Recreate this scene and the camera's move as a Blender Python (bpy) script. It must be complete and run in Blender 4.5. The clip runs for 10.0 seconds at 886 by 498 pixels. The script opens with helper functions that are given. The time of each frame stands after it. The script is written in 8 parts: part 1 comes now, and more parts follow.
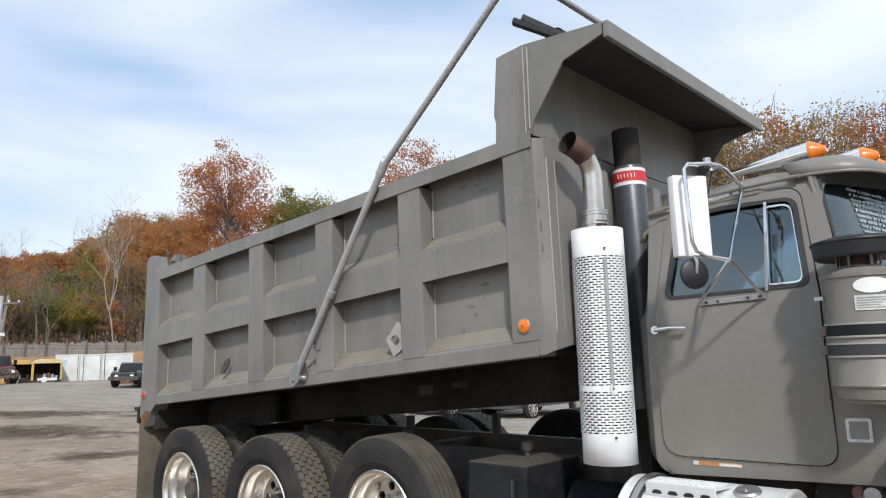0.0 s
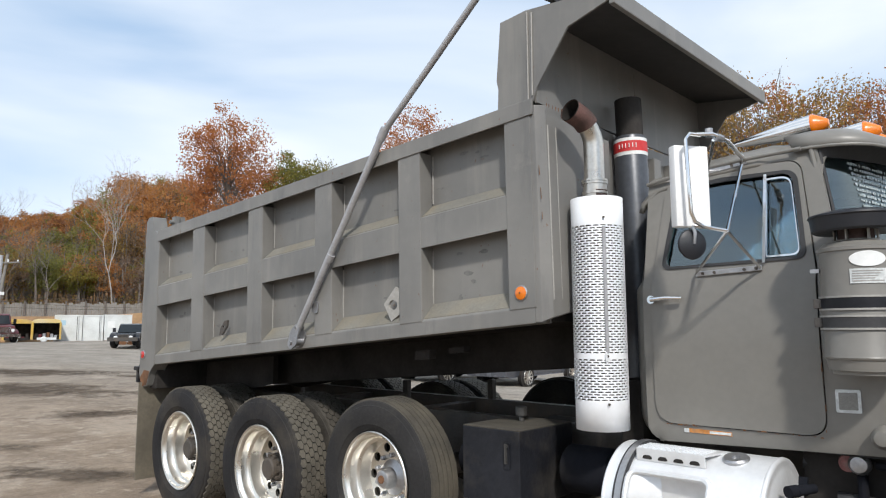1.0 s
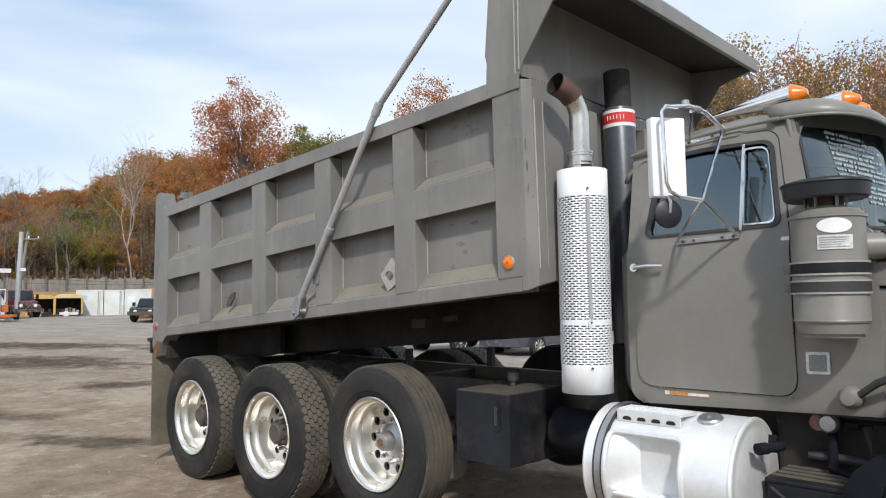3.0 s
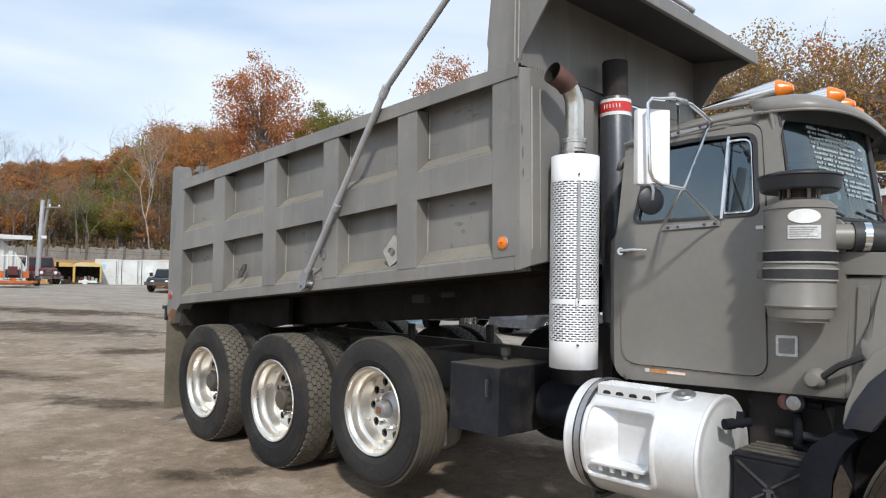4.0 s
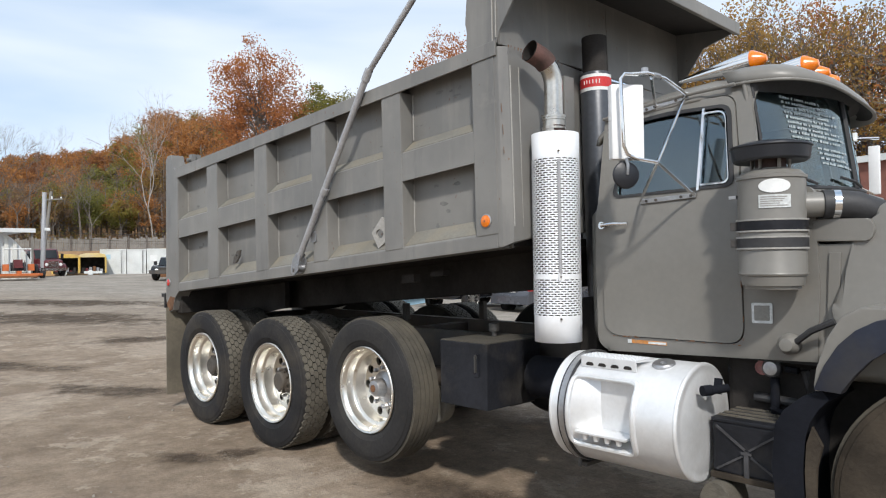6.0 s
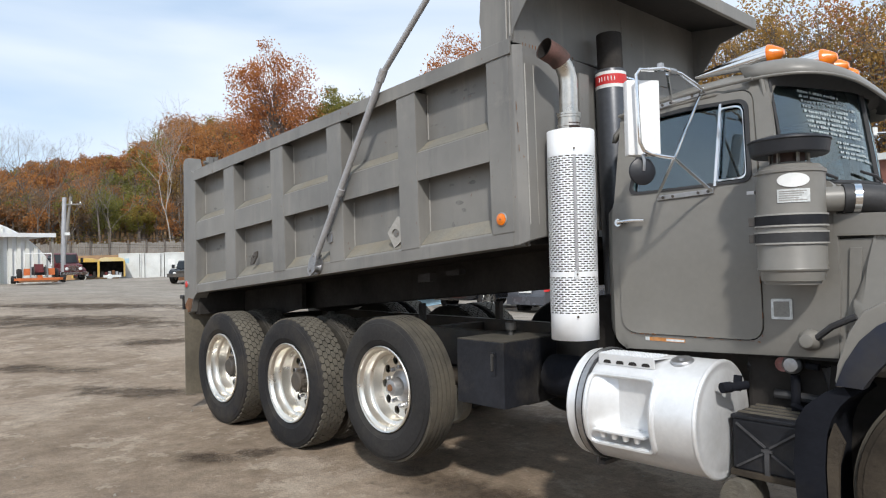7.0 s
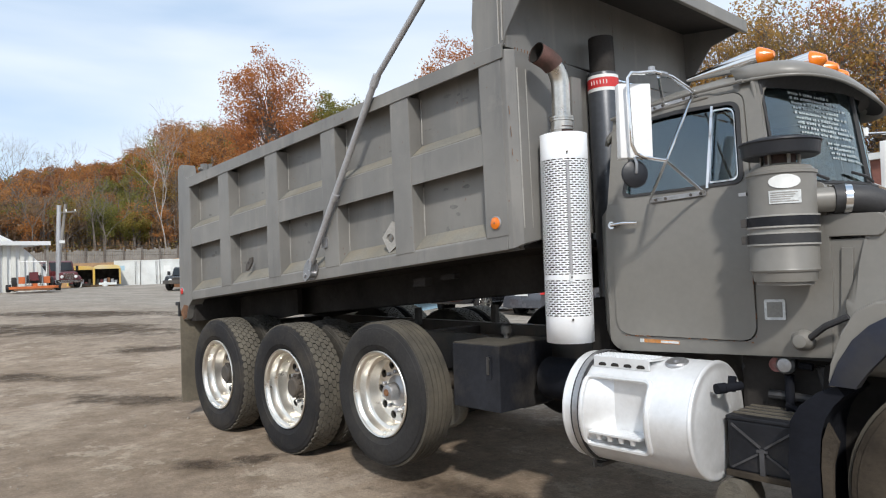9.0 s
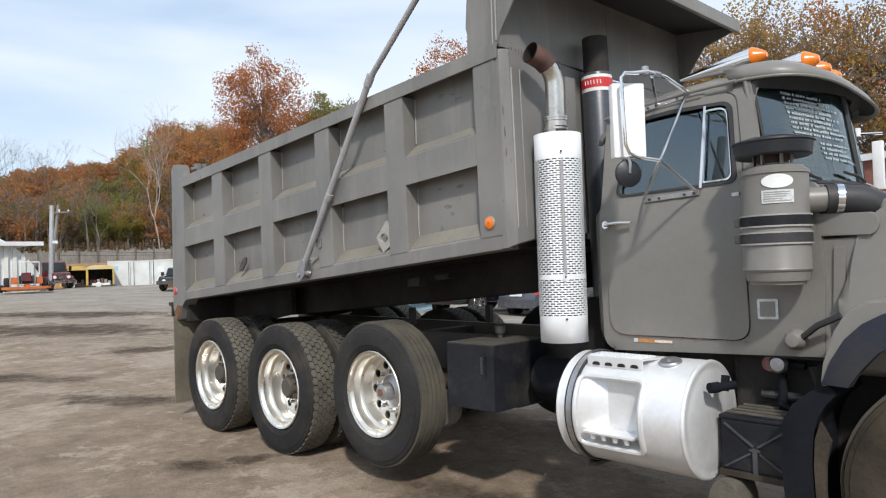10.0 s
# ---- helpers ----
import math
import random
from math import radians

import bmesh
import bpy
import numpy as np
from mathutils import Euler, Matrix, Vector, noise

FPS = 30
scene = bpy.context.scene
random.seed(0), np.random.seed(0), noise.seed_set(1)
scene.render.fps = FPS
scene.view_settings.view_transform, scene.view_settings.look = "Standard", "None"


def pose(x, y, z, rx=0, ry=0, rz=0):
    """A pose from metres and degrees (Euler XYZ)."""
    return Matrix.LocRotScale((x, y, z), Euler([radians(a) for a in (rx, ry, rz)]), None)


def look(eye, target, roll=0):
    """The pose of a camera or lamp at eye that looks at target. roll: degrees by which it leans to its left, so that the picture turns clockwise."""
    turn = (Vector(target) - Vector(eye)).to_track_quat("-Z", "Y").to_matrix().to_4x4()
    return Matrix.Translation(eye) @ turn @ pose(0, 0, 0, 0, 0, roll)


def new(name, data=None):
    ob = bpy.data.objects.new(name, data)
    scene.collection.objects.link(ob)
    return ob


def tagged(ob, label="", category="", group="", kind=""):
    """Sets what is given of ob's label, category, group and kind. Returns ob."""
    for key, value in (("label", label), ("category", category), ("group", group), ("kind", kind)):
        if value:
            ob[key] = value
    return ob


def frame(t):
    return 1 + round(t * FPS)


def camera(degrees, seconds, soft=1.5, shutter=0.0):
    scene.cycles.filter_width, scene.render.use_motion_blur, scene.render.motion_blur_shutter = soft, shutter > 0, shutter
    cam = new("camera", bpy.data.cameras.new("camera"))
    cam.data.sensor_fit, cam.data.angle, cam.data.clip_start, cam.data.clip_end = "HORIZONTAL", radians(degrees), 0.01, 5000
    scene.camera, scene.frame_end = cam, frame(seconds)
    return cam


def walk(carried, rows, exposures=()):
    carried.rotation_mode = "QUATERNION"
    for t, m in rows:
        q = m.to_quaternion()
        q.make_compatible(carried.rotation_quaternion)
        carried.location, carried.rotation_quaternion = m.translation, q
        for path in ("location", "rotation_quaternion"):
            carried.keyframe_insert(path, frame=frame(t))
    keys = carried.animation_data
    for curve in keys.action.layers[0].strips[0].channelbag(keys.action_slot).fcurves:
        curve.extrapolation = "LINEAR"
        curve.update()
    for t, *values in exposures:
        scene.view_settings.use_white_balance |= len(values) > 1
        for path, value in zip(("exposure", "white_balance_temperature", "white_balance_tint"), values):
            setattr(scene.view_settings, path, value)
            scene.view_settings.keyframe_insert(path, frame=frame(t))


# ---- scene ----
cam = camera(65.5, 10.0, 1.15)
PATH = [
    (0, (3.376, -2.904, 1.615), (2.025, -1.463, 1.93), -1.5),
    (0.5, (3.38, -2.911, 1.603), (2.026, -1.467, 1.89), -0.6),
    (1, (3.382, -2.91, 1.598), (2.024, -1.46, 1.823), -0.3),
    (1.5, (3.392, -2.892, 1.586), (2.032, -1.435, 1.754), -0.3),
    (2, (3.429, -2.866, 1.572), (2.062, -1.413, 1.717), -0.6),
    (2.5, (3.48, -2.892, 1.571), (2.094, -1.457, 1.713), -0.6),
    (2.7, (3.514, -2.9, 1.576), (2.122, -1.472, 1.722), -0.7),
    (3.8, (3.743, -2.958, 1.583), (2.316, -1.561, 1.70), -0.1),
    (4, (3.788, -2.978, 1.56), (2.358, -1.583, 1.647), 1.0),
    (4.5, (3.897, -2.943, 1.553), (2.446, -1.567, 1.605), 0.2),
    (5, (3.919, -2.945, 1.548), (2.483, -1.554, 1.588), -0.4),
    (5.2, (3.917, -2.947, 1.566), (2.484, -1.553, 1.596), -0.6),
    (6.3, (3.916, -2.946, 1.555), (2.474, -1.561, 1.583), -1.0),
    (6.5, (3.908, -2.956, 1.541), (2.462, -1.575, 1.576), -1.0),
    (7, (3.916, -2.952, 1.544), (2.447, -1.596, 1.576), -1.3),
    (7.5, (3.924, -2.951, 1.551), (2.451, -1.598, 1.582), -1.6),
    (8, (3.927, -2.954, 1.55), (2.456, -1.599, 1.587), -1.8),
    (8.5, (3.928, -2.953, 1.55), (2.46, -1.594, 1.589), -1.9),
    (9, (3.929, -2.951, 1.546), (2.467, -1.586, 1.589), -1.9),
    (9.5, (3.929, -2.948, 1.549), (2.471, -1.58, 1.592), -2.0),
    (10, (3.93, -2.947, 1.541), (2.479, -1.571, 1.585), -1.9),
]
walk(cam, [(t, look(eye, target, roll)) for t, eye, target, roll in PATH])

# ---- world and sun ----
SUN_AZ = radians(-41.0)      # direction to the sun in plan, from +x
SUN_EL = radians(42.0)
world = bpy.data.worlds.new("sky")
scene.world = world
world.use_nodes = True
wn, wl = world.node_tree.nodes, world.node_tree.links
wn.clear()
w_out = wn.new("ShaderNodeOutputWorld")
w_bg = wn.new("ShaderNodeBackground")
w_sky = wn.new("ShaderNodeTexSky")
w_sky.sky_type = "NISHITA"
w_sky.sun_disc = False
w_sky.sun_elevation = SUN_EL
w_sky.sun_rotation = radians(90) - SUN_AZ
w_sky.dust_density = 1.0
w_tc = wn.new("ShaderNodeTexCoord")
w_map = wn.new("ShaderNodeMapping")
w_map.inputs["Scale"].default_value = (1.0, 1.0, 3.4)
w_map.inputs["Rotation"].default_value = (0.1, 0.05, 0.6)
w_noise = wn.new("ShaderNodeTexNoise")
w_noise.inputs["Scale"].default_value = 1.5
w_noise.inputs["Detail"].default_value = 6
w_noise.inputs["Roughness"].default_value = 0.42
w_noise.inputs["Distortion"].default_value = 0.35
w_ramp = wn.new("ShaderNodeValToRGB")
w_ramp.color_ramp.elements[0].position = 0.36
w_ramp.color_ramp.elements[1].position = 0.68
w_ramp.color_ramp.elements[0].color = (0.07, 0.07, 0.07, 1)
w_mix = wn.new("ShaderNodeMixRGB")
w_mix.inputs["Color2"].default_value = (9.1, 9.4, 9.7, 1)
w_haze = wn.new("ShaderNodeMixRGB")      # thin high veil over the blue
w_haze.inputs["Fac"].default_value = 0.62
w_haze.inputs["Color2"].default_value = (4.1, 6.0, 8.5, 1)
wl.new(w_tc.outputs["Generated"], w_map.inputs["Vector"])
wl.new(w_map.outputs["Vector"], w_noise.inputs["Vector"])
wl.new(w_noise.outputs["Fac"], w_ramp.inputs["Fac"])
wl.new(w_ramp.outputs["Color"], w_mix.inputs["Fac"])
wl.new(w_sky.outputs["Color"], w_haze.inputs["Color1"])
wl.new(w_haze.outputs["Color"], w_mix.inputs["Color1"])
wl.new(w_mix.outputs["Color"], w_bg.inputs["Color"])
w_bg.inputs["Strength"].default_value = 0.125
wl.new(w_bg.outputs["Background"], w_out.inputs["Surface"])
sun = new("sun", bpy.data.lights.new("sun", "SUN"))
sun.data.energy = 3.4
sun.data.angle = radians(3.6)
sun.data.color = (1.0, 0.96, 0.905)
sun_dir = Vector((math.cos(SUN_EL) * math.cos(SUN_AZ), math.cos(SUN_EL) * math.sin(SUN_AZ), math.sin(SUN_EL)))
sun.matrix_world = look(sun_dir * 60, (0, 0, 0))


# ---- materials ----
def material(name, color, rough=0.6, metal=0.0, vary=0.25, scale=6.0, fine=60.0, bump=0.1, second=None, amount=0.5,
             edge=(0.45, 0.62), per_piece=0.0, coat=0.0, spec=0.5, mottled=0.0):
    """Base colour with broad and fine variation, a second tone in patches, fine relief."""
    m = bpy.data.materials.new(name)
    m.use_nodes = True
    n, l = m.node_tree.nodes, m.node_tree.links
    b = n["Principled BSDF"]
    b.inputs["Metallic"].default_value = metal
    b.inputs["Specular IOR Level"].default_value = spec
    b.inputs["Coat Weight"].default_value = coat
    geo = n.new("ShaderNodeTexCoord")
    n1 = n.new("ShaderNodeTexNoise")
    n1.inputs["Scale"].default_value = scale
    n1.inputs["Detail"].default_value = 5
    n2 = n.new("ShaderNodeTexNoise")
    n2.inputs["Scale"].default_value = fine
    n2.inputs["Detail"].default_value = 4
    for q in (n1, n2):
        l.new(geo.outputs["Object"], q.inputs["Vector"])
    r1 = n.new("ShaderNodeValToRGB")
    lo = [max(0, c * (1 - vary)) for c in color]
    hi = [min(1, c * (1 + vary)) for c in color]
    r1.color_ramp.elements[0].color = (*lo, 1)
    r1.color_ramp.elements[1].color = (*hi, 1)
    r1.color_ramp.elements[0].position, r1.color_ramp.elements[1].position = 0.3, 0.7
    l.new(n1.outputs["Fac"], r1.inputs["Fac"])
    col = r1.outputs["Color"]
    mx = n.new("ShaderNodeMixRGB")
    mx.blend_type = "OVERLAY"
    mx.inputs["Fac"].default_value = max(0.0, 0.25 + mottled)
    l.new(col, mx.inputs["Color1"])
    l.new(n2.outputs["Fac"], mx.inputs["Color2"])
    col = mx.outputs["Color"]
    if second:
        n3 = n.new("ShaderNodeTexNoise")
        n3.inputs["Scale"].default_value = scale * 0.7
        n3.inputs["Detail"].default_value = 8
        n3.inputs["Roughness"].default_value = 0.65
        off = n.new("ShaderNodeVectorMath")
        off.inputs[1].default_value = (7.3, 2.1, 4.7)
        l.new(geo.outputs["Object"], off.inputs[0])
        l.new(off.outputs["Vector"], n3.inputs["Vector"])
        r3 = n.new("ShaderNodeValToRGB")
        r3.color_ramp.elements[0].position, r3.color_ramp.elements[1].position = edge
        r3.color_ramp.elements[1].color = (amount, amount, amount, 1)
        l.new(n3.outputs["Fac"], r3.inputs["Fac"])
        m3 = n.new("ShaderNodeMixRGB")
        m3.inputs["Color2"].default_value = (*second, 1)
        l.new(r3.outputs["Color"], m3.inputs["Fac"])
        l.new(col, m3.inputs["Color1"])
        col = m3.outputs["Color"]
    if per_piece:
        isl = n.new("ShaderNodeNewGeometry")
        hsv = n.new("ShaderNodeHueSaturation")
        mr = n.new("ShaderNodeMapRange")
        mr.inputs["To Min"].default_value, mr.inputs["To Max"].default_value = 1 - per_piece, 1 + per_piece
        l.new(isl.outputs["Random Per Island"], mr.inputs["Value"])
        l.new(mr.outputs["Result"], hsv.inputs["Value"])
        l.new(col, hsv.inputs["Color"])
        col = hsv.outputs["Color"]
    l.new(col, b.inputs["Base Color"])
    rr = n.new("ShaderNodeMapRange")
    rr.inputs["To Min"].default_value, rr.inputs["To Max"].default_value = max(0.03, rough - 0.12), min(1, rough + 0.12)
    l.new(n1.outputs["Fac"], rr.inputs["Value"])
    l.new(rr.outputs["Result"], b.inputs["Roughness"])
    if bump:
        bp = n.new("ShaderNodeBump")
        bp.inputs["Strength"].default_value = bump
        bp.inputs["Distance"].default_value = 0.02
        l.new(n2.outputs["Fac"], bp.inputs["Height"])
        l.new(bp.outputs["Normal"], b.inputs["Normal"])
    return m


def leaf_material(name, tones, thin=0.25):
    """Leaves in several tones, one tone a leaf; some light passes through."""
    m = bpy.data.materials.new(name)
    m.use_nodes = True
    n, l = m.node_tree.nodes, m.node_tree.links
    b = n["Principled BSDF"]
    b.inputs["Roughness"].default_value = 0.7
    b.inputs["Specular IOR Level"].default_value = 0.2
    g = n.new("ShaderNodeNewGeometry")
    r = n.new("ShaderNodeValToRGB")
    while len(r.color_ramp.elements) < len(tones):
        r.color_ramp.elements.new(0.5)
    for i, (e, c) in enumerate(zip(r.color_ramp.elements, tones)):
        e.position = i / (len(tones) - 1)
        e.color = (*c, 1)
    tc = n.new("ShaderNodeTexCoord")
    patch = n.new("ShaderNodeTexNoise")
    patch.inputs["Scale"].default_value = 0.22
    patch.inputs["Detail"].default_value = 3
    wide = n.new("ShaderNodeMapRange")
    wide.inputs["From Min"].default_value, wide.inputs["From Max"].default_value = 0.34, 0.66
    tone = n.new("ShaderNodeMixRGB")
    tone.inputs["Fac"].default_value = 0.62
    l.new(tc.outputs["Object"], patch.inputs["Vector"])
    l.new(patch.outputs["Fac"], wide.inputs["Value"])
    l.new(g.outputs["Random Per Island"], tone.inputs["Color1"])
    l.new(wide.outputs["Result"], tone.inputs["Color2"])
    l.new(tone.outputs["Color"], r.inputs["Fac"])
    l.new(r.outputs["Color"], b.inputs["Base Color"])
    tr = n.new("ShaderNodeBsdfTranslucent")
    l.new(r.outputs["Color"], tr.inputs["Color"])
    mix = n.new("ShaderNodeMixShader")
    mix.inputs["Fac"].default_value = thin
    l.new(b.outputs["BSDF"], mix.inputs[1])
    l.new(tr.outputs["BSDF"], mix.inputs[2])
    l.new(mix.outputs["Shader"], n["Material Output"].inputs["Surface"])
    return m


def glass_material(name, tint=(0.75, 0.82, 0.84), rough=0.02):
    m = bpy.data.materials.new(name)
    m.use_nodes = True
    n, l = m.node_tree.nodes, m.node_tree.links
    n.clear()
    o = n.new("ShaderNodeOutputMaterial")
    t = n.new("ShaderNodeBsdfTransparent")
    t.inputs["Color"].default_value = (*tint, 1)
    g = n.new("ShaderNodeBsdfGlossy")
    g.inputs["Roughness"].default_value = rough
    f = n.new("ShaderNodeFresnel")
    f.inputs["IOR"].default_value = 2.4
    g.inputs["Color"].default_value = (0.78, 0.93, 1.0, 1)
    x = n.new("ShaderNodeMixShader")
    l.new(f.outputs["Fac"], x.inputs["Fac"])
    l.new(t.outputs["BSDF"], x.inputs[1])
    l.new(g.outputs["BSDF"], x.inputs[2])
    l.new(x.outputs["Shader"], o.inputs["Surface"])
    return m


def dirt_material(name):
    """Packed brown dirt: broad pale and dark patches, drawn-out wheel tracks, grit and fine cracks."""
    m = bpy.data.materials.new(name)
    m.use_nodes = True
    n, l = m.node_tree.nodes, m.node_tree.links
    b = n["Principled BSDF"]
    b.inputs["Specular IOR Level"].default_value = 0.3
    tc = n.new("ShaderNodeTexCoord")

    def field(scale, detail, rough, stretch=(1, 1, 1), turn=0.0, shift=0.0, distort=0.0):
        mp = n.new("ShaderNodeMapping")
        mp.inputs["Rotation"].default_value = (0, 0, radians(turn))
        mp.inputs["Scale"].default_value = stretch
        mp.inputs["Location"].default_value = (shift, shift * 0.7, 0)
        t = n.new("ShaderNodeTexNoise")
        t.inputs["Scale"].default_value = scale
        t.inputs["Detail"].default_value = detail
        t.inputs["Roughness"].default_value = rough
        t.inputs["Distortion"].default_value = distort
        l.new(tc.outputs["Object"], mp.inputs["Vector"])
        l.new(mp.outputs["Vector"], t.inputs["Vector"])
        return t.outputs["Fac"]

    def ramp(fac, lo, hi, a=(0, 0, 0), c=(1, 1, 1)):
        r = n.new("ShaderNodeValToRGB")
        r.color_ramp.elements[0].position, r.color_ramp.elements[1].position = lo, hi
        r.color_ramp.elements[0].color, r.color_ramp.elements[1].color = (*a, 1), (*c, 1)
        l.new(fac, r.inputs["Fac"])
        return r.outputs["Color"]

    def mix(fac, one, two, kind="MIX"):
        x = n.new("ShaderNodeMixRGB")
        x.blend_type = kind
        for sock, val in (("Fac", fac), ("Color1", one), ("Color2", two)):
            if isinstance(val, (int, float)):
                x.inputs[sock].default_value = val
            elif isinstance(val, tuple):
                x.inputs[sock].default_value = (*val, 1)
            else:
                l.new(val, x.inputs[sock])
        return x.outputs["Color"]

    base = ramp(field(0.9, 12, 0.72), 0.40, 0.60, (0.180, 0.134, 0.094), (0.278, 0.217, 0.160))
    pale = ramp(field(0.42, 13, 0.74, shift=3.0), 0.525, 0.565, (0, 0, 0), (0.6, 0.6, 0.6))
    col = mix(pale, base, (0.350, 0.286, 0.222))
    track = ramp(field(0.55, 10, 0.68, (0.9, 1.1, 1), -36, 5.0), 0.54, 0.66, (0, 0, 0), (0.4, 0.4, 0.4))
    col = mix(track, col, (0.165, 0.124, 0.092))
    damp = ramp(field(0.55, 13, 0.76, (0.75, 1.15, 1), -30, 11.0), 0.59, 0.645, (0, 0, 0), (0.45, 0.45, 0.45))
    col = mix(damp, col, (0.100, 0.078, 0.060))
    scuff = ramp(field(1.7, 12, 0.75, shift=17.0), 0.565, 0.60, (0, 0, 0), (0.6, 0.6, 0.6))
    col = mix(scuff, col, (0.375, 0.312, 0.242))
    pit = ramp(field(5.5, 9, 0.72, shift=23.0), 0.60, 0.645, (0, 0, 0), (0.6, 0.6, 0.6))
    col = mix(pit, col, (0.13, 0.10, 0.075))
    # worn grey asphalt beyond the truck and out across the yard
    sep = n.new("ShaderNodeSeparateXYZ")
    l.new(tc.outputs["Object"], sep.inputs["Vector"])
    far = n.new("ShaderNodeMapRange")
    far.inputs["From Min"].default_value, far.inputs["From Max"].default_value, far.inputs["To Max"].default_value = 4.0, 16.0, 0.75
    lean = n.new("ShaderNodeMath")
    lean.operation, lean.inputs[1].default_value = "MULTIPLY_ADD", -0.32
    l.new(sep.outputs["X"], lean.inputs[0])
    l.new(sep.outputs["Y"], lean.inputs[2])
    l.new(lean.outputs["Value"], far.inputs["Value"])
    col = mix(far.outputs["Result"], col, ramp(field(0.6, 12, 0.75, shift=31.0), 0.42, 0.60, (0.215, 0.198, 0.172), (0.335, 0.312, 0.275)))
    grit = field(46.0, 5, 0.7)
    col = mix(0.5, col, grit, "OVERLAY")
    col = mix(0.65, col, field(7.0, 8, 0.75, shift=9.0), "OVERLAY")
    speck = ramp(field(150.0, 2, 0.5, shift=2.0), 0.66, 0.74, (0, 0, 0), (0.5, 0.5, 0.5))
    col = mix(speck, col, (0.36, 0.33, 0.29))
    l.new(col, b.inputs["Base Color"])
    b.inputs["Roughness"].default_value = 0.9
    h = n.new("ShaderNodeMath")
    h.operation = "ADD"
    l.new(grit, h.inputs[0])
    l.new(field(5.0, 6, 0.6, shift=7.0), h.inputs[1])
    bp = n.new("ShaderNodeBump")
    bp.inputs["Strength"].default_value = 0.6
    bp.inputs["Distance"].default_value = 0.02
    l.new(h.outputs["Value"], bp.inputs["Height"])
    l.new(bp.outputs["Normal"], b.inputs["Normal"])
    return m


def bed_paint(name):
    """Worn grey paint on steel: broad mottling, rain streaks down the panels, scrapes and rust specks."""
    m = bpy.data.materials.new(name)
    m.use_nodes = True
    n, l = m.node_tree.nodes, m.node_tree.links
    b = n["Principled BSDF"]
    tc = n.new("ShaderNodeTexCoord")

    def field(scale, stretch, detail=6, rough=0.6, shift=0.0):
        mp = n.new("ShaderNodeMapping")
        mp.inputs["Scale"].default_value = stretch
        mp.inputs["Location"].default_value = (shift, shift, shift)
        t = n.new("ShaderNodeTexNoise")
        t.inputs["Scale"].default_value, t.inputs["Detail"].default_value, t.inputs["Roughness"].default_value = scale, detail, rough
        l.new(tc.outputs["Object"], mp.inputs["Vector"])
        l.new(mp.outputs["Vector"], t.inputs["Vector"])
        return t.outputs["Fac"]

    def over(fac, lo, hi, most, one, two):
        r = n.new("ShaderNodeMapRange")
        r.inputs["From Min"].default_value, r.inputs["From Max"].default_value, r.inputs["To Max"].default_value = lo, hi, most
        l.new(fac, r.inputs["Value"])
        x = n.new("ShaderNodeMixRGB")
        l.new(r.outputs["Result"], x.inputs["Fac"])
        for sock, val in (("Color1", one), ("Color2", two)):
            if isinstance(val, tuple):
                x.inputs[sock].default_value = (*val, 1)
            else:
                l.new(val, x.inputs[sock])
        return x.outputs["Color"]

    broad = field(1.3, (1, 1, 1), 7)
    col = over(broad, 0.36, 0.66, 1.0, (0.150, 0.146, 0.138), (0.214, 0.207, 0.193))
    col = over(field(7.0, (1, 1, 0.10), 6, 0.6, 3.0), 0.54, 0.72, 0.42, col, (0.27, 0.255, 0.225))
    col = over(field(4.0, (1, 1, 0.22), 8, 0.65, 8.0), 0.56, 0.70, 0.5, col, (0.085, 0.085, 0.087))
    col = over(field(2.6, (1, 1, 1), 12, 0.78, 5.0), 0.595, 0.66, 0.22, col, (0.28, 0.265, 0.235))
    col = over(field(34.0, (1, 1, 0.7), 3, 0.5, 2.0), 0.70, 0.74, 0.7, col, (0.15, 0.085, 0.05))
    l.new(col, b.inputs["Base Color"])
    rr = n.new("ShaderNodeMapRange")
    rr.inputs["To Min"].default_value, rr.inputs["To Max"].default_value = 0.30, 0.58
    l.new(broad, rr.inputs["Value"])
    l.new(rr.outputs["Result"], b.inputs["Roughness"])
    bp = n.new("ShaderNodeBump")
    bp.inputs["Strength"].default_value, bp.inputs["Distance"].default_value = 0.10, 0.03
    l.new(field(3.0, (1, 1, 1), 4, 0.5, 6.0), bp.inputs["Height"])
    l.new(bp.outputs["Normal"], b.inputs["Normal"])
    return m


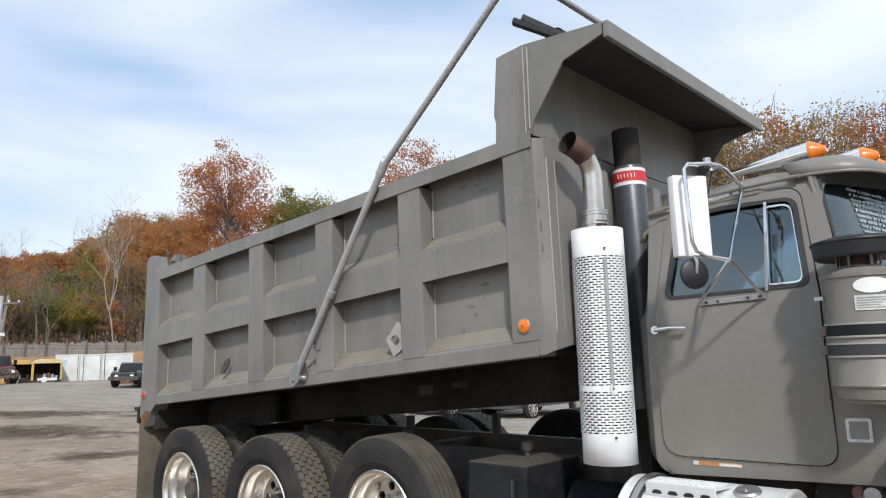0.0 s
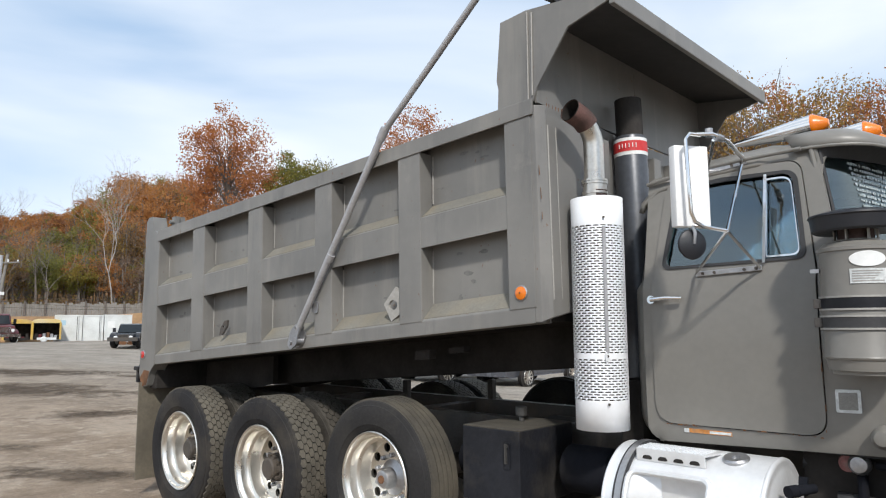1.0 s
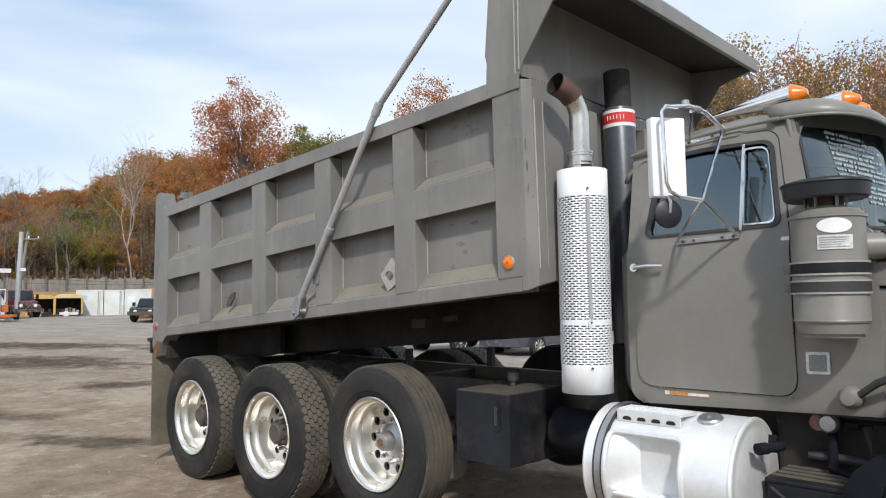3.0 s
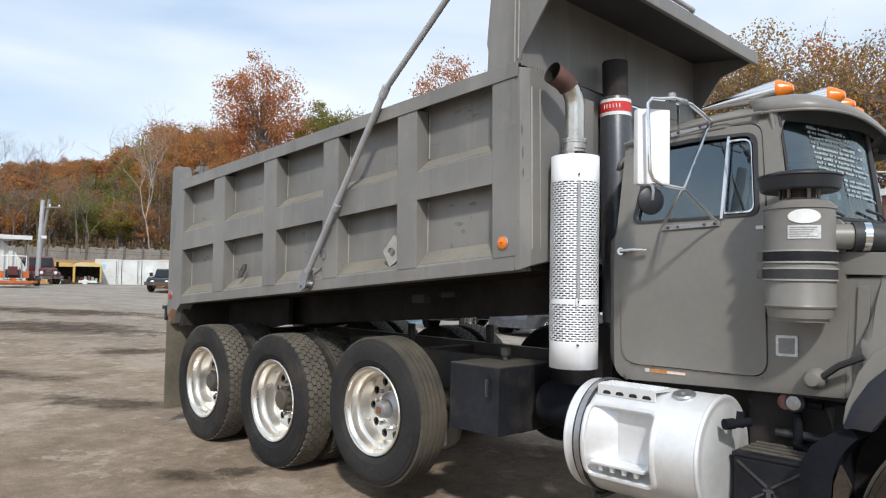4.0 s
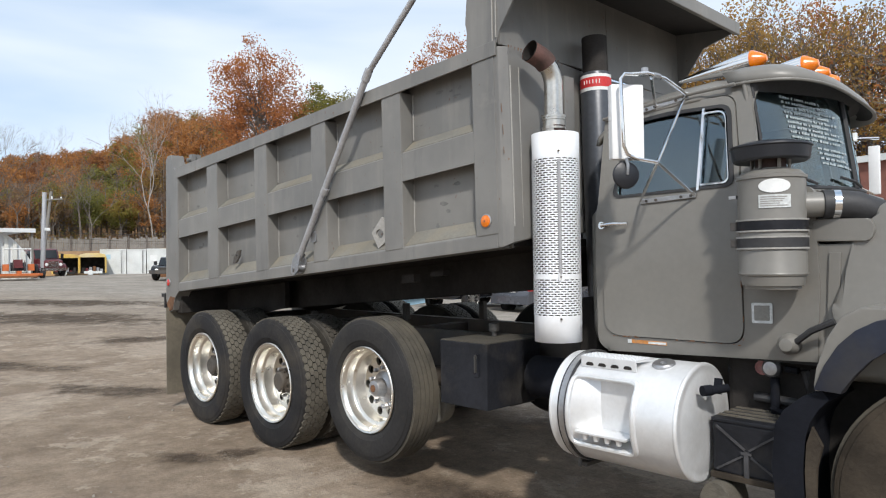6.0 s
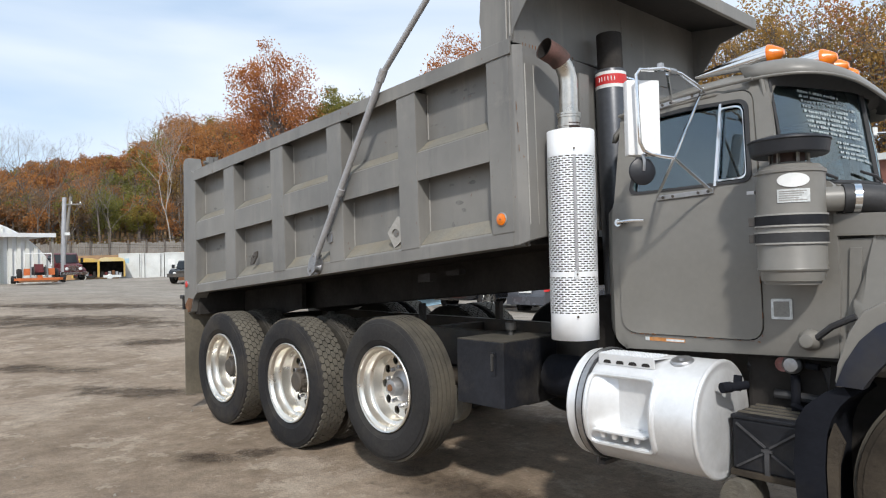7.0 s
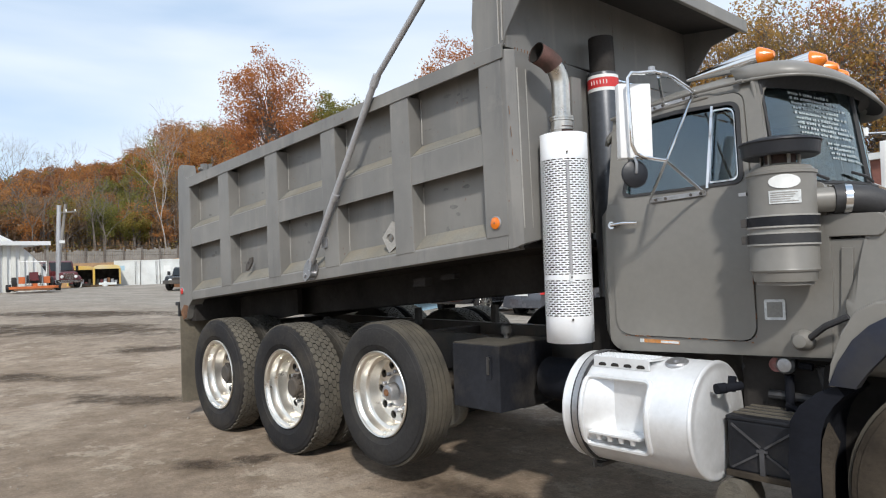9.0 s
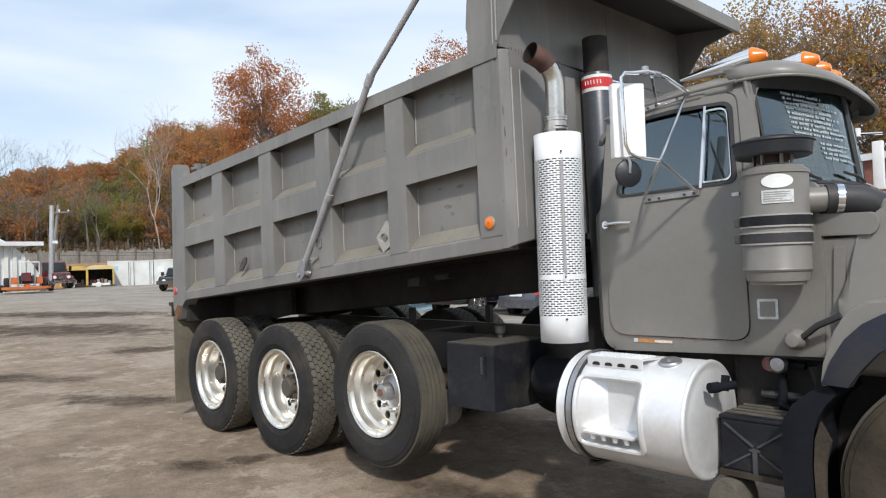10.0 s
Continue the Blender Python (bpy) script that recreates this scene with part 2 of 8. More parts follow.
def stain_material(name):
    """Dark oil soaked into dirt, breaking up towards its rim."""
    m = material(name, (0.082, 0.062, 0.046), 0.92, 0, 0.35, 2.5, 18, 0.3, (0.14, 0.108, 0.080), 0.8, (0.46, 0.60), mottled=0.1, spec=0.12)
    n, l = m.node_tree.nodes, m.node_tree.links
    at = n.new("ShaderNodeAttribute")
    at.attribute_name = "core"
    tc = n.new("ShaderNodeTexCoord")
    t = n.new("ShaderNodeTexNoise")
    t.inputs["Scale"].default_value = 2.0
    t.inputs["Detail"].default_value = 9
    t.inputs["Roughness"].default_value = 0.7
    l.new(tc.outputs["Object"], t.inputs["Vector"])
    s = n.new("ShaderNodeMath")
    s.operation = "ADD"
    s2 = n.new("ShaderNodeMath")
    s2.operation = "MULTIPLY"
    s2.inputs[1].default_value = 2.2
    l.new(t.outputs["Fac"], s2.inputs[0])
    l.new(at.outputs["Fac"], s.inputs[0])
    l.new(s2.outputs["Value"], s.inputs[1])
    r = n.new("ShaderNodeMapRange")
    r.inputs["From Min"].default_value, r.inputs["From Max"].default_value = 1.30, 2.05
    l.new(s.outputs["Value"], r.inputs["Value"])
    tr = n.new("ShaderNodeBsdfTransparent")
    mix = n.new("ShaderNodeMixShader")
    l.new(r.outputs["Result"], mix.inputs["Fac"])
    l.new(tr.outputs["BSDF"], mix.inputs[1])
    l.new(n["Principled BSDF"].outputs["BSDF"], mix.inputs[2])
    l.new(mix.outputs["Shader"], n["Material Output"].inputs["Surface"])
    return m


M_GREY = material("grey_paint", (0.180, 0.172, 0.156), 0.40, 0, 0.12, 1.1, 26, 0.014, (0.225, 0.212, 0.182), 0.4, (0.5, 0.75), mottled=-0.15)
M_BED = bed_paint("bed_grey_paint")
M_DUST = material("dusty_grey_paint", (0.176, 0.167, 0.143), 0.75, 0, 0.2, 3, 60, 0.12, (0.225, 0.190, 0.130), 0.7, (0.46, 0.7))
M_RUST = material("rust", (0.16, 0.075, 0.035), 0.9, 0, 0.4, 9, 80, 0.4)
M_BLACK = material("black_frame_paint", (0.055, 0.050, 0.046), 0.65, 0, 0.3, 4, 50, 0.15, (0.105, 0.080, 0.056), 0.7, (0.44, 0.70))
M_BOXBLACK = material("worn_black_paint", (0.015, 0.016, 0.020), 0.5, 0, 0.35, 4, 30, 0.12, (0.065, 0.058, 0.050), 0.65, (0.52, 0.72), mottled=0.1, spec=0.22)
# near black for grime, and for shade put into undersides and gap fillers
M_UNDER = material("grimy_shaded_underside", (0.034, 0.031, 0.029), 0.9, 0, 0.4, 3, 30, 0.2, spec=0.15)
M_TYRE = material("tyre_rubber", (0.016, 0.0155, 0.0165), 0.75, 0, 0.3, 4, 50, 0.15, (0.075, 0.063, 0.048), 0.6, (0.47, 0.72), mottled=0.15, spec=0.3)
M_TREAD = material("dusty_tread_rubber", (0.095, 0.085, 0.068), 0.9, 0, 0.25, 7, 70, 0.25, (0.13, 0.115, 0.09), 0.6)
# dusty tread rubber again, darkened for the shade between the dual tyres
M_INNER = material("dusty_shaded_rubber", (0.045, 0.040, 0.033), 0.9, 0, 0.3, 7, 70, 0.25, (0.075, 0.066, 0.052), 0.6)
M_LIDDUST = material("dusty_black_lid", (0.05, 0.045, 0.036), 0.85, 0, 0.35, 5, 40, 0.15, (0.095, 0.082, 0.062), 0.7, (0.42, 0.68))
M_TAGTREAD = material("dusty_ribbed_tread", (0.062, 0.055, 0.044), 0.85, 0, 0.3, 5, 60, 0.2, (0.12, 0.104, 0.078), 0.7, (0.45, 0.68))
M_WORNSTEEL = material("worn_black_latch", (0.06, 0.058, 0.055), 0.55, 0.3, 0.3, 10, 60, 0.1)
M_ALU = material("polished_aluminium", (0.78, 0.755, 0.70), 0.30, 0.97, 0.05, 5, 60, 0.015, (0.40, 0.36, 0.31), 0.35, (0.56, 0.85))
M_TANK = material("oxidised_aluminium", (0.78, 0.79, 0.80), 0.38, 0.42, 0.07, 3, 40, 0.03, (0.52, 0.51, 0.49), 0.6, (0.45, 0.7))
M_FLAP = material("black_splash_rubber", (0.010, 0.011, 0.015), 0.85, 0, 0.3, 4, 40, 0.1, (0.030, 0.027, 0.022), 0.5, (0.54, 0.74), spec=0.12)
M_CHROME = material("chrome", (0.82, 0.82, 0.82), 0.12, 1.0, 0.03, 4, 40, 0.0)
M_STEEL = material("dull_steel", (0.42, 0.42, 0.43), 0.42, 0.9, 0.12, 8, 60, 0.05, (0.25, 0.20, 0.15), 0.5, (0.6, 0.8))
M_STACK = material("stained_exhaust_steel", (0.62, 0.59, 0.54), 0.3, 1.0, 0.12, 7, 60, 0.04, (0.28, 0.20, 0.14), 0.55, (0.52, 0.75))
M_SOOT = material("rusty_sooty_steel", (0.07, 0.045, 0.04), 0.8, 0.2, 0.3, 10, 60, 0.15)
M_ARM = material("galvanised_arm", (0.40, 0.40, 0.41), 0.5, 0.4, 0.1, 4, 50, 0.05)
M_WHITE = material("white_paint", (0.80, 0.80, 0.80), 0.35, 0, 0.04, 3, 40, 0.02)
M_PLASTIC = material("black_plastic", (0.011, 0.012, 0.016), 0.42, 0, 0.15, 5, 50, 0.05)
M_RUBBER = material("black_rubber", (0.03, 0.03, 0.032), 0.6, 0, 0.2, 8, 60, 0.08)
M_DUSTYTYRE = material("dust_caked_tyre", (0.042, 0.034, 0.026), 0.9, 0, 0.3, 6, 60, 0.2, (0.075, 0.060, 0.044), 0.6, spec=0.2)
M_BUSPALE = material("faded_bus_yellow", (0.60, 0.45, 0.17), 0.6, 0, 0.12, 1, 20, 0.03, (0.5, 0.46, 0.36), 0.6)
M_TAGTYRE = material("dusty_worn_tyre", (0.024, 0.023, 0.023), 0.8, 0, 0.3, 3, 50, 0.15, (0.075, 0.066, 0.052), 0.5, (0.5, 0.75), mottled=0.15, spec=0.3)
# bed grey taken near black, with the guard's shade put into the colour
M_GUARDSHADE = material("shaded_guard_paint", (0.040, 0.039, 0.039), 0.7, 0, 0.3, 1.5, 14, 0.05, (0.075, 0.073, 0.070), 0.6, (0.52, 0.75))
M_BLUESIGN = material("pale_blue_sign", (0.34, 0.50, 0.60), 0.6, 0, 0.1, 3, 30, 0.0)
M_FLAPDUST = material("dusty_flap_rubber", (0.150, 0.130, 0.098), 0.9, 0, 0.2, 3, 40, 0.1, (0.09, 0.08, 0.062), 0.6)
M_AMBER = material("amber_lens", (0.74, 0.175, 0.004), 0.25, 0, 0.08, 20, 120, 0.05, coat=0.5)
M_RED = material("red_lens", (0.5, 0.02, 0.015), 0.25, 0, 0.08, 20, 120, 0.05, coat=0.5)
M_GLASS = glass_material("cab_glass", (0.60, 0.74, 0.79))
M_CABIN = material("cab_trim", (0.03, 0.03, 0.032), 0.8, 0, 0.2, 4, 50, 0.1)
M_STICKER = material("white_sticker", (0.72, 0.73, 0.72), 0.5, 0, 0.04, 5, 60, 0.0)
M_FADED = material("faded_print_sticker", (0.55, 0.57, 0.57), 0.5, 0, 0.2, 40, 120, 0.0)
M_ORANGE = material("orange_sticker", (0.52, 0.20, 0.04), 0.6, 0, 0.3, 20, 80, 0.0, (0.30, 0.24, 0.17), 0.6)
M_CYL = material("cylinder_grey", (0.07, 0.075, 0.085), 0.35, 0.3, 0.1, 4, 40, 0.03)
M_BAND = material("red_band", (0.55, 0.03, 0.03), 0.5, 0, 0.08, 10, 60, 0.0)
M_FADEDRED = material("faded_red_casting", (0.30, 0.11, 0.10), 0.7, 0, 0.3, 20, 80, 0.1, (0.22, 0.19, 0.17), 0.7, (0.42, 0.62))
M_DIRT = dirt_material("packed_dirt_lot")
M_WET = stain_material("oily_wet_dirt")
M_STONE = material("pale_gravel", (0.26, 0.235, 0.20), 0.9, 0, 0.3, 20, 90, 0.2)
M_FLOOR = material("leaf_litter", (0.30, 0.18, 0.09), 0.95, 0, 0.4, 0.2, 3, 0.3, (0.16, 0.10, 0.03), 0.7)
M_BARK = material("grey_bark", (0.14, 0.12, 0.105), 0.95, 0, 0.3, 3, 20, 0.4)
M_PALEBARK = material("pale_bark", (0.26, 0.235, 0.21), 0.9, 0, 0.25, 2, 12, 0.2)
M_CONT = material("white_container_paint", (0.62, 0.64, 0.63), 0.6, 0, 0.1, 0.8, 10, 0.05, (0.40, 0.36, 0.30), 0.5, (0.55, 0.75))
M_YELLOW = material("bus_yellow", (0.56, 0.36, 0.06), 0.6, 0, 0.2, 1, 12, 0.03, (0.34, 0.27, 0.16), 0.7)
M_SHED = material("shed_siding", (0.62, 0.62, 0.58), 0.6, 0, 0.1, 0.7, 14, 0.05)
M_SHEDROOF = material("shed_roof_metal", (0.66, 0.67, 0.67), 0.5, 0.2, 0.08, 1, 12, 0.04)
M_WOOD = material("weathered_wood", (0.21, 0.195, 0.175), 0.9, 0, 0.2, 2, 20, 0.2)
M_CARGREY = material("grey_car_paint", (0.085, 0.09, 0.105), 0.25, 0.3, 0.06, 2, 30, 0.0, coat=0.6)
M_CARBLACK = material("black_car_paint", (0.012, 0.013, 0.016), 0.22, 0.2, 0.06, 2, 30, 0.0, coat=0.6)
M_CARGLASS = material("dark_car_glass", (0.015, 0.018, 0.02), 0.08, 0, 0.05, 2, 20, 0.0)
M_DARKRED = material("dark_red_paint", (0.115, 0.02, 0.022), 0.35, 0.1, 0.1, 2, 30, 0.0, coat=0.3)
M_MOWER = material("orange_machine_paint", (0.46, 0.12, 0.03), 0.5, 0, 0.15, 3, 30, 0.05)
M_BLUEPAINT = material("navy_fender_paint", (0.020, 0.024, 0.038), 0.68, 0, 0.2, 3, 40, 0.04, (0.05, 0.045, 0.038), 0.5, spec=0.3)
M_GREYPANEL = material("pale_panel", (0.30, 0.29, 0.27), 0.6, 0, 0.1, 8, 60, 0.03)
M_SCREEN = material("vent_screen", (0.24, 0.235, 0.22), 0.8, 0.2, 0.1, 60, 200, 0.2)
M_BRICK = material("red_brick_wall", (0.20, 0.085, 0.065), 0.9, 0, 0.15, 3, 30, 0.1)


# ---- mesh helpers ----
PLACE = Matrix()      # where the group of parts under way stands


def part(name, bm, mat, parent=None, label="", smooth=False, sharp=35):
    bm.transform(PLACE)
    me = bpy.data.meshes.new(name)
    bmesh.ops.recalc_face_normals(bm, faces=bm.faces[:])
    if smooth:
        for f in bm.faces:
            f.smooth = True
        for e in bm.edges:
            if len(e.link_faces) == 2 and e.calc_face_angle(0) > radians(sharp):
                e.smooth = False
    bm.to_mesh(me)
    bm.free()
    for m in (mat if isinstance(mat, (list, tuple)) else [mat]):
        me.materials.append(m)
    ob = new(name, me)
    if parent is not None:
        ob.parent = parent
        ob.matrix_parent_inverse = parent.matrix_world.inverted()
    if label:
        tagged(ob, label)
    return ob


def thing(name, label, category, at=(0, 0, 0), group="", kind=""):
    ob = new(name)
    ob.empty_display_size = 0.2
    ob.location = at
    ob.matrix_world = Matrix.Translation(at)
    return tagged(ob, label, category, group, kind)


def box(bm, x0, x1, y0, y1, z0, z1, bevel=0.0):
    r = bmesh.ops.create_cube(bm, size=1.0)
    vs = r["verts"]
    for v in vs:
        v.co = Vector(((x0 + x1) / 2 + v.co.x * (x1 - x0), (y0 + y1) / 2 + v.co.y * (y1 - y0), (z0 + z1) / 2 + v.co.z * (z1 - z0)))
    if bevel:
        es = list({e for v in vs for e in v.link_edges})
        bmesh.ops.bevel(bm, geom=es, offset=bevel, segments=2, affect="EDGES", profile=0.6)
    return bm


def prism(bm, pts, place, d0, d1, bevel=0.0):
    """A flat outline, pts in 2D, between two depths; place(u, v, d) gives the point."""
    a = [bm.verts.new(place(u, v, d0)) for u, v in pts]
    b = [bm.verts.new(place(u, v, d1)) for u, v in pts]
    k = len(pts)
    fs = [bm.faces.new(a), bm.faces.new(list(reversed(b)))]
    for i in range(k):
        fs.append(bm.faces.new((a[i], b[i], b[(i + 1) % k], a[(i + 1) % k])))
    if bevel:
        es = list({e for f in fs for e in f.edges})
        bmesh.ops.bevel(bm, geom=es, offset=bevel, segments=2, affect="EDGES", profile=0.6)
    return bm


def xz(u, v, d):
    return Vector((u, d, v))


def yz(u, v, d):
    return Vector((d, u, v))


def xy(u, v, d):
    return Vector((u, v, d))


def lathe(bm, prof, n=32, m=None, closed=False):
    """Turn a profile of (radius, height) round z, then move it by m."""
    m = m or Matrix()
    rings = []
    for r, h in prof:
        if r < 1e-6:
            rings.append([bm.verts.new(m @ Vector((0, 0, h)))])
        else:
            rings.append([bm.verts.new(m @ Vector((r * math.cos(2 * math.pi * i / n), r * math.sin(2 * math.pi * i / n), h))) for i in range(n)])
    pairs = list(zip(rings, rings[1:])) + ([(rings[-1], rings[0])] if closed else [])
    for p, q in pairs:
        for i in range(n):
            j = (i + 1) % n
            if len(p) == 1 and len(q) == 1:
                continue
            if len(p) == 1:
                bm.faces.new((p[0], q[i], q[j]))
            elif len(q) == 1:
                bm.faces.new((p[i], q[0], p[j]))
            else:
                bm.faces.new((p[i], q[i], q[j], p[j]))
    return bm


def tube(bm, pts, r, n=10, r1=None, caps=True):
    """A round bar along points; the radius may change from r to r1."""
    pts = [Vector(p) for p in pts]
    rings = []
    a = None
    for i, p in enumerate(pts):
        d = (pts[min(i + 1, len(pts) - 1)] - pts[max(i - 1, 0)]).normalized()
        if a is None:
            a = d.cross(Vector((0, 0, 1)) if abs(d.z) < 0.9 else Vector((1, 0, 0)))
        a = (a - d * a.dot(d)).normalized()
        b = d.cross(a)
        rr = r if r1 is None else r + (r1 - r) * i / max(1, len(pts) - 1)
        rings.append([bm.verts.new(p + (a * math.cos(2 * math.pi * k / n) + b * math.sin(2 * math.pi * k / n)) * rr) for k in range(n)])
    for p, q in zip(rings, rings[1:]):
        for k in range(n):
            bm.faces.new((p[k], p[(k + 1) % n], q[(k + 1) % n], q[k]))
    if caps:
        bm.faces.new(rings[0])
        bm.faces.new(list(reversed(rings[-1])))
    return bm


def rounded(pts, radius, seg=5):
    """Round the corners of a 2D outline; radius may be one number or one a corner."""
    out = []
    k = len(pts)
    for i, p in enumerate(pts):
        r = radius[i] if isinstance(radius, (list, tuple)) else radius
        p = Vector(p)
        a, b = Vector(pts[i - 1]), Vector(pts[(i + 1) % k])
        da, db = (a - p), (b - p)
        if r <= 0:
            out.append(tuple(p))
            continue
        ra = min(r, da.length * 0.48, db.length * 0.48)
        s, e = p + da.normalized() * ra, p + db.normalized() * ra
        for t in range(seg + 1):
            f = t / seg
            out.append(tuple((1 - f) ** 2 * s + 2 * f * (1 - f) * p + f * f * e))
    return out


def bar(bm, a, b, w, h):
    """A flat bar of width w and height h from a to b."""
    a, b = Vector(a), Vector(b)
    d = (b - a).normalized()
    ref = Vector((0, 0, 1)) if abs(d.z) < 0.95 else Vector((1, 0, 0))
    s = d.cross(ref).normalized() * w / 2
    u = s.cross(d).normalized() * h / 2
    vs = [bm.verts.new(p + q) for p in (a, b) for q in (s + u, s - u, -s - u, -s + u)]
    for q in ((0, 1, 2, 3), (7, 6, 5, 4), (0, 4, 5, 1), (1, 5, 6, 2), (2, 6, 7, 3), (3, 7, 4, 0)):
        bm.faces.new([vs[i] for i in q])
    return bm


def B():
    return bmesh.new()


# ---- ground ----
def ground_z(x, y):
    d = max(0.0, -x - 10.0)
    fall = 0.034 * max(0.0, min(y, 60) - 6.0) * min(1, max(0, (x + 44) / 12))
    return -fall + 0.95 * (1 - math.exp(-d / 28.0)) - 0.025 * min(46.0, max(0.0, d - 40.0)) + 0.02 * noise.noise(Vector((x * 0.25, y * 0.25, 3))) * min(1, max(0, (abs(x + 1) - 6) / 6 + max(0, (-y - 6) / 6)))


bm = B()
xs = [-900, -500, -300, -200, -150, -120] + [-100 + 4 * i for i in range(20)] + [-20 + i for i in range(40)] + [22, 28, 40, 80, 200, 600]
ys = [-600, -200, -80, -40, -25] + [-16 + i for i in range(34)] + [20 + 4 * i for i in range(14)] + [90, 130, 200, 400, 900]
grid = [[bm.verts.new((x, y, ground_z(x, y))) for y in ys] for x in xs]
for i in range(len(xs) - 1):
    for j in range(len(ys) - 1):
        bm.faces.new((grid[i][j], grid[i + 1][j], grid[i + 1][j + 1], grid[i][j + 1]))
ground = part("ground", bm, M_DIRT, smooth=True)
tagged(ground, "brown packed dirt and worn asphalt truck yard", "ground", kind="structure")

# ---- the dump truck ----
truck = thing("dump_truck", "grey tri-axle dump truck with raised ribbed steel bed, standing on dirt", "truck")
YB, YP, YF = 0.06, 0.165, 2.24      # outer face of the bed, its recessed panels, its far side
M_SCUFF = material("grime_scuff", (0.155, 0.153, 0.145), 0.7, 0, 0.2, 20, 80, 0.05)
HOLE0, HOLE1 = 0.92, 1.21           # the opening in the front wall for the hoist
YC = 1.24                            # middle of the truck
X0, X1 = -3.2, 1.26
LINES = dict(bot=(1.255, 1.615), ledge=(1.338, 1.701), midb=(1.810, 2.141), midt=(1.993, 2.327), topl=(2.440, 2.735), top=(2.547, 2.824))


def zl(line, x):
    a, b = LINES[line]
    return a + (b - a) * (x - X0) / (X1 - X0)


def sweep(bm, x0, x1, section):
    """A bar along x whose (y, z) section is given at each end."""
    a = [bm.verts.new((x0, y, z)) for y, z in section(x0)]
    b = [bm.verts.new((x1, y, z)) for y, z in section(x1)]
    k = len(a)
    bm.faces.new(a)
    bm.faces.new(list(reversed(b)))
    for i in range(k):
        bm.faces.new((a[i], b[i], b[(i + 1) % k], a[(i + 1) % k]))
    return bm


def soften(bm, w=0.006):
    bmesh.ops.bevel(bm, geom=bm.edges[:], offset=w, segments=2, affect="EDGES", profile=0.6)
    return bm


def dump_bed():
    # body plate behind the ribs, with floor and far side
    bm = B()
    sweep(bm, X0 - 0.2, X1 + 0.02, lambda x: [(YP, zl("bot", x)), (YP, zl("top", x) - 0.02), (YP + 0.012, zl("top", x) - 0.02), (YP + 0.012, zl("bot", x))])
    sweep(bm, X0 - 0.2, X1 + 0.02, lambda x: [(YF - 0.1, zl("bot", x)), (YF - 0.1, zl("top", x) - 0.02), (YF - 0.088, zl("top", x) - 0.02), (YF - 0.088, zl("bot", x))])
    bed = part("dump_bed", bm, M_BED, truck, "grey steel dump bed with recessed panels, dusty and scuffed")
    ribs = [(-2.492, -2.276), (-1.56, -1.350), (-0.662, -0.466), (0.219, 0.416), (1.082, X1)]
    for a, b in ribs:
        bm = B()
        o = 0.02
        pts = [(a + o * 0.5, zl("ledge", a) - 0.004), (b + o * 0.5, zl("ledge", b) - 0.004), (b - o * 0.5, zl("topl", b) + 0.004), (a - o * 0.5, zl("topl", a) + 0.004)]
        prism(bm, pts, xz, YB - 0.004, YP)
        part("rib", soften(bm), M_BED, bed)
    edges = [X0 + 0.03] + [q for r in ribs for q in r][:-1]
    for a, b in zip(edges[::2], edges[1::2]):
        bm = B()
        sweep(bm, a - 0.004, b + 0.004, lambda x: [(YP, zl("midt", x) + 0.085), (YB, zl("midt", x)), (YB, zl("midb", x)), (YB + 0.010, zl("midb", x)), (YB + 0.010, zl("midt", x) - 0.008), (YP, zl("midt", x) + 0.072)])
        part("middle_rail", soften(bm, 0.002), M_BED, bed)
        bm = B()
        sweep(bm, a, b, lambda x: [(YP - 0.002, zl("midt", x) + 0.088), (YB + 0.012, zl("midt", x) + 0.014), (YB + 0.012, zl("midt", x) + 0.010), (YP - 0.002, zl("midt", x) + 0.084)])
        part("dust_film", bm, M_DUST, bed)
        bm = B()
        sweep(bm, a, b, lambda x: [(YP - 0.002, zl("ledge", x) + 0.106), (YB + 0.012, zl("ledge", x) + 0.016), (YB + 0.012, zl("ledge", x) + 0.011), (YP - 0.002, zl("ledge", x) + 0.101)])
        part("dust_film", bm, M_DUST, bed)
        # weld beads up the recess corners
        for x in (a + 0.006, b - 0.006):
            for lo, hi in (("ledge", "midb"), ("midt", "topl")):
                bm = B()
                tube(bm, [(x, YP - 0.003, zl(lo, x) + 0.1), (x, YP - 0.003, zl(hi, x) - 0.01)], 0.005, 6)
                part("weld_bead", bm, M_GREYPANEL, bed)
    bm = B()
    sweep(bm, X0, X1, lambda x: [(YP, zl("ledge", x) + 0.1), (YB, zl("ledge", x)), (YB, zl("bot", x)), (YP + 0.05, zl("bot", x))])
    part("bottom_rail", soften(bm, 0.005), M_BED, bed)
    bm = B()
    sweep(bm, X0, X1 + 0.01, lambda x: [(YP + 0.03, zl("top", x)), (YB - 0.012, zl("top", x)), (YB - 0.012, zl("topl", x)), (YB, zl("topl", x)), (YB, zl("top", x) - 0.012), (YP + 0.03, zl("top", x) - 0.012)])
    part("top_rail", soften(bm, 0.003), M_BED, bed)
    bm = B()
    sweep(bm, X0, X1, lambda x: [(YF, zl("top", x)), (YF - 0.14, zl("top", x)), (YF - 0.14, zl("topl", x)), (YF, zl("topl", x))])
    sweep(bm, X0, X1, lambda x: [(YF, zl("ledge", x)), (YF - 0.12, zl("ledge", x)), (YF - 0.12, zl("bot", x)), (YF, zl("bot", x))])
    for a, b in ribs:
        sweep(bm, a, b, lambda x: [(YF, zl("topl", x)), (YF - 0.1, zl("topl", x)), (YF - 0.1, zl("ledge", x)), (YF, zl("ledge", x))])
    part("far_rails", bm, M_BED, bed)
    # rear corner post with its foot
    bm = B()
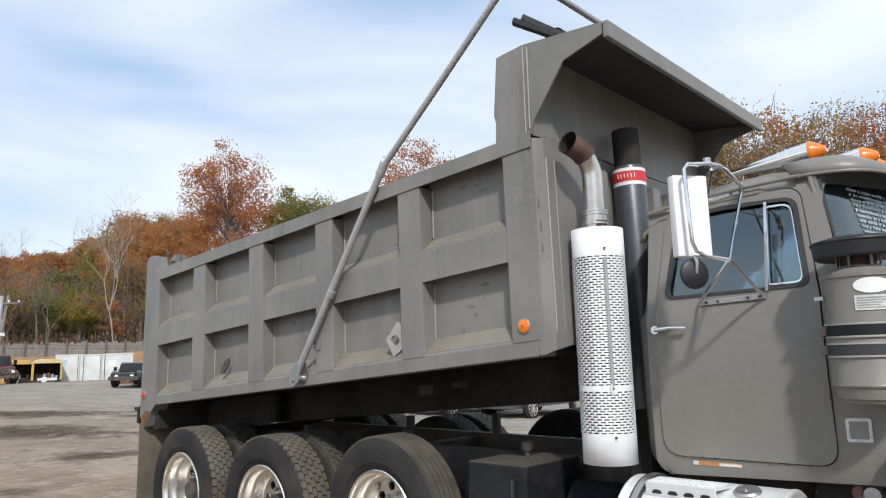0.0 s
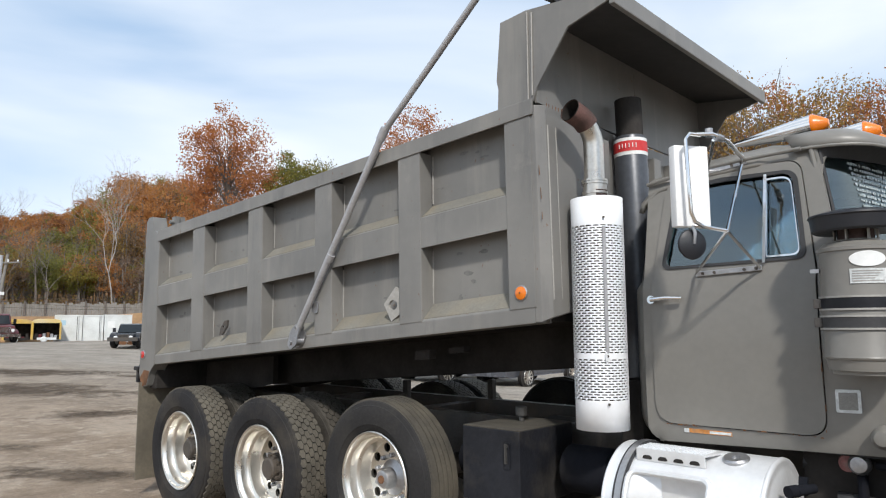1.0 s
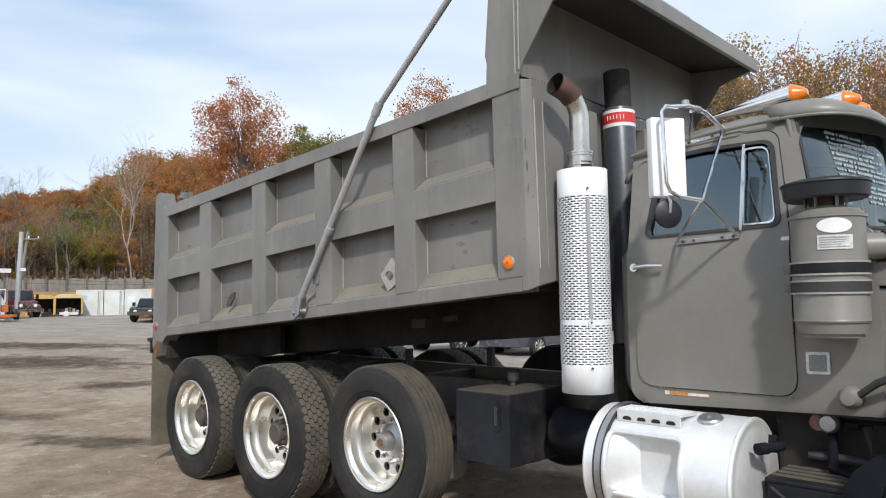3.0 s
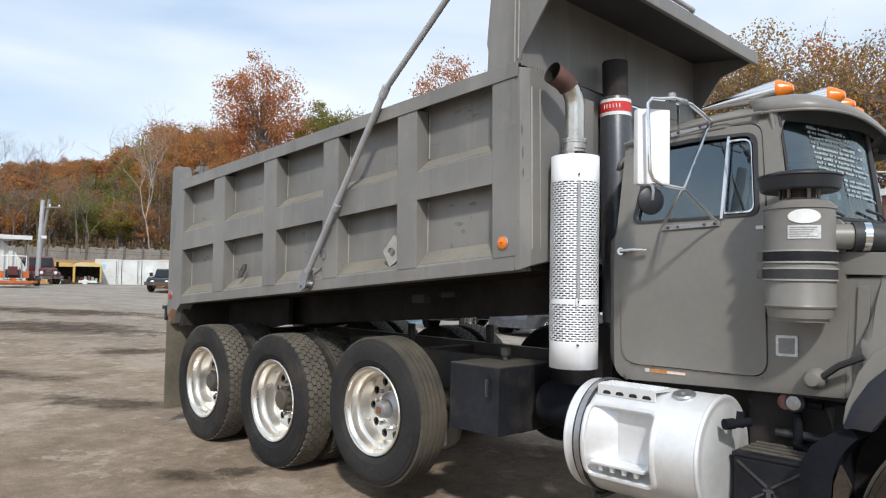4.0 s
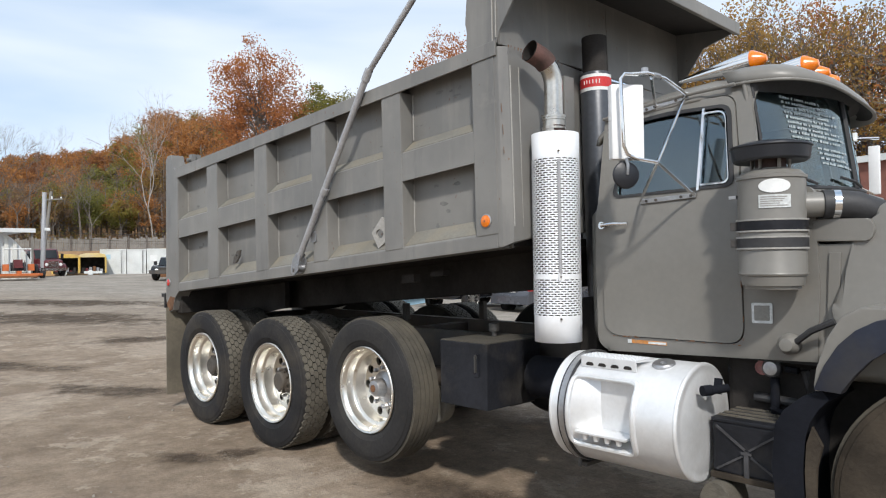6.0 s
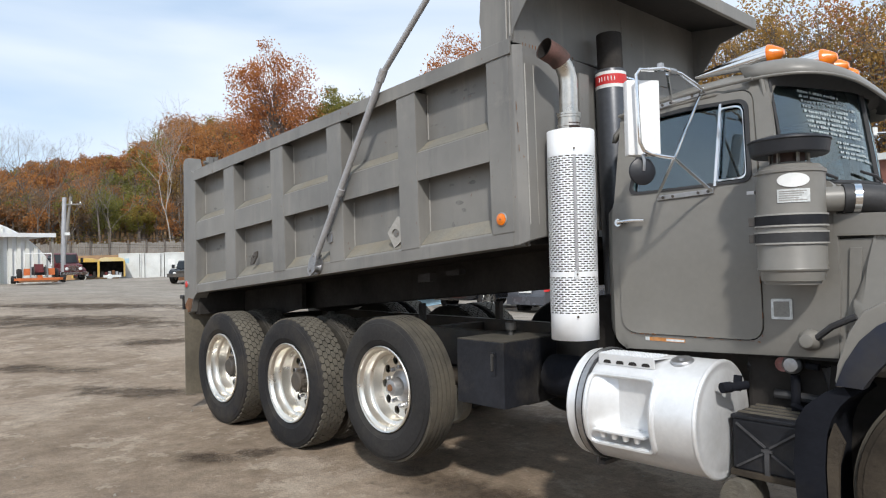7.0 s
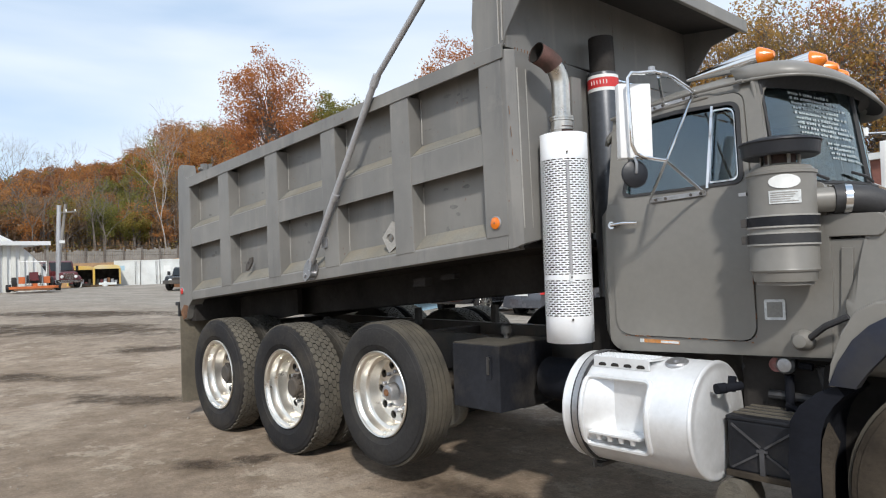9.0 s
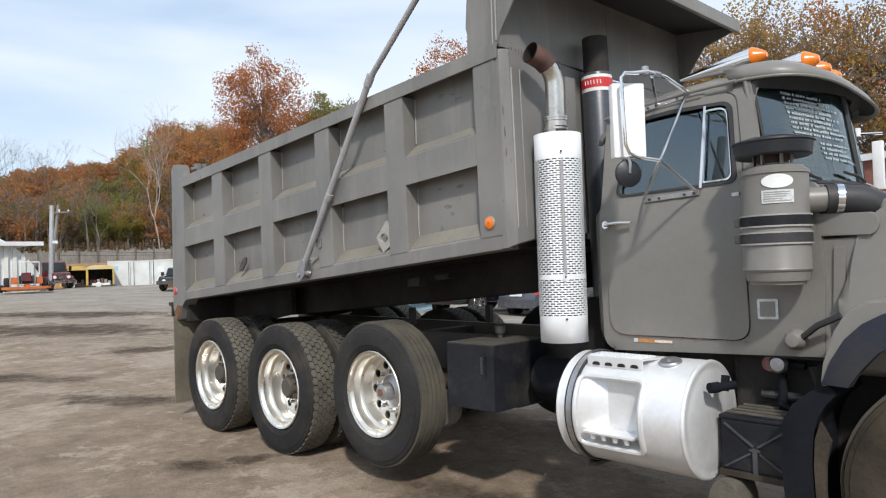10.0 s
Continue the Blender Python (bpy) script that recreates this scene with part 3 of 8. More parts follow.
    pts = [(-3.47, 2.66), (-3.42, 2.70), (-3.34, 2.70), (-3.30, 2.56), (-3.17, 2.50), (-3.18, 1.25), (-3.26, 1.20), (-3.33, 1.05), (-3.42, 1.03), (-3.50, 1.16)]
    prism(bm, pts, xz, YB - 0.006, YP + 0.03)
    part("rear_post", soften(bm, 0.008), M_BED, bed)
    bm = B()
    prism(bm, [(-3.27, 1.19), (-3.33, 1.06), (-3.42, 1.04), (-3.47, 1.12), (-3.38, 1.2)], xz, YB - 0.010, YB - 0.006)
    part("rust_patch", bm, M_RUST, bed)
    bm = B()
    prism(bm, [(-3.47, 2.66), (-3.42, 2.70), (-3.34, 2.70), (-3.30, 2.56), (-3.17, 2.50), (-3.18, 1.25), (-3.26, 1.20), (-3.33, 1.05), (-3.42, 1.03), (-3.50, 1.16)], xz, YF - 0.1, YF)
    part("rear_post", soften(bm, 0.008), M_BED, bed)
    bm = B()
    box(bm, -3.52, -3.47, YB + 0.05, YF - 0.05, 1.12, 2.6)
    part("tailgate", soften(bm, 0.01), M_BED, bed)
    bm = B()
    box(bm, -3.66, -3.52, 0.12, 0.17, 1.10, 1.24)
    box(bm, -3.74, -3.64, 0.10, 0.19, 1.18, 1.22)
    box(bm, -3.70, -3.66, 0.11, 0.18, 1.06, 1.2)
    part("tailgate_latch", soften(bm, 0.006), M_BOXBLACK, bed, "black tailgate latch")
    bm = B()
    for y in (0.30, 0.36):
        box(bm, -3.40, -3.32, y - 0.02, y + 0.02, 2.62, 2.73)
    tube(bm, [(-3.36, 0.24, 2.67), (-3.36, 0.42, 2.67)], 0.02, 8)
    part("tailgate_hinge", bm, M_BED, bed)
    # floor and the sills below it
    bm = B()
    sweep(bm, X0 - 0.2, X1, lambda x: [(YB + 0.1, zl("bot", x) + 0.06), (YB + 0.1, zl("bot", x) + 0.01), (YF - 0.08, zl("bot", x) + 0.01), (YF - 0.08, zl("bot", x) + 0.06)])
    part("bed_floor", bm, M_UNDER, bed, "dark bed underside")
    # added dark plates that close a bright gap and stand for its shade
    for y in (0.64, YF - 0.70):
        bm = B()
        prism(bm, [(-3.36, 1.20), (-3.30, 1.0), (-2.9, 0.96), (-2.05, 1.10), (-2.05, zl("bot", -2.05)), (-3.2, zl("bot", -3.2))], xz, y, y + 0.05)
        part("gap_plate", bm, M_UNDER, bed, "dark plate added to fill the gap under the bed")
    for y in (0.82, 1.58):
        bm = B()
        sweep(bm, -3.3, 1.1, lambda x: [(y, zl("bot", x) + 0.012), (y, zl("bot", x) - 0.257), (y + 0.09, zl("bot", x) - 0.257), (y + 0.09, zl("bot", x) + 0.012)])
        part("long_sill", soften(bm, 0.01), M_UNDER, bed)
    for x, d in ((0.12, 0.06), (0.42, 0.035)):
        bm = B()
        sweep(bm, x, x + 0.13, lambda q: [(0.30, zl("bot", q) - 0.08), (0.30, zl("bot", q) - 0.08 - d), (0.36, zl("bot", q) - 0.08 - d), (0.36, zl("bot", q) - 0.08)])
        part("sill_bracket", bm, M_UNDER, bed)
    # added dark block where background showed through; stands for the shade there
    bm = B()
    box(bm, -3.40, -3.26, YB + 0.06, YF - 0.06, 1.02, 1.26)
    part("rear_gap_fill", soften(bm, 0.01), M_UNDER, bed)
    # front wall with chamfered corner post
    bm = B()
    prism(bm, [(1.262, YB), (1.262, YB + 0.1), (1.30, 0.30), (1.30, 0.52), (1.352, 0.52), (1.338, YB + 0.055), (1.30, YB + 0.005)], lambda u, v, d: Vector((u - 0.02 * (d - 1.6), v, d + (min(0.10, 0.5 * max(0, v - YB)) if d < 2 else 0))), 1.618, 2.79)
    part("corner_post", soften(bm, 0.005), M_BED, bed)
    bm = B()
    prism(bm, [(0.53, 1.715), (0.53, 2.79), (HOLE0, 2.77), (HOLE0 + 0.01, 2.69), (HOLE1, 2.70), (HOLE1, 2.77), (2.1, 2.79), (2.1, 1.715)], yz, 1.285, 1.315)
    part("front_wall", bm, M_BED, bed)
    for y in (0.58, 1.26, 1.52, 1.85):
        bm = B()
        prism(bm, [(y, 1.72), (y, 2.69), (y + 0.10, 2.69), (y + 0.10, 1.72)], yz, 1.315, 1.375)
        part("front_rib", soften(bm, 0.006), M_BED, bed)
    # cab guard
    side = [(1.03, 2.81), (1.036, 2.93), (1.024, 2.98), (1.056, 3.318), (1.236, 3.335), (1.74, 3.288), (1.74, 3.225), (1.50, 3.158), (1.297, 2.878), (1.272, 2.81)]
    for y in (YB, YF - 0.012):
        bm = B()
        prism(bm, side, xz, y, y + 0.012)
        part("guard_side", bm, M_BED, bed, "bent and scuffed cab guard side plate")
    # roof slab coloured dark to stand for the shade beneath it
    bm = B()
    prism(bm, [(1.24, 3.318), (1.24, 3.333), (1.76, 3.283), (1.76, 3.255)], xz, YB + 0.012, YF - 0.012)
    part("guard_roof", bm, M_GUARDSHADE, bed, "guard roof above the exhaust, its underside shade put into the paint")
    bm = B()
    prism(bm, [(1.748, 3.195), (1.748, 3.285), (1.778, 3.285), (1.778, 3.195)], xz, YB - 0.004, YF + 0.004)
    for v in bm.verts:
        v.co.z += 0.012 * math.sin(v.co.y * 3)
    part("guard_lip", soften(bm, 0.006), M_BED, bed)
    bm = B()
    back = [(1.262, 3.32), (1.275, 3.32), (1.292, 2.80), (1.278, 2.80)]
    prism(bm, back, xz, YB + 0.012, HOLE0)
    prism(bm, back, xz, HOLE1, YF - 0.012)
    prism(bm, [(1.262, 3.32), (1.275, 3.32), (1.2805, 3.02), (1.2675, 3.02)], xz, HOLE0, HOLE1)
    part("guard_back", bm, M_BED, bed)
    bm = B()
    prism(bm, [(HOLE0 - 0.04, 2.5), (HOLE0 - 0.04, 3.12), (HOLE1 + 0.04, 3.12), (HOLE1 + 0.04, 2.5)], yz, 1.06, 1.08)
    cheek = [(1.08, 2.55), (1.284, 2.55), (1.284, 2.80), (1.262, 3.06), (1.08, 3.06)]
    prism(bm, cheek, xz, HOLE0 - 0.03, HOLE0)
    prism(bm, cheek, xz, HOLE1, HOLE1 + 0.03)
    prism(bm, [(HOLE0, 3.025), (HOLE0, 3.06), (HOLE1, 3.06), (HOLE1, 3.025)], yz, 1.08, 1.262)
    part("guard_pocket", bm, M_UNDER, bed, "dark pocket cut into the guard")
    bm = B()
    for k in range(11):
        y = 0.085 + k * 0.03 + random.uniform(-0.006, 0.006) + (0.18 if k > 9 else 0)
        w = random.uniform(0.004, 0.010)
        h = random.uniform(0.004, 0.03)
        prism(bm, [(y, 2.70 - h), (y, 2.705), (y + w, 2.705), (y + w * 0.6, 2.70 - h * 0.7)], lambda u, v, d: Vector((d, u, v + 0.085)), 1.3365, 1.3375)
    tagged(part("rust_streak", bm, M_RUST, bed), "rust runs under the guard", kind="stuff")
    for pts in ([(1.300, 0.062, 2.45), (1.304, 0.064, 2.40)], [(1.306, 0.066, 2.33), (1.309, 0.067, 2.27)], [(1.311, 0.067, 2.2), (1.313, 0.067, 2.16)]):
        bm = B()
        tube(bm, [Vector(p) for p in pts], 0.0018, 5)
        part("rust_scratch", bm, M_RUST, bed)
    # weld seams down the front post and along the guard side
    for pts in ([(1.335, 0.20, 1.74), (1.318, 0.20, 2.68)], [(1.335, 0.125, 1.74), (1.318, 0.125, 2.68)], [(1.345, 0.47, 1.74), (1.33, 0.47, 2.68)], [(1.245, YB - 0.004, 2.82), (1.245, YB - 0.004, 3.32)], [(1.272, YB - 0.004, 2.84), (1.275, YB - 0.004, 3.31)]):
        bm = B()
        tube(bm, [Vector(p) for p in pts], 0.005, 6)
        part("weld_bead", bm, M_GREYPANEL, bed)
    # tarp gear above the guard
    bm = B()
    tube(bm, [(1.30, 0.30, 3.43), (1.30, 2.1, 3.43)], 0.07, 12)
    for y in (0.35, 2.0):
        bar(bm, (1.30, y, 3.33), (1.30, y, 3.45), 0.05, 0.05)
    part("tarp_roller", bm, M_BOXBLACK, bed, smooth=True)
    bm = B()
    bar(bm, (1.36, 0.22, 3.40), (1.16, 0.10, 3.52), 0.05, 0.03)
    bar(bm, (1.36, 0.30, 3.43), (1.18, 0.16, 3.56), 0.03, 0.03)
    part("roller_bracket", bm, M_BOXBLACK, bed)
    # lamps, lugs, hooks
    for x, z, c, mat, y in ((1.175, 1.775, "amber side marker lamp", M_AMBER, YB - 0.004), (-3.42, 1.345, "red side marker lamp", M_RED, YB - 0.006)):
        m = Matrix.Translation((x, y, z)) @ Matrix.Rotation(radians(90), 4, "X")
        bm = B()
        k = 0.80
        lathe(bm, [(0.052 * k, 0.0), (0.052 * k, 0.005), (0.046 * k, 0.008), (0.044 * k, 0.004)], 24, m)
        lamp = part("marker_lamp", bm, M_STEEL, bed, c, smooth=True)
        bm = B()
        lathe(bm, [(0.046 * k, 0.004), (0.043 * k, 0.011), (0.024 * k, 0.016), (0.0, 0.017)], 24, m)
        part("lens", bm, mat, lamp, smooth=True)
        bm = B()
        lathe(bm, [(0.009, 0.012), (0.009, 0.016), (0.0, 0.018)], 12, m)
        part("lens_screw", bm, M_RUST, lamp, smooth=True)
    def lug(out, hole_at, r, mat, y, twist):
        b = B()
        hole = [(hole_at[0] + r * math.cos(a * math.pi / 6), hole_at[1] + r * math.sin(a * math.pi / 6)) for a in range(12)]
        vs = []
        for ring in (out, hole):
            q = [b.verts.new((u, y + (u - hole_at[0]) * twist, v)) for u, v in ring]
            vs += [b.edges.new((q[i], q[(i + 1) % len(q)])) for i in range(len(q))]
        bmesh.ops.triangle_fill(b, edges=vs, use_beauty=True)
        ex = bmesh.ops.extrude_face_region(b, geom=b.faces[:])
        for v in [g for g in ex["geom"] if isinstance(g, bmesh.types.BMVert)]:
            v.co.y += 0.018
        part("lifting_lug", b, mat, bed)
    lug([(0.075, 1.745), (0.16, 1.855), (0.21, 1.80), (0.205, 1.69), (0.13, 1.635)], (0.142, 1.738), 0.032, M_GREYPANEL, YB + 0.02, 0.25)
    lug([(-1.998, 1.54), (-1.978, 1.545), (-1.948, 1.615), (-1.945, 1.665), (-1.964, 1.658), (-1.990, 1.60)], (-1.968, 1.61), 0.009, M_BLACK, YB + 0.03, 0.8)
    # dents, scrapes and grime on the panels
    rs = random.Random(12)
    for k in range(34):
        x = rs.uniform(-3.0, 1.0)
        lo, hi = (zl("ledge", x) + 0.12, zl("midb", x) - 0.04) if k % 2 else (zl("midt", x) + 0.1, zl("topl", x) - 0.04)
        on_rib = any(a - 0.06 < x < b + 0.06 for a, b in ribs)
        if on_rib:
            continue
        z = rs.uniform(lo, hi)
        b = B()
        w, h = rs.uniform(0.01, 0.05), rs.uniform(0.006, 0.02)
        pts = [(x + w * math.cos(t * 0.7) * rs.uniform(0.6, 1.2), z + h * math.sin(t * 0.7) * rs.uniform(0.6, 1.2)) for t in range(9)]
        prism(b, pts, xz, YP - 0.0012, YP - 0.0004)
        part("scuff", b, M_SCUFF, bed)
    return bed


def tarp_arm(y, sign):
    """The bent arm that swings the tarp over, on its pivot."""
    bm = B()
    tube(bm, [(-0.80, y, 1.58), (0.09, y, 2.83)], 0.024, 12)
    for p, q in (((0.08, y, 2.815), (0.13, y, 2.885)), ((-0.45, y, 2.06), (-0.42, y, 2.10))):
        tube(bm, [p, q], 0.030, 12)
    tube(bm, [(0.10, y, 2.85), (0.63, y, 3.27), (1.25, y, 3.77)], 0.021, 12)
    arm = part("tarp_arm", bm, M_ARM, truck, "pale galvanised tarp arm with a bend", smooth=True)
    bm = B()
    prism(bm, rounded([(-0.90, 1.47), (-0.86, 1.44), (-0.80, 1.47), (-0.755, 1.60), (-0.80, 1.63), (-0.87, 1.57)], 0.02, 3), xz, y - 0.02, y - 0.008)
    prism(bm, rounded([(-0.87, 1.48), (-0.83, 1.45), (-0.77, 1.48), (-0.74, 1.56), (-0.79, 1.60)], 0.02, 3), xz, y + 0.025, y + 0.035)
    part("pivot_plate", bm, M_STEEL, arm)
    for x, z, r in ((-0.862, 1.490, 0.018), (-0.80, 1.50, 0.03), (-0.80, 1.60, 0.012)):
        bm = B()
        tube(bm, [(x, y - 0.03 * sign, z), (x, y + 0.05 * sign, z)], r, 12)
        part("pivot_bolt", bm, M_STEEL, arm, smooth=True)
    bm = B()
    prism(bm, rounded([(-0.67, 1.70), (-0.60, 1.70), (-0.60, 1.79), (-0.67, 1.77)], 0.02, 3), xz, y + 0.025, y + 0.035)
    part("arm_tab", bm, M_STEEL, arm)
    return arm


dump_bed()
tarp_arm(0.02, 1)
tarp_arm(YF + 0.04, -1)
bm = B()
tube(bm, [(1.25, 0.02, 3.77), (1.25, YF + 0.04, 3.77)], 0.02, 10)
part("tarp_crossbar", bm, M_ARM, truck, smooth=True)

# hoist cylinder
HOIST = pose(1.452, 0.855, 1.25, 0, -1.3, 0)
HR = 0.098
bm = B()
lathe(bm, [(0.0, 0.0), (HR, 0.0), (HR, 1.47), (HR - 0.006, 1.485), (0.0, 1.485)], 28, HOIST)
hoist = part("hoist_cylinder", bm, M_CYL, truck, "dark grey telescopic hoist cylinder", smooth=True)
bm = B()
lathe(bm, [(HR + 0.001, 1.36), (HR + 0.001, 1.465)], 28, HOIST)
part("white_band", bm, M_STICKER, hoist, smooth=True)
bm = B()
lathe(bm, [(HR + 0.002, 1.382), (HR + 0.002, 1.445)], 28, HOIST)
part("red_band", bm, M_BAND, hoist, smooth=True)
for k in range(6):
    a = -1.75 + 0.2 * k
    bm = B()
    b0 = Vector(((HR + 0.003) * math.cos(a), (HR + 0.003) * math.sin(a), 1.402))
    bar(bm, HOIST @ b0, HOIST @ (b0 + Vector((0, 0, 0.026))), 0.010, 0.002)
    part("lettering_bar", bm, M_STICKER, hoist)
bm = B()
lathe(bm, [(0.0, 1.485), (HR - 0.018, 1.485), (HR - 0.018, 1.72), (0.0, 1.72)], 24, HOIST)
part("inner_stage", bm, M_UNDER, hoist, smooth=True)

# frame rails and cross members
for y in (0.80, 1.60):
    bm = B()
    sweep(bm, -3.5, 4.3, lambda x: [(y, 0.72), (y, 1.00), (y + 0.08, 1.00), (y + 0.08, 0.985), (y + 0.012, 0.985), (y + 0.012, 0.735), (y + 0.08, 0.735), (y + 0.08, 0.72)])
    part("frame_rail", bm, M_BLACK, truck, "black steel chassis rail, dusty")
for x in (-3.3, -1.9, -0.6, 0.9, 1.3):
    bm = B()
    box(bm, x, x + 0.12, 0.88, 1.6, 0.76, 0.97)
    part("cross_member", bm, M_BLACK, truck)
for x, y, h in ((-1.05, 1.30, 1.14), (-0.36, 1.62, 1.16), (-0.62, 0.84, 1.08), (-1.9, 0.84, 1.06)):
    bm = B()
    box(bm, x, x + 0.055, y, y + 0.05, 0.98, h)
    part("stop_block", soften(bm, 0.005), M_BLACK, truck)
bm = B()
tube(bm, [(-2.6, 1.24, 0.52), (-0.2, 1.24, 0.60), (1.6, 1.24, 0.72)], 0.055, 12)
part("drive_shaft", bm, M_BLACK, truck, smooth=True)
for x in (-2.53, -1.26, 0.0):
    bm = B()
    z = 0.64 if x > -0.5 else 0.525
    tube(bm, [(x, 0.2, z), (x, 2.28, z)], 0.075, 14)
    if x < -0.5:
        lathe(bm, [(0.0, -0.2), (0.12, -0.17), (0.21, 0.0), (0.12, 0.17), (0.0, 0.2)], 18, Matrix.Translation((x, YC, z)))
    part("axle", bm, M_BLACK, truck, smooth=True)
for y in (0.70, 1.66):
    bm = B()
    for k in range(5):
        bar(bm, (-2.6 + k * 0.06, y, 0.70 + k * 0.022), (-1.2 - k * 0.06, y, 0.70 + k * 0.022), 0.09, 0.02)
    part("leaf_spring", bm, M_BLACK, truck)
bm = B()
lathe(bm, [(0.0, 0), (0.11, 0.0), (0.13, 0.04), (0.13, 0.10), (0.11, 0.14), (0.0, 0.14)], 20, pose(0.32, 0.48, 0.52, 90, 0, 20))
part("air_chamber", bm, M_DUST, truck, "tan dusty brake air chamber", smooth=True)
bm = B()
lathe(bm, [(0.0, 0), (0.14, 0.0), (0.17, 0.05), (0.14, 0.12), (0.17, 0.18), (0.14, 0.22), (0.0, 0.22)], 22, pose(0.10, 1.10, 0.72, 0, 0, 0))
part("air_bag", bm, M_RUBBER, truck, smooth=True)


# ---- wheels ----
def tyre_mesh(bm, R, bead, W, ribbed):
    s = R / 0.55
    prof = [(bead - 0.01, -0.045), (bead + 0.02, -0.014), (bead + 0.05, -0.004), (bead + 0.052, 0.0), (bead + 0.06, 0.0), (bead + 0.11, 0.006),
            (R - 0.06, 0.0), (R - 0.045, -0.003), (R - 0.043, -0.007), (R - 0.02, -0.014), (R - 0.012, -0.03)]
    back = [(r, -W - h) for r, h in reversed(prof)]
    return prof + back


def wheel(x, y, z, R, flange, W=0.275, drive=True, dual=True, outward=-1, dirty=False):
    """A disc wheel with its tyre; outward: which side of the truck the dish faces."""
    turn = Matrix.Rotation(radians(90 if outward < 0 else -90), 4, "X")
    m = Matrix.Translation((x, y, z)) @ turn @ Matrix.Rotation(random.uniform(0, 0.6), 4, "Z")
    f = flange
    bm = B()
    depth = 0.185 if dual or not drive else 0.12
    lathe(bm, [(f - 0.02, -0.05), (f + 0.004, -0.026), (f + 0.008, -0.012), (f + 0.002, -0.006), (f - 0.010, -0.010), (f - 0.014, -0.028), (f - 0.030, -0.042), (f - 0.034, -0.095),
               (f - 0.040, -0.102), (f - 0.060, -0.108), (f - 0.066, -depth + 0.02), (f - 0.075, -depth)], 64, m)
    edge = f - 0.075
    # the disc, with round hand holes cut through it
    tmp = B()
    es = []
    loops = [(0.0, 0.0, edge, 56), (0.0, 0.0, 0.10, 32)] + [(0.19 * math.cos(k * math.pi / 5), 0.19 * math.sin(k * math.pi / 5), 0.030, 14) for k in range(10)]
    for cx, cy, r, n in loops:
        ring = [tmp.verts.new((cx + r * math.cos(2 * math.pi * i / n), cy + r * math.sin(2 * math.pi * i / n), -depth)) for i in range(n)]
        es += [tmp.edges.new((ring[i], ring[(i + 1) % n])) for i in range(n)]
    bmesh.ops.triangle_fill(tmp, edges=es, use_beauty=True)
    ex = bmesh.ops.extrude_face_region(tmp, geom=tmp.faces[:])
    for v in [g for g in ex["geom"] if isinstance(g, bmesh.types.BMVert)]:
        v.co.z -= 0.022
    tmp.transform(m)
    me = bpy.data.meshes.new("disc")
    tmp.to_mesh(me)
    tmp.free()
    bm.from_mesh(me)
    bpy.data.meshes.remove(me)
    wh = part("wheel", bm, M_TREAD if dirty else M_ALU, truck, "dusty steel wheel" if dirty else "polished aluminium disc wheel with round hand holes", smooth=True, sharp=40)
    bm = B()
    prof = tyre_mesh(bm, R, f, W, not drive)
    if not drive:
        ribbed = []
        edges_ = [0.03, 0.075, 0.082, 0.115, 0.122, 0.153, 0.160, 0.193, 0.200, W - 0.03]
        for q in range(0, len(edges_), 2):
            a, b = edges_[q], edges_[q + 1]
            ribbed += [(R - 0.016, -a), (R - 0.001, -a - 0.001), (R - 0.001, -b + 0.001), (R - 0.016, -b)]
    lathe(bm, prof, 72, m)
    part("tyre", bm, M_DUSTYTYRE if dirty else (M_TYRE if drive else M_TAGTYRE), wh, "worn black tyre with ribbed tread" if not drive else "black tyre with dusty block tread", smooth=True, sharp=28)
    bm = B()
    if drive:
        tread_blocks(bm, R, W, m)
        part("tread", bm, M_TREAD, wh)
    else:
        lathe(bm, [(R - 0.022, -0.022), (R - 0.010, -0.026)] + ribbed + [(R - 0.010, -W + 0.026), (R - 0.022, -W + 0.022)], 72, m)
        part("tread", bm, M_TAGTREAD, wh, "dusty ribbed tread", smooth=True, sharp=28)
    # hub
    bm = B()
    if drive:
        lathe(bm, [(0.10, -depth - 0.02), (0.108, -depth + 0.004), (0.100, -depth + 0.04), (0.084, -depth + 0.05), (0.080, -depth + 0.09), (0.068, -depth + 0.10), (0.0, -depth + 0.103)], 24, m)
        for k in range(10):
            a = k * math.pi / 5 + 0.2
            lathe(bm, [(0.014, 0), (0.014, 0.03), (0.0, 0.03)], 6, m @ Matrix.Translation((0.092 * math.cos(a), 0.092 * math.sin(a), -depth + 0.04)))
        part("hub", bm, M_BLACK, wh, "black axle hub", smooth=True)
    else:
        lathe(bm, [(0.11, -depth - 0.02), (0.112, -depth + 0.005), (0.068, -depth + 0.03), (0.060, -depth + 0.085), (0.054, -depth + 0.10), (0.04, -depth + 0.105), (0.0, -depth + 0.105)], 24, m)
        part("hub", bm, M_STEEL, wh, "grey oil-bath hub cap", smooth=True)
        bm = B()
        lathe(bm, [(0.026, -depth + 0.104), (0.024, -depth + 0.112), (0.0, -depth + 0.114)], 20, m)
        part("hub_cap", bm, M_RUST, wh, smooth=True)
    for k in range(10):
        a = k * math.pi / 5 + math.pi / 10
        bm = B()
        lathe(bm, [(0.016, 0), (0.016, 0.028), (0.008, 0.034), (0.0, 0.034)], 6, m @ Matrix.Translation((0.140 * math.cos(a), 0.140 * math.sin(a), -depth)))
        part("lug_nut", bm, M_STEEL, wh)
    # drum behind the disc
    bm = B()
    lathe(bm, [(0.0, -depth - 0.05), (0.20, -depth - 0.05), (0.21, -depth - 0.22), (0.0, -depth - 0.22)], 28, m)
    part("brake_drum", bm, M_UNDER, wh, smooth=True)
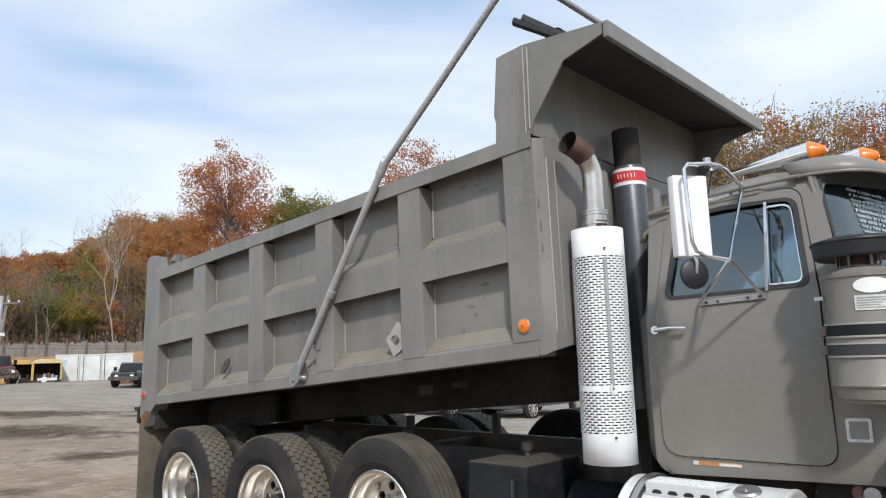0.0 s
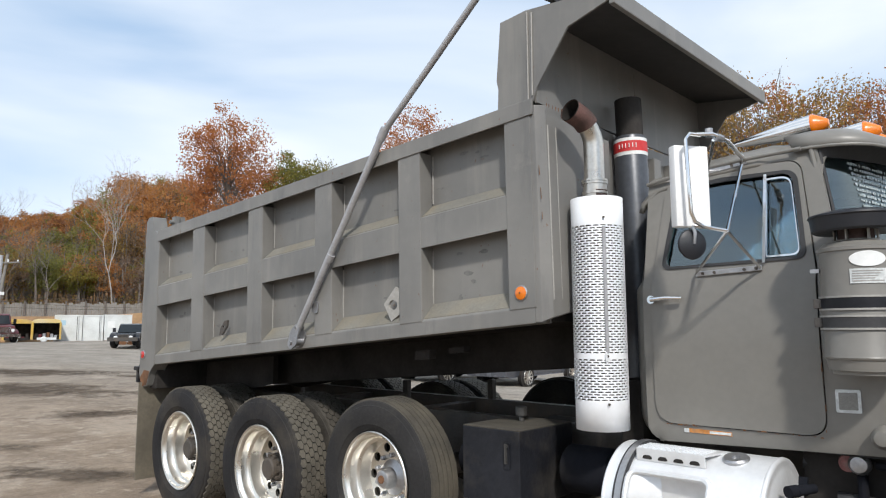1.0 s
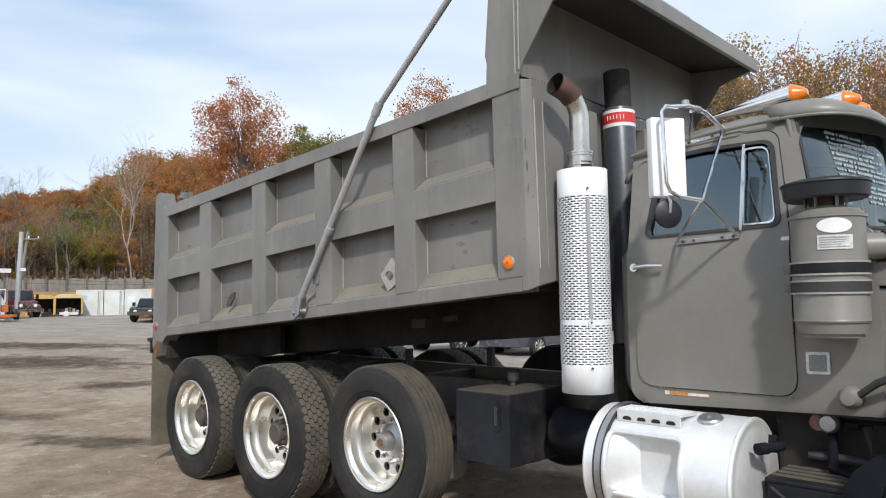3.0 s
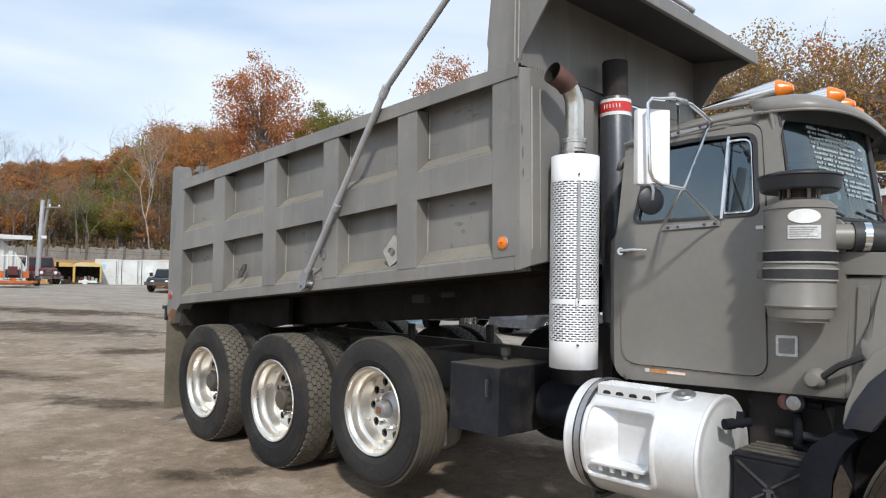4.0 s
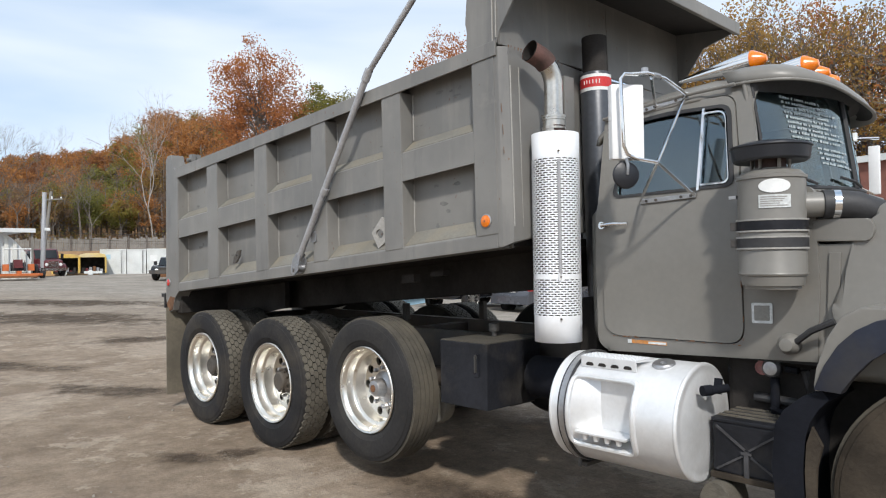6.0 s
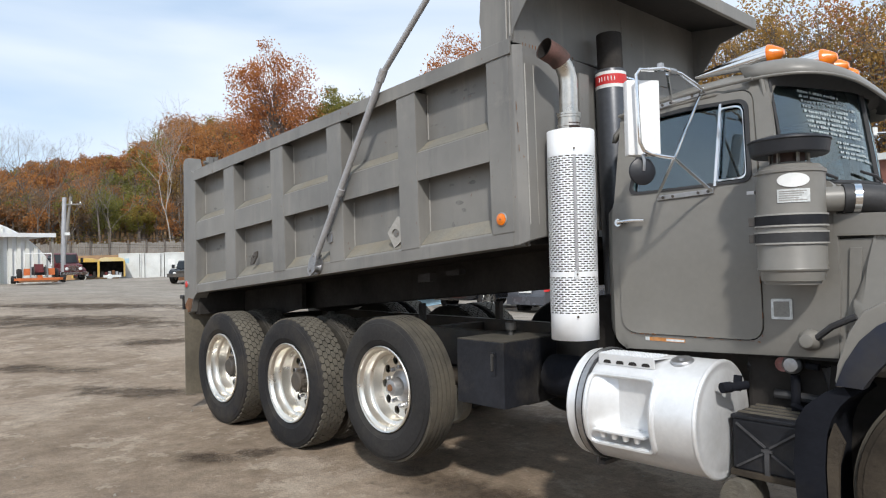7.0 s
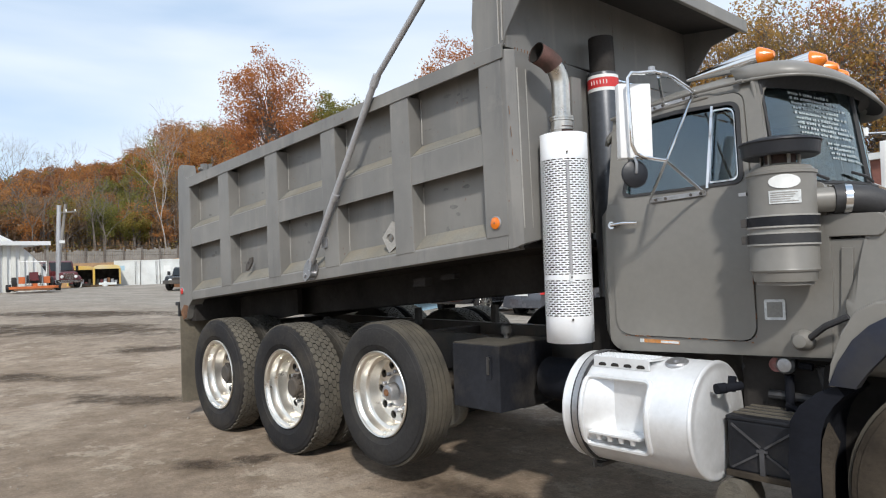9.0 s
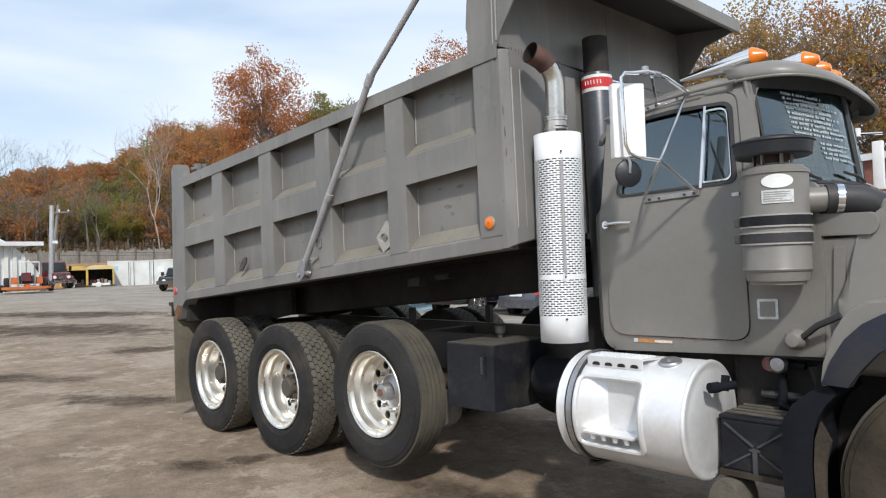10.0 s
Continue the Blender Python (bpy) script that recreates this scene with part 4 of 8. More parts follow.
    if dual:
        inner = Matrix.Translation((0, -outward * 0.335, 0)) @ m
        bm = B()
        prof = tyre_mesh(bm, R, f, W, False)
        lathe(bm, prof, 60, inner)
        lathe(bm, [(f + 0.004, -0.03), (f - 0.05, -0.08), (f - 0.05, -0.2), (f + 0.004, -W + 0.03)], 40, inner)
        tread_blocks(bm, R, W, inner)
        it = part("inner_tyre", bm, [M_INNER], wh, "dusty inner dual tyre, coloured darker for shade", smooth=True, sharp=28)
    return wh


def tread_blocks(bm, R, W, m, n=52, rows=6):
    """Staggered six-sided lugs round the tyre."""
    pitch = 2 * math.pi / n
    w = (W - 0.05) / rows
    for j in range(rows):
        h0 = -0.025 - j * w
        for i in range(n):
            a0 = (i + (0.5 if j % 2 else 0.0)) * pitch
            shape = [(-0.43, 0.20), (0.0, -0.08), (0.43, 0.20), (0.43, 0.80), (0.0, 1.08), (-0.43, 0.80)]
            lo, hi = [], []
            for u, v in shape:
                a, h = a0 + u * pitch, h0 - v * w
                drop = 0.010 * (abs((-h - W / 2) / (W / 2)) ** 4)
                lo.append(bm.verts.new(m @ Vector(((R - 0.016) * math.cos(a), (R - 0.016) * math.sin(a), h))))
                hi.append(bm.verts.new(m @ Vector(((R - drop) * math.cos(a), (R - drop) * math.sin(a), h))))
            bm.faces.new(hi)
            for k in range(6):
                bm.faces.new((lo[k], lo[(k + 1) % 6], hi[(k + 1) % 6], hi[k]))


wheel(-2.53, 0.0, 0.54, 0.545, 0.326)
wheel(-1.26, 0.0, 0.54, 0.545, 0.326)
wheel(0.0, 0.035, 0.635, 0.514, 0.300, drive=False, dual=False)
wheel(-2.53, 2 * YC, 0.54, 0.545, 0.326, outward=1)
wheel(-1.26, 2 * YC, 0.54, 0.545, 0.326, outward=1)
wheel(0.0, 2 * YC - 0.035, 0.64, 0.525, 0.302, drive=False, dual=False, outward=1)
wheel(3.47, 0.26, 0.54, 0.545, 0.302, drive=False, dual=False, dirty=True)
wheel(3.47, 2 * YC - 0.26, 0.54, 0.545, 0.302, drive=False, dual=False, outward=1, dirty=True)
# mud flap
for y in (0.02, 1.86):
    bm = B()
    prism(bm, [(y, 0.16), (y, 1.08), (y + 0.60, 1.08), (y + 0.60, 0.16)], lambda u, v, d: Vector((d - 0.04 * (1.08 - v) * math.sin(u * 4), u, v)), -3.42, -3.405)
    part("mud_flap", bm, M_FLAPDUST, truck, "dusty hanging rubber mud flap")

# ---- cab, tank and exhaust: one group with its own place and scale ----
PLACE = Matrix.Translation((0.130, -0.097, 0.051)) @ Matrix.Scale(0.967, 4)
YCAB = 1.36


# ---- exhaust stack with its perforated guard ----
def exhaust():
    cx, cy, r = 1.405, 0.43, 0.142
    z0, z1 = 1.055, 2.298
    bm = B()
    n = 23                       # slots round the guard
    band_lo, band_hi = z0 + 0.155, z1 - 0.155
    def ring_at(a, z):
        return bm.verts.new((cx + r * math.cos(a), cy + r * math.sin(a), z))
    def quad(a0, a1, b0, b1):
        bm.faces.new((ring_at(a0, b0), ring_at(a1, b0), ring_at(a1, b1), ring_at(a0, b1)))
    pitch = 2 * math.pi / n
    half = pitch / 2
    for lo, hi in ((z0, band_lo), (band_hi, z1), (z0 + 0.375, z0 + 0.40)):
        for i in range(2 * n):
            quad(i * half, (i + 1) * half, lo, hi)
    rows = []
    for lo, hi, k in ((band_lo, z0 + 0.375, 16), (z0 + 0.40, band_hi, 50)):
        h = (hi - lo) / k
        rows += [(lo + j * h, h, j) for j in range(k)]
    for z, h, j in rows:
        for i in range(n):
            a = (i + (0.5 if j % 2 else 0)) * pitch
            s0, s1 = a + 0.13 * pitch, a + 0.87 * pitch
            t0, t1 = z + 0.28 * h, z + 0.72 * h
            for lo, hi in ((z, t0), (t1, z + h)):
                quad(a, a + half, lo, hi)
                quad(a + half, a + pitch, lo, hi)
            quad(a, s0, t0, t1)
            quad(s1, a + pitch, t0, t1)
    bmesh.ops.remove_doubles(bm, verts=bm.verts[:], dist=0.0004)
    guard = part("exhaust_guard", bm, M_GUARD, truck, "pale aluminium exhaust guard with rows of slots", smooth=True)
    sol = guard.modifiers.new("thickness", "SOLIDIFY")
    sol.thickness = 0.003
    bm = B()
    lathe(bm, [(0.112, z0 + 0.05), (0.118, z0 + 0.06), (0.118, z1 - 0.05), (0.11, z1 - 0.04), (0.062, z1 - 0.03), (0.062, z1 + 0.05)], 32, Matrix.Translation((cx, cy, 0)))
    part("muffler", bm, M_SOOT, truck, "dark muffler inside its guard", smooth=True)
    # strap seam with screws
    bm = B()
    d = Vector((0.69, -0.72, 0)).normalized()
    s = Vector((cx, cy, 0)) + d * (r + 0.005)
    tube(bm, [s + Vector((0, 0, z0 + 0.405)), s + Vector((0, 0, z1 - 0.17))], 0.010, 10)
    part("seam_strip", bm, M_ARM, guard, "dull grey half-round seam strip", smooth=True)
    bm = B()
    bar(bm, s + Vector((0, 0, z0 + 0.365)), s + Vector((0, 0, z0 + 0.410)), 0.034, 0.006)
    part("seam_tab", bm, M_GUARD, guard)
    for z in (z0 + 0.142, z0 + 0.388, z1 - 0.12):
        bm = B()
        tube(bm, [s + Vector((0, 0, z)), s + d * 0.007 + Vector((0, 0, z))], 0.007, 8)
        part("screw", bm, M_BLACK, guard)
    # pipe and turned outlet
    px, py = 1.398, 0.43
    bm = B()
    tube(bm, [(px, py, z1 - 0.03), (px, py, z1 + 0.10)], 0.066, 24)
    for z in (z1 + 0.03, z1 + 0.085, z1 + 0.10):
        tube(bm, [(px, py, z), (px, py, z + 0.012)], 0.072, 24)
    part("pipe_clamp", bm, M_STACK, truck, smooth=True)
    bm = B()
    out_dir = Vector((-0.20, -0.98, 0)).normalized()
    def bend(deg):
        a = radians(deg)
        return Vector((px, py, z1 + 0.300)) + out_dir * (0.17 * (1 - math.cos(a))) + Vector((0, 0, 0.17 * math.sin(a)))
    path = [(px, py, z1 + 0.05), (px, py, z1 + 0.300)] + [bend(6 * k) for k in range(1, 10)]
    pipe = part("exhaust_pipe", tube(bm, path, 0.056, 24, caps=False), M_STACK, truck, "heat-stained exhaust stack with a turned outlet", smooth=True)
    tail = [bend(44 + 5 * k) for k in range(7)]
    tail.append(tail[-1] + (tail[-1] - tail[-2]).normalized() * 0.06)
    bm = B()
    tube(bm, tail, 0.064, 28, caps=False)
    end, dr = tail[-1], (tail[-1] - tail[-2]).normalized()
    part("outlet", bm, M_OUTLET, pipe, "rusty brown outlet", smooth=True)
    # near-black bore with a disc closing it a short way in
    bm = B()
    tube(bm, [end - dr * 0.001, end + dr * 0.004], 0.0645, 28, caps=False)
    tube(bm, tail, 0.0605, 28, caps=False)
    tube(bm, [end - dr * 0.10, end - dr * 0.09], 0.058, 24)
    part("outlet_bore", bm, M_UNDER, pipe)


M_OUTLET = material("rusty_outlet_steel", (0.115, 0.058, 0.048), 0.75, 0.1, 0.35, 12, 60, 0.1, (0.05, 0.035, 0.03), 0.7)
M_GUARD = material("brushed_aluminium_guard", (0.84, 0.855, 0.875), 0.36, 0.12, 0.04, 4, 50, 0.02)
exhaust()


def weighted(ob):
    """Keeps flat faces flat beside rounded edges."""
    ob.modifiers.new("normals", "WEIGHTED_NORMAL").keep_sharp = True
    return ob


# ---- fuel tank ----
def fuel_tank():
    cx0, cx1, cy, cz, r = 1.565, 2.282, 0.435, 0.708, 0.298
    m = Matrix.Translation((cx0, cy, cz)) @ Matrix.Rotation(radians(90), 4, "Y")
    L = cx1 - cx0
    n = 96
    bm = B()
    # barrel with a pocket for the step let into the near side
    z_at = lambda a: Vector((0, -math.cos(a) * r, math.sin(a) * r))
    a_lo, a_hi = radians(-31), radians(40)
    p0, p1 = 0.122, 0.492
    cols = sorted(set([0.0, L, p0, p1] + [L * k / 12 for k in range(13)]))
    angs = sorted(set([a_lo, a_hi] + [radians(-180 + 360 * k / n) for k in range(n)]))
    ring = {}
    for ci, c in enumerate(cols):
        for ai, a in enumerate(angs):
            ring[ci, ai] = bm.verts.new(Vector((cx0 + c, cy, cz)) + z_at(a))
    for ci in range(len(cols) - 1):
        for ai in range(len(angs)):
            bi = (ai + 1) % len(angs)
            mid_c = (cols[ci] + cols[ci + 1]) / 2
            inside = p0 < mid_c < p1 and a_lo - 1e-6 <= angs[ai] < a_hi - 1e-6
            if not inside:
                bm.faces.new((ring[ci, ai], ring[ci + 1, ai], ring[ci + 1, bi], ring[ci, bi]))
    tank = part("fuel_tank", bm, M_TANK, truck, "bright oxidised aluminium fuel tank with a step pocket", smooth=True)
    for x, s in ((cx0, -1), (cx1, 1)):
        bm = B()
        prof = [(r, 0.0), (r + 0.004, 0.006), (r + 0.002, 0.016), (r - 0.015, 0.022), (r - 0.03, 0.014), (r - 0.05, 0.022), (r * 0.5, 0.030), (0.0, 0.034)]
        lathe(bm, prof, 72, Matrix.Translation((x, cy, cz)) @ Matrix.Rotation(radians(90 * s), 4, "Y"))
        part("tank_end", bm, M_TANK, tank, smooth=True, sharp=60)
    # pocket
    bm = B()
    d = 0.125
    pts = [(p0, a_lo), (p1, a_lo), (p1, a_hi), (p0, a_hi)]
    o = [Vector((cx0 + p, cy, cz)) + z_at(a) for p, a in pts]
    k = 8
    for p in (p0, p1):
        fan = [Vector((cx0 + p, cy, cz)) + z_at(a_lo + (a_hi - a_lo) * i / k) for i in range(k + 1)]
        ins = [Vector((v.x + (0.12 if p == p0 else -0.012), cy - r + d, min(max(v.z, cz - 0.12), cz + 0.19))) for v in fan]
        fo, fi = [bm.verts.new(v) for v in fan], [bm.verts.new(v) for v in ins]
        for i in range(k):
            bm.faces.new((fo[i], fo[i + 1], fi[i + 1], fi[i]))
    for a, zz in ((a_lo, cz - 0.12), (a_hi, cz + 0.19)):
        q = [Vector((cx0 + p0, cy, cz)) + z_at(a), Vector((cx0 + p1, cy, cz)) + z_at(a), Vector((cx0 + p1 - 0.012, cy - r + d, zz)), Vector((cx0 + p0 + 0.12, cy - r + d, zz))]
        bm.faces.new([bm.verts.new(v) for v in q])
    q = [(cx0 + p0 + 0.12, cy - r + d, cz - 0.12), (cx0 + p1 - 0.012, cy - r + d, cz - 0.12), (cx0 + p1 - 0.012, cy - r + d, cz + 0.19), (cx0 + p0 + 0.12, cy - r + d, cz + 0.19)]
    bm.faces.new([bm.verts.new(v) for v in q])
    bmesh.ops.remove_doubles(bm, verts=bm.verts[:], dist=0.0005)
    part("step_pocket", bm, M_TANK, tank, smooth=True, sharp=25)
    bm = B()
    corners = rounded([(p0 - 0.012, a_lo * r - 0.012), (p1 + 0.012, a_lo * r - 0.012), (p1 + 0.012, a_hi * r + 0.012), (p0 - 0.012, a_hi * r + 0.012)], 0.05, 6)
    dense = []
    for i, (u, v) in enumerate(corners):
        w = corners[(i + 1) % len(corners)]
        k2 = max(1, int(math.hypot(w[0] - u, w[1] - v) / 0.03))
        dense += [(u + (w[0] - u) * f / k2, v + (w[1] - v) * f / k2) for f in range(k2)]
    ring_path = [Vector((cx0 + u, cy, cz)) + z_at(v / r) * 1.004 for u, v in dense]
    tube(bm, ring_path + [ring_path[0]], 0.016, 8)
    part("pocket_rim", bm, M_TANK, tank, smooth=True)
    # step in the pocket, scalloped edge
    zc = cz - 0.095
    bm = B()
    box(bm, cx0 + p0 + 0.035, cx0 + p1 - 0.03, cy - r - 0.004, cy - r + d, zc, zc + 0.014)
    step = part("step", soften(bm, 0.003), M_TANK, tank)
    bm = B()
    for i in range(11):
        for j in range(3):
            x, y = cx0 + p0 + 0.05 + i * 0.028, cy - r + 0.012 + j * 0.035
            bar(bm, (x - 0.008, y - 0.006, zc + 0.0135), (x + 0.008, y + 0.006, zc + 0.0135), 0.006, 0.004)
    part("step_tread", bm, M_TANK, step)
    for i in range(4):
        bm = B()
        x = cx0 + p0 + 0.085 + i * 0.068
        lathe(bm, [(0.0, 0.0), (0.014, 0.002), (0.017, 0.02), (0.019, 0.03), (0.0, 0.03)], 12, Matrix.Translation((x, cy - r + 0.022, zc - 0.032)))
        part("step_lug", bm, M_TANK, step, smooth=True)
    # upper tread plate
    bm = B()
    z_top = cz + r + 0.006
    prism(bm, [(cx0 + 0.12, cy - 0.17), (cx0 + 0.46, cy - 0.17), (cx0 + 0.50, cy - 0.02), (cx0 + 0.12, cy - 0.02)], xy, z_top - 0.012, z_top)
    prism(bm, [(cx0 + 0.12, cy - 0.178), (cx0 + 0.46, cy - 0.178), (cx0 + 0.46, cy - 0.17), (cx0 + 0.12, cy - 0.17)], xy, z_top - 0.06, z_top)
    top_step = part("top_step", soften(bm, 0.003), M_TANK, tank)
    bm = B()
    for i in range(16):
        for j in range(5):
            x, y = cx0 + 0.132 + i * 0.0215, cy - 0.16 + j * 0.028
            lathe(bm, [(0.010, 0.0), (0.007, 0.006), (0.0, 0.007)], 6, Matrix.Translation((x, y, z_top)))
    tagged(part("tread_bump", bm, M_TANK, top_step), "raised tread bumps", kind="stuff")
    for i in range(4):
        bm = B()
        x = cx0 + 0.15 + i * 0.078
        prism(bm, rounded([(x, z_top - 0.05), (x + 0.055, z_top - 0.05), (x + 0.045, z_top - 0.032), (x + 0.01, z_top - 0.032)], 0.01, 3), xz, cy - 0.181, cy - 0.1785)
        part("drain_slot", bm, M_UNDER, top_step)
    # cap, neck, strap
    bm = B()
    c = Vector((2.13, 0.36, cz + 0.258))
    tilt = Matrix.Translation(c) @ Matrix.Rotation(radians(14), 4, "X")
    lathe(bm, [(0.062, -0.03), (0.062, 0.012), (0.056, 0.016)], 24, tilt)
    part("filler_neck", bm, M_TANK, tank, smooth=True)
    bm = B()
    lathe(bm, [(0.058, 0.012), (0.060, 0.034), (0.052, 0.042), (0.02, 0.040), (0.018, 0.030), (0.0, 0.030)], 24, tilt)
    part("filler_cap", bm, M_STEEL, tank, "dull steel filler cap", smooth=True)
    for x in (cx0 + 0.075,):
        bm = B()
        lathe(bm, [(r + 0.002, -0.028), (r + 0.011, -0.028), (r + 0.011, 0.028), (r + 0.002, 0.028)], 72, Matrix.Translation((x, cy, cz)) @ Matrix.Rotation(radians(90), 4, "Y"), closed=True)
        part("tank_strap", bm, M_RUBBER, tank, "black rubber-lined strap", smooth=True)
        bm = B()
        lathe(bm, [(r + 0.011, -0.016), (r + 0.015, -0.016), (r + 0.015, 0.016), (r + 0.011, 0.016)], 72, Matrix.Translation((x, cy, cz)) @ Matrix.Rotation(radians(90), 4, "Y"), closed=True)
        part("strap_band", bm, M_STEEL, tank, smooth=True)
        bm = B()
        bar(bm, (x, cy - 0.12, cz - r - 0.02), (x, cy + 0.25, cz - r - 0.03), 0.06, 0.02)
        tube(bm, [(x, cy - 0.14, cz - r - 0.03), (x, cy - 0.14, cz - r + 0.03)], 0.010, 8)
        part("strap_bracket", bm, M_BLACK, tank)


fuel_tank()

# ---- toolbox behind the tank ----
bm = B()
box(bm, 0.548, 0.972, 0.262, 0.80, 0.592, 1.012)
tool = part("toolbox", soften(bm, 0.006), M_BOXBLACK, truck, "scuffed black steel toolbox")
bm = B()
box(bm, 0.55, 0.970, 0.264, 0.80, 1.012, 1.018)
part("toolbox_lid", soften(bm, 0.002), M_LIDDUST, tool, "dusty black lid")
bm = B()
prism(bm, rounded([(0.862, 0.80), (0.905, 0.80), (0.905, 0.945), (0.862, 0.945)], 0.008, 3), xz, 0.254, 0.262)
part("latch_plate", bm, M_BOXBLACK, tool)
bm = B()
bar(bm, (0.884, 0.250, 0.94), (0.884, 0.250, 0.83), 0.022, 0.010)
tube(bm, [(0.884, 0.245, 0.925), (0.884, 0.262, 0.925)], 0.012, 10)
part("latch", bm, M_WORNSTEEL, tool)
bm = B()
tube(bm, [(0.735, 0.60, 1.02), (0.735, 0.60, 1.07)], 0.018, 14)
lathe(bm, [(0.0, 0.0), (0.034, 0.0), (0.036, 0.01), (0.036, 0.05), (0.03, 0.054), (0.0, 0.054)], 18, Matrix.Translation((0.735, 0.60, 1.055)))
part("breather_cap", bm, M_WORNSTEEL, truck, "dark worn breather cap on a short pipe", smooth=True)
bm = B()
box(bm, 0.60, 0.64, 0.55, 0.80, 0.57, 0.592)
part("toolbox_bracket", bm, M_BLACK, tool)
bm = B()
box(bm, 0.88, 0.92, 0.55, 0.80, 0.57, 0.592)
part("toolbox_bracket", bm, M_BLACK, tool)

M_WORN = material("scuffed_black_edge", (0.05, 0.05, 0.054), 0.6, 0, 0.3, 12, 60, 0.1)
# ---- battery box and the valve above it ----
bm = B()
box(bm, 2.345, 2.685, 0.435, 0.85, 0.475, 0.725)
bat = part("battery_box", soften(bm, 0.010), M_BOXBLACK, truck, "black moulded battery box")
bm = B()
box(bm, 2.338, 2.692, 0.428, 0.86, 0.725, 0.745)
part("battery_lid", soften(bm, 0.006), M_BOXBLACK, bat)
for k in range(5):
    bm = B()
    box(bm, 2.35, 2.68, 0.49 + 0.07 * k, 0.515 + 0.07 * k, 0.745, 0.752)
    part("lid_rib", bm, M_TREAD, bat)
for a, b in (((2.365, 0.705), (2.505, 0.605)), ((2.665, 0.705), (2.525, 0.605)), ((2.365, 0.49), (2.495, 0.575)), ((2.665, 0.49), (2.535, 0.575))):
    bm = B()
    bar(bm, (a[0], 0.431, a[1]), (b[0], 0.431, b[1]), 0.010, 0.010)
    part("moulded_rib", bm, M_WORN, bat)
bm = B()
bar(bm, (2.515, 0.425, 0.60), (2.515, 0.425, 0.475), 0.012, 0.022)
bar(bm, (2.49, 0.423, 0.59), (2.54, 0.423, 0.59), 0.01, 0.012)
part("battery_latch", bm, M_WORN, bat)
bm = B()
box(bm, 2.335, 2.70, 0.42, 0.86, 0.445, 0.475)
part("battery_tray", soften(bm, 0.004), M_DUSTYTYRE, truck, "rusty battery tray")
bm = B()
prism(bm, rounded([(2.325, 0.17), (2.43, 0.17), (2.475, 0.32), (2.44, 0.43), (2.345, 0.44), (2.295, 0.34)], 0.03, 3), xz, 0.36, 0.56)
part("hanger_bracket", soften(bm, 0.01), M_TREAD, truck, "dirt-caked hanger bracket")
bm = B()
tube(bm, [(2.385, 0.33, 0.895), (2.43, 0.42, 0.90)], 0.021, 14)
tube(bm, [(2.36, 0.30, 0.893), (2.385, 0.345, 0.895)], 0.026, 14)
part("tank_fitting_hose", bm, M_FLAP, truck, "black hose fitting at the tank end", smooth=True)
bm = B()
bar(bm, (2.395, 0.385, 0.872), (2.395, 0.405, 0.945), 0.02, 0.035)
part("hose_bracket", bm, M_FLAP, truck)
bm = B()
lathe(bm, [(0.0, 0.0), (0.036, 0.0), (0.046, 0.02), (0.046, 0.045), (0.034, 0.06), (0.0, 0.065)], 20, Matrix.Translation((2.56, 0.68, 0.985)) @ Matrix.Rotation(radians(90), 4, "X"))
valve = part("air_valve", bm, M_STEEL, truck, "grey air valve with a red body", smooth=True)
bm = B()
tube(bm, [(2.50, 0.70, 0.98), (2.51, 0.66, 0.98)], 0.038, 14)
part("valve_body", bm, M_FADEDRED, valve, smooth=True)
bm = B()
box(bm, 2.52, 2.62, 0.64, 0.72, 1.04, 1.075)
tube(bm, [(2.62, 0.66, 0.985), (2.68, 0.66, 0.98)], 0.018, 8)
tube(bm, [(2.56, 0.68, 0.93), (2.56, 0.68, 0.72)], 0.022, 10)
tube(bm, [(2.55, 0.66, 0.78), (2.66, 0.62, 0.76), (2.80, 0.66, 0.74)], 0.014, 8)
part("valve_fitting", bm, M_FLAP, valve, smooth=True)
for pts, r in (([(2.3, 0.75, 0.95), (2.6, 0.78, 0.9), (2.95, 0.8, 0.95)], 0.03), ([(2.45, 0.7, 0.82), (2.8, 0.75, 0.80), (3.1, 0.85, 0.86)], 0.024), ([(2.7, 0.72, 0.98), (2.74, 0.74, 0.8), (2.72, 0.76, 0.6)], 0.03)):
    bm = B()
    tube(bm, pts, r, 10)
    part("hose", bm, M_RUBBER, truck, smooth=True)
# added dark box behind the cab, standing for the dark gap by the stack
bm = B()
box(bm, 1.36, 1.50, 0.70, 1.86, 0.78, 1.30)
part("cab_gap_fill", soften(bm, 0.02), M_UNDER, truck, "dark box added to fill the gap behind the cab")
bm = B()
box(bm, 2.3, 4.2, 0.72, 1.76, 0.62, 1.02)
part("engine_block", soften(bm, 0.03), M_UNDER, truck, "dark grimy engine underside")


# added box, not seen itself: keeps sun patches off the ground below
bm = B()
prism(bm, rounded([(1.04, 0.52), (1.44, 0.52), (1.50, 0.72), (1.42, 0.96), (1.06, 0.96), (0.98, 0.72)], 0.05, 3), yz, 0.45, 2.3)
part("sun_block_box", soften(bm, 0.02), M_UNDER, truck, "dark box added between the rails to block the sun")
# added dark drums: block sun under the truck and darken the gaps there
for x0, x1, y, z, r in ((0.20, 0.52, 0.67, 0.74, 0.115), (1.02, 1.40, 0.64, 0.78, 0.135)):
    bm = B()
    lathe(bm, [(0.0, x0), (r * 0.6, x0 + 0.01), (r, x0 + 0.05), (r, x1 - 0.05), (r * 0.6, x1 - 0.01), (0.0, x1)], 22, Matrix.Translation((0, y, z)) @ Matrix.Rotation(radians(90), 4, "Y"))
    part("sun_block_drum", bm, M_FLAP, truck, "dark drum added beside the rail to block the sun", smooth=True)


